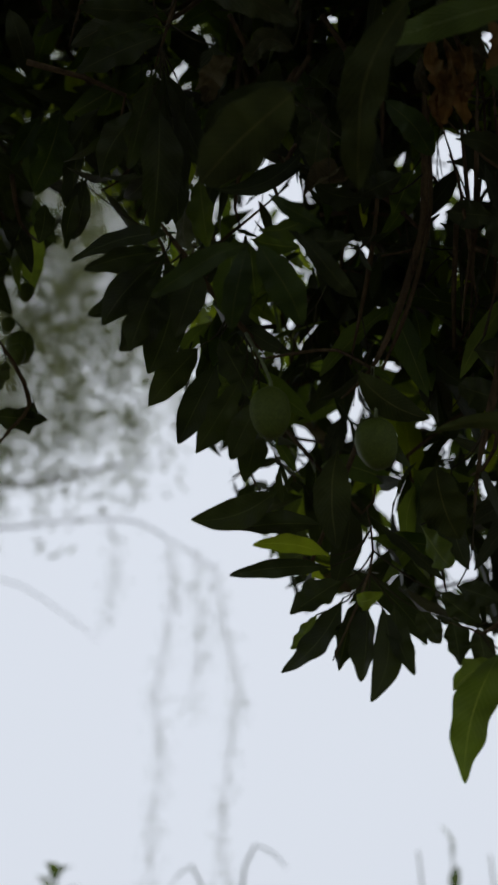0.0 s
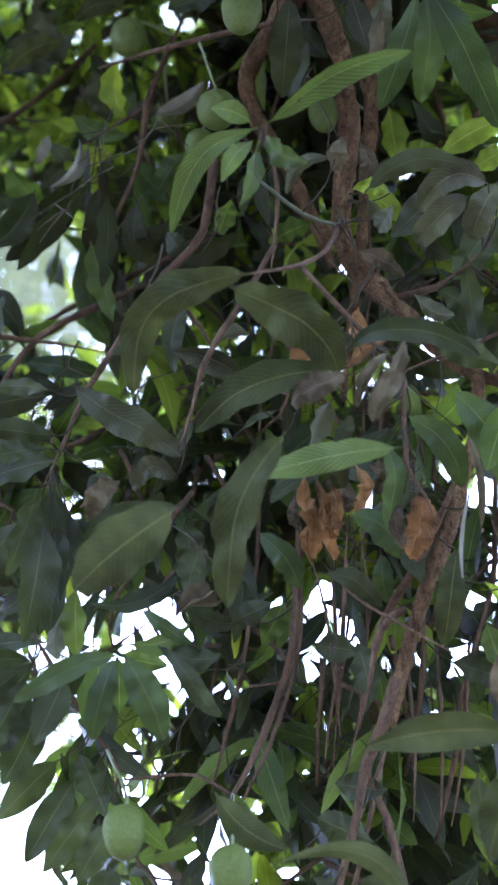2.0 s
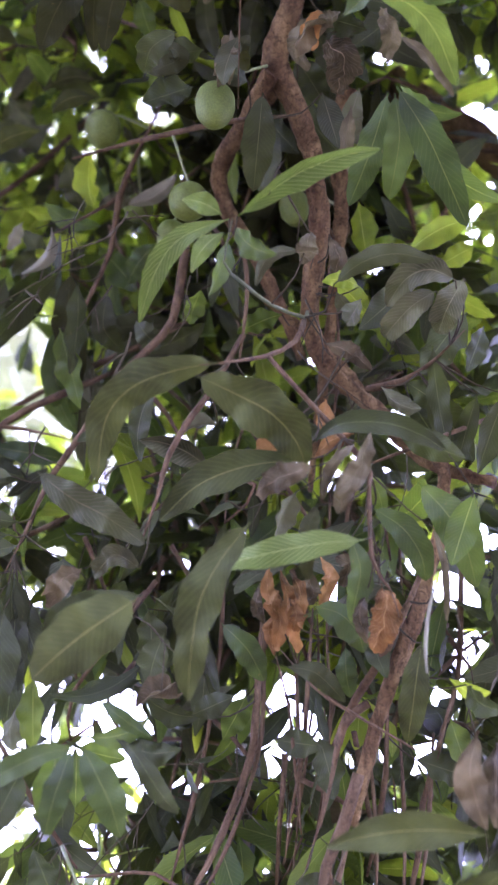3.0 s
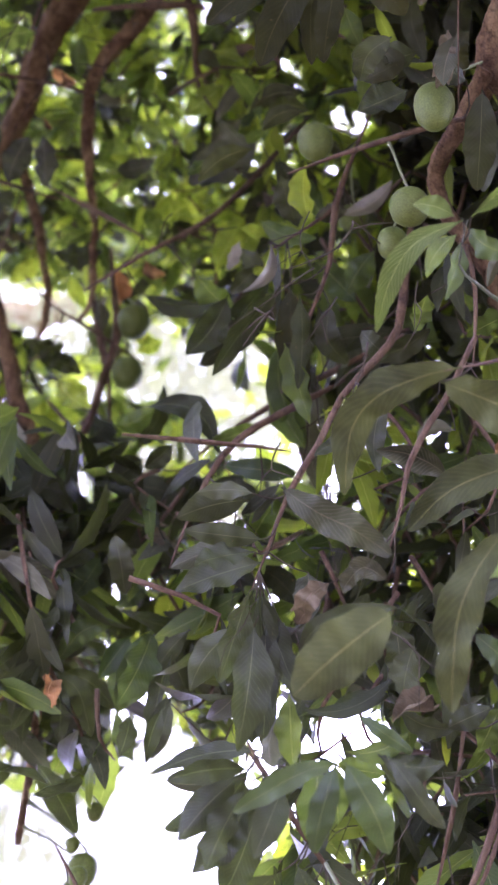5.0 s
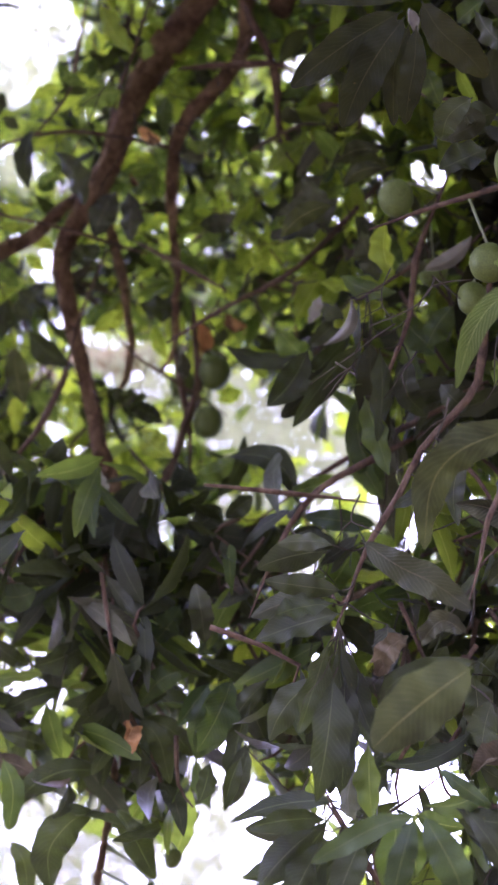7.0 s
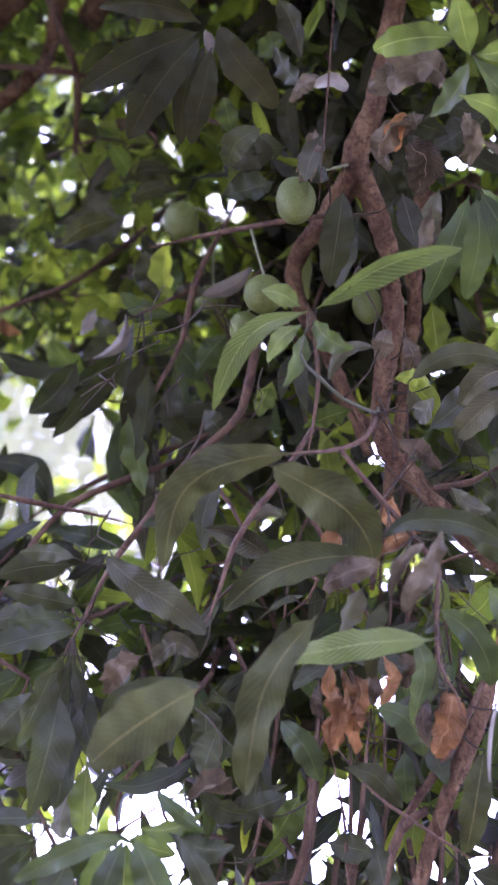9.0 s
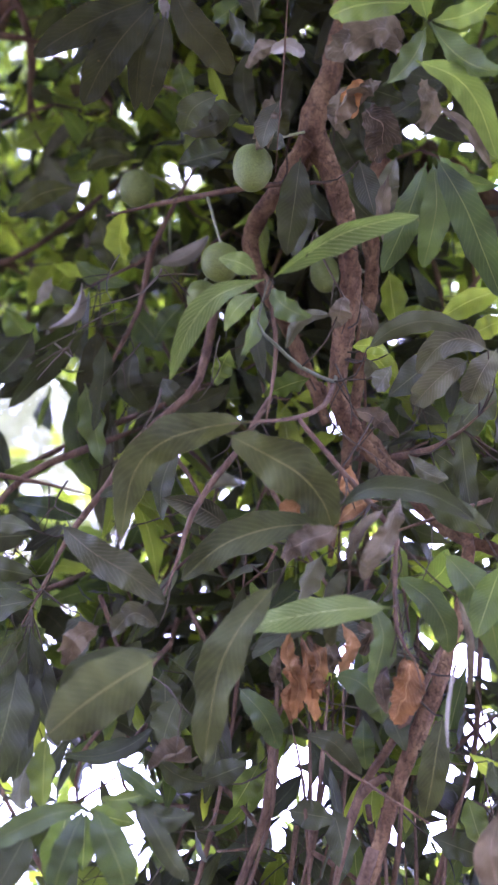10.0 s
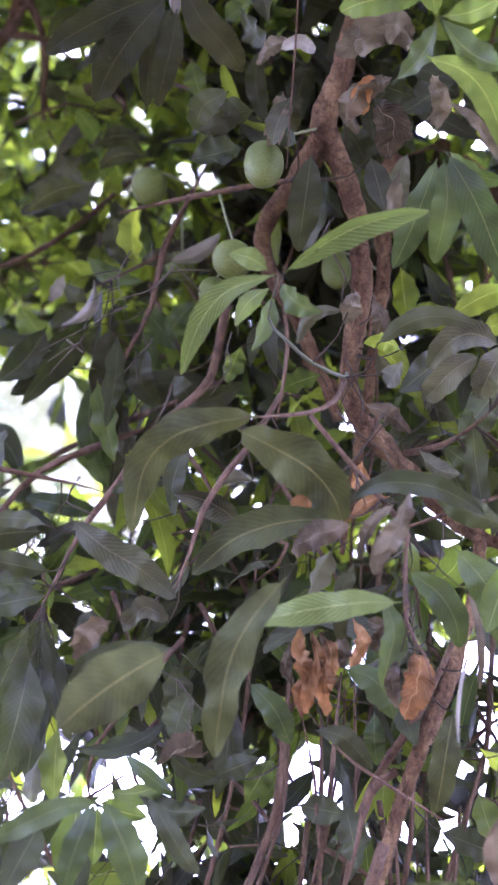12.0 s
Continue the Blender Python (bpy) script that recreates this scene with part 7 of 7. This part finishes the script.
feathery(80, (-2.16, 7.36, 5.60), (0.5, 0.5, 0.5), 64)


# ---- weeds beyond ----
def weed(x, y, top, n, seed, label, spread=0.12):
    rng = np.random.default_rng(seed)
    thing = new("weed")
    thing.location = (x, y, 0)
    tagged(thing, label, "weed", "weeds beyond the tree")
    stem = smooth_line([(0, 0, -0.02, 0.012), (0.02, 0, top * 0.5, 0.009), (0.0, 0.02, top, 0.004)], 0.15)
    v, f = tube(stem, 6)
    mesh_object("stem", v, f, GREEN_STALK, thing)
    for k in range(n):
        b = np.array([0.0, 0.0, top * rng.uniform(0.45, 1.0)])
        a = rng.uniform(0, 6.28)
        t = b + np.array([math.cos(a) * spread, math.sin(a) * spread, rng.uniform(-0.05, 0.16)])
        way = (t - b) / np.linalg.norm(t - b)
        nrm = np.cross(way, [-math.sin(a), math.cos(a), 0])
        pts = blade(b, t, 0.05, np.cross(way, nrm), nrm, 0.0, 0.15, 0.2, 0.02, GRID_V, GRID_U)
        mesh_object("leaf", pts.tolist(), GRID_FACES, LEAF["weed"], thing, HERO_UV)


weed(-0.96, 6.09, 1.98, 40, 1, "tall leafy green weed", 0.11)
weed(-0.30, 6.2, 1.90, 12, 2, "tall green weed with narrow leaves", 0.08)
weed(0.62, 6.3, 2.0, 3, 3, "thin dry weed stalk", 0.05)
weed(0.78, 6.4, 2.02, 3, 4, "thin dry weed stalk", 0.05)
weed(0.92, 6.2, 1.96, 3, 5, "thin dry weed stalk", 0.05)


def grass_blade(x, y, top, lean):
    thing = new("grass_stem")
    thing.location = (x, y, 0)
    tagged(thing, "tall arching green grass stem", "grass", "tall grass stems")
    v, f = tube(smooth_line([(0, 0, -0.02, 0.008), (0.03 * lean, 0, top * 0.6, 0.007), (0.10 * lean, 0, top * 0.97, 0.006), (0.2 * lean, 0, top * 1.0, 0.004), (0.28 * lean, 0, top * 0.96, 0.002)], 0.05), 6)
    mesh_object("stem", v, f, GREEN_STALK, thing)


grass_blade(-0.25, 6.1, 2.02, 1.0)
grass_blade(-0.27, 6.3, 1.96, -0.8)
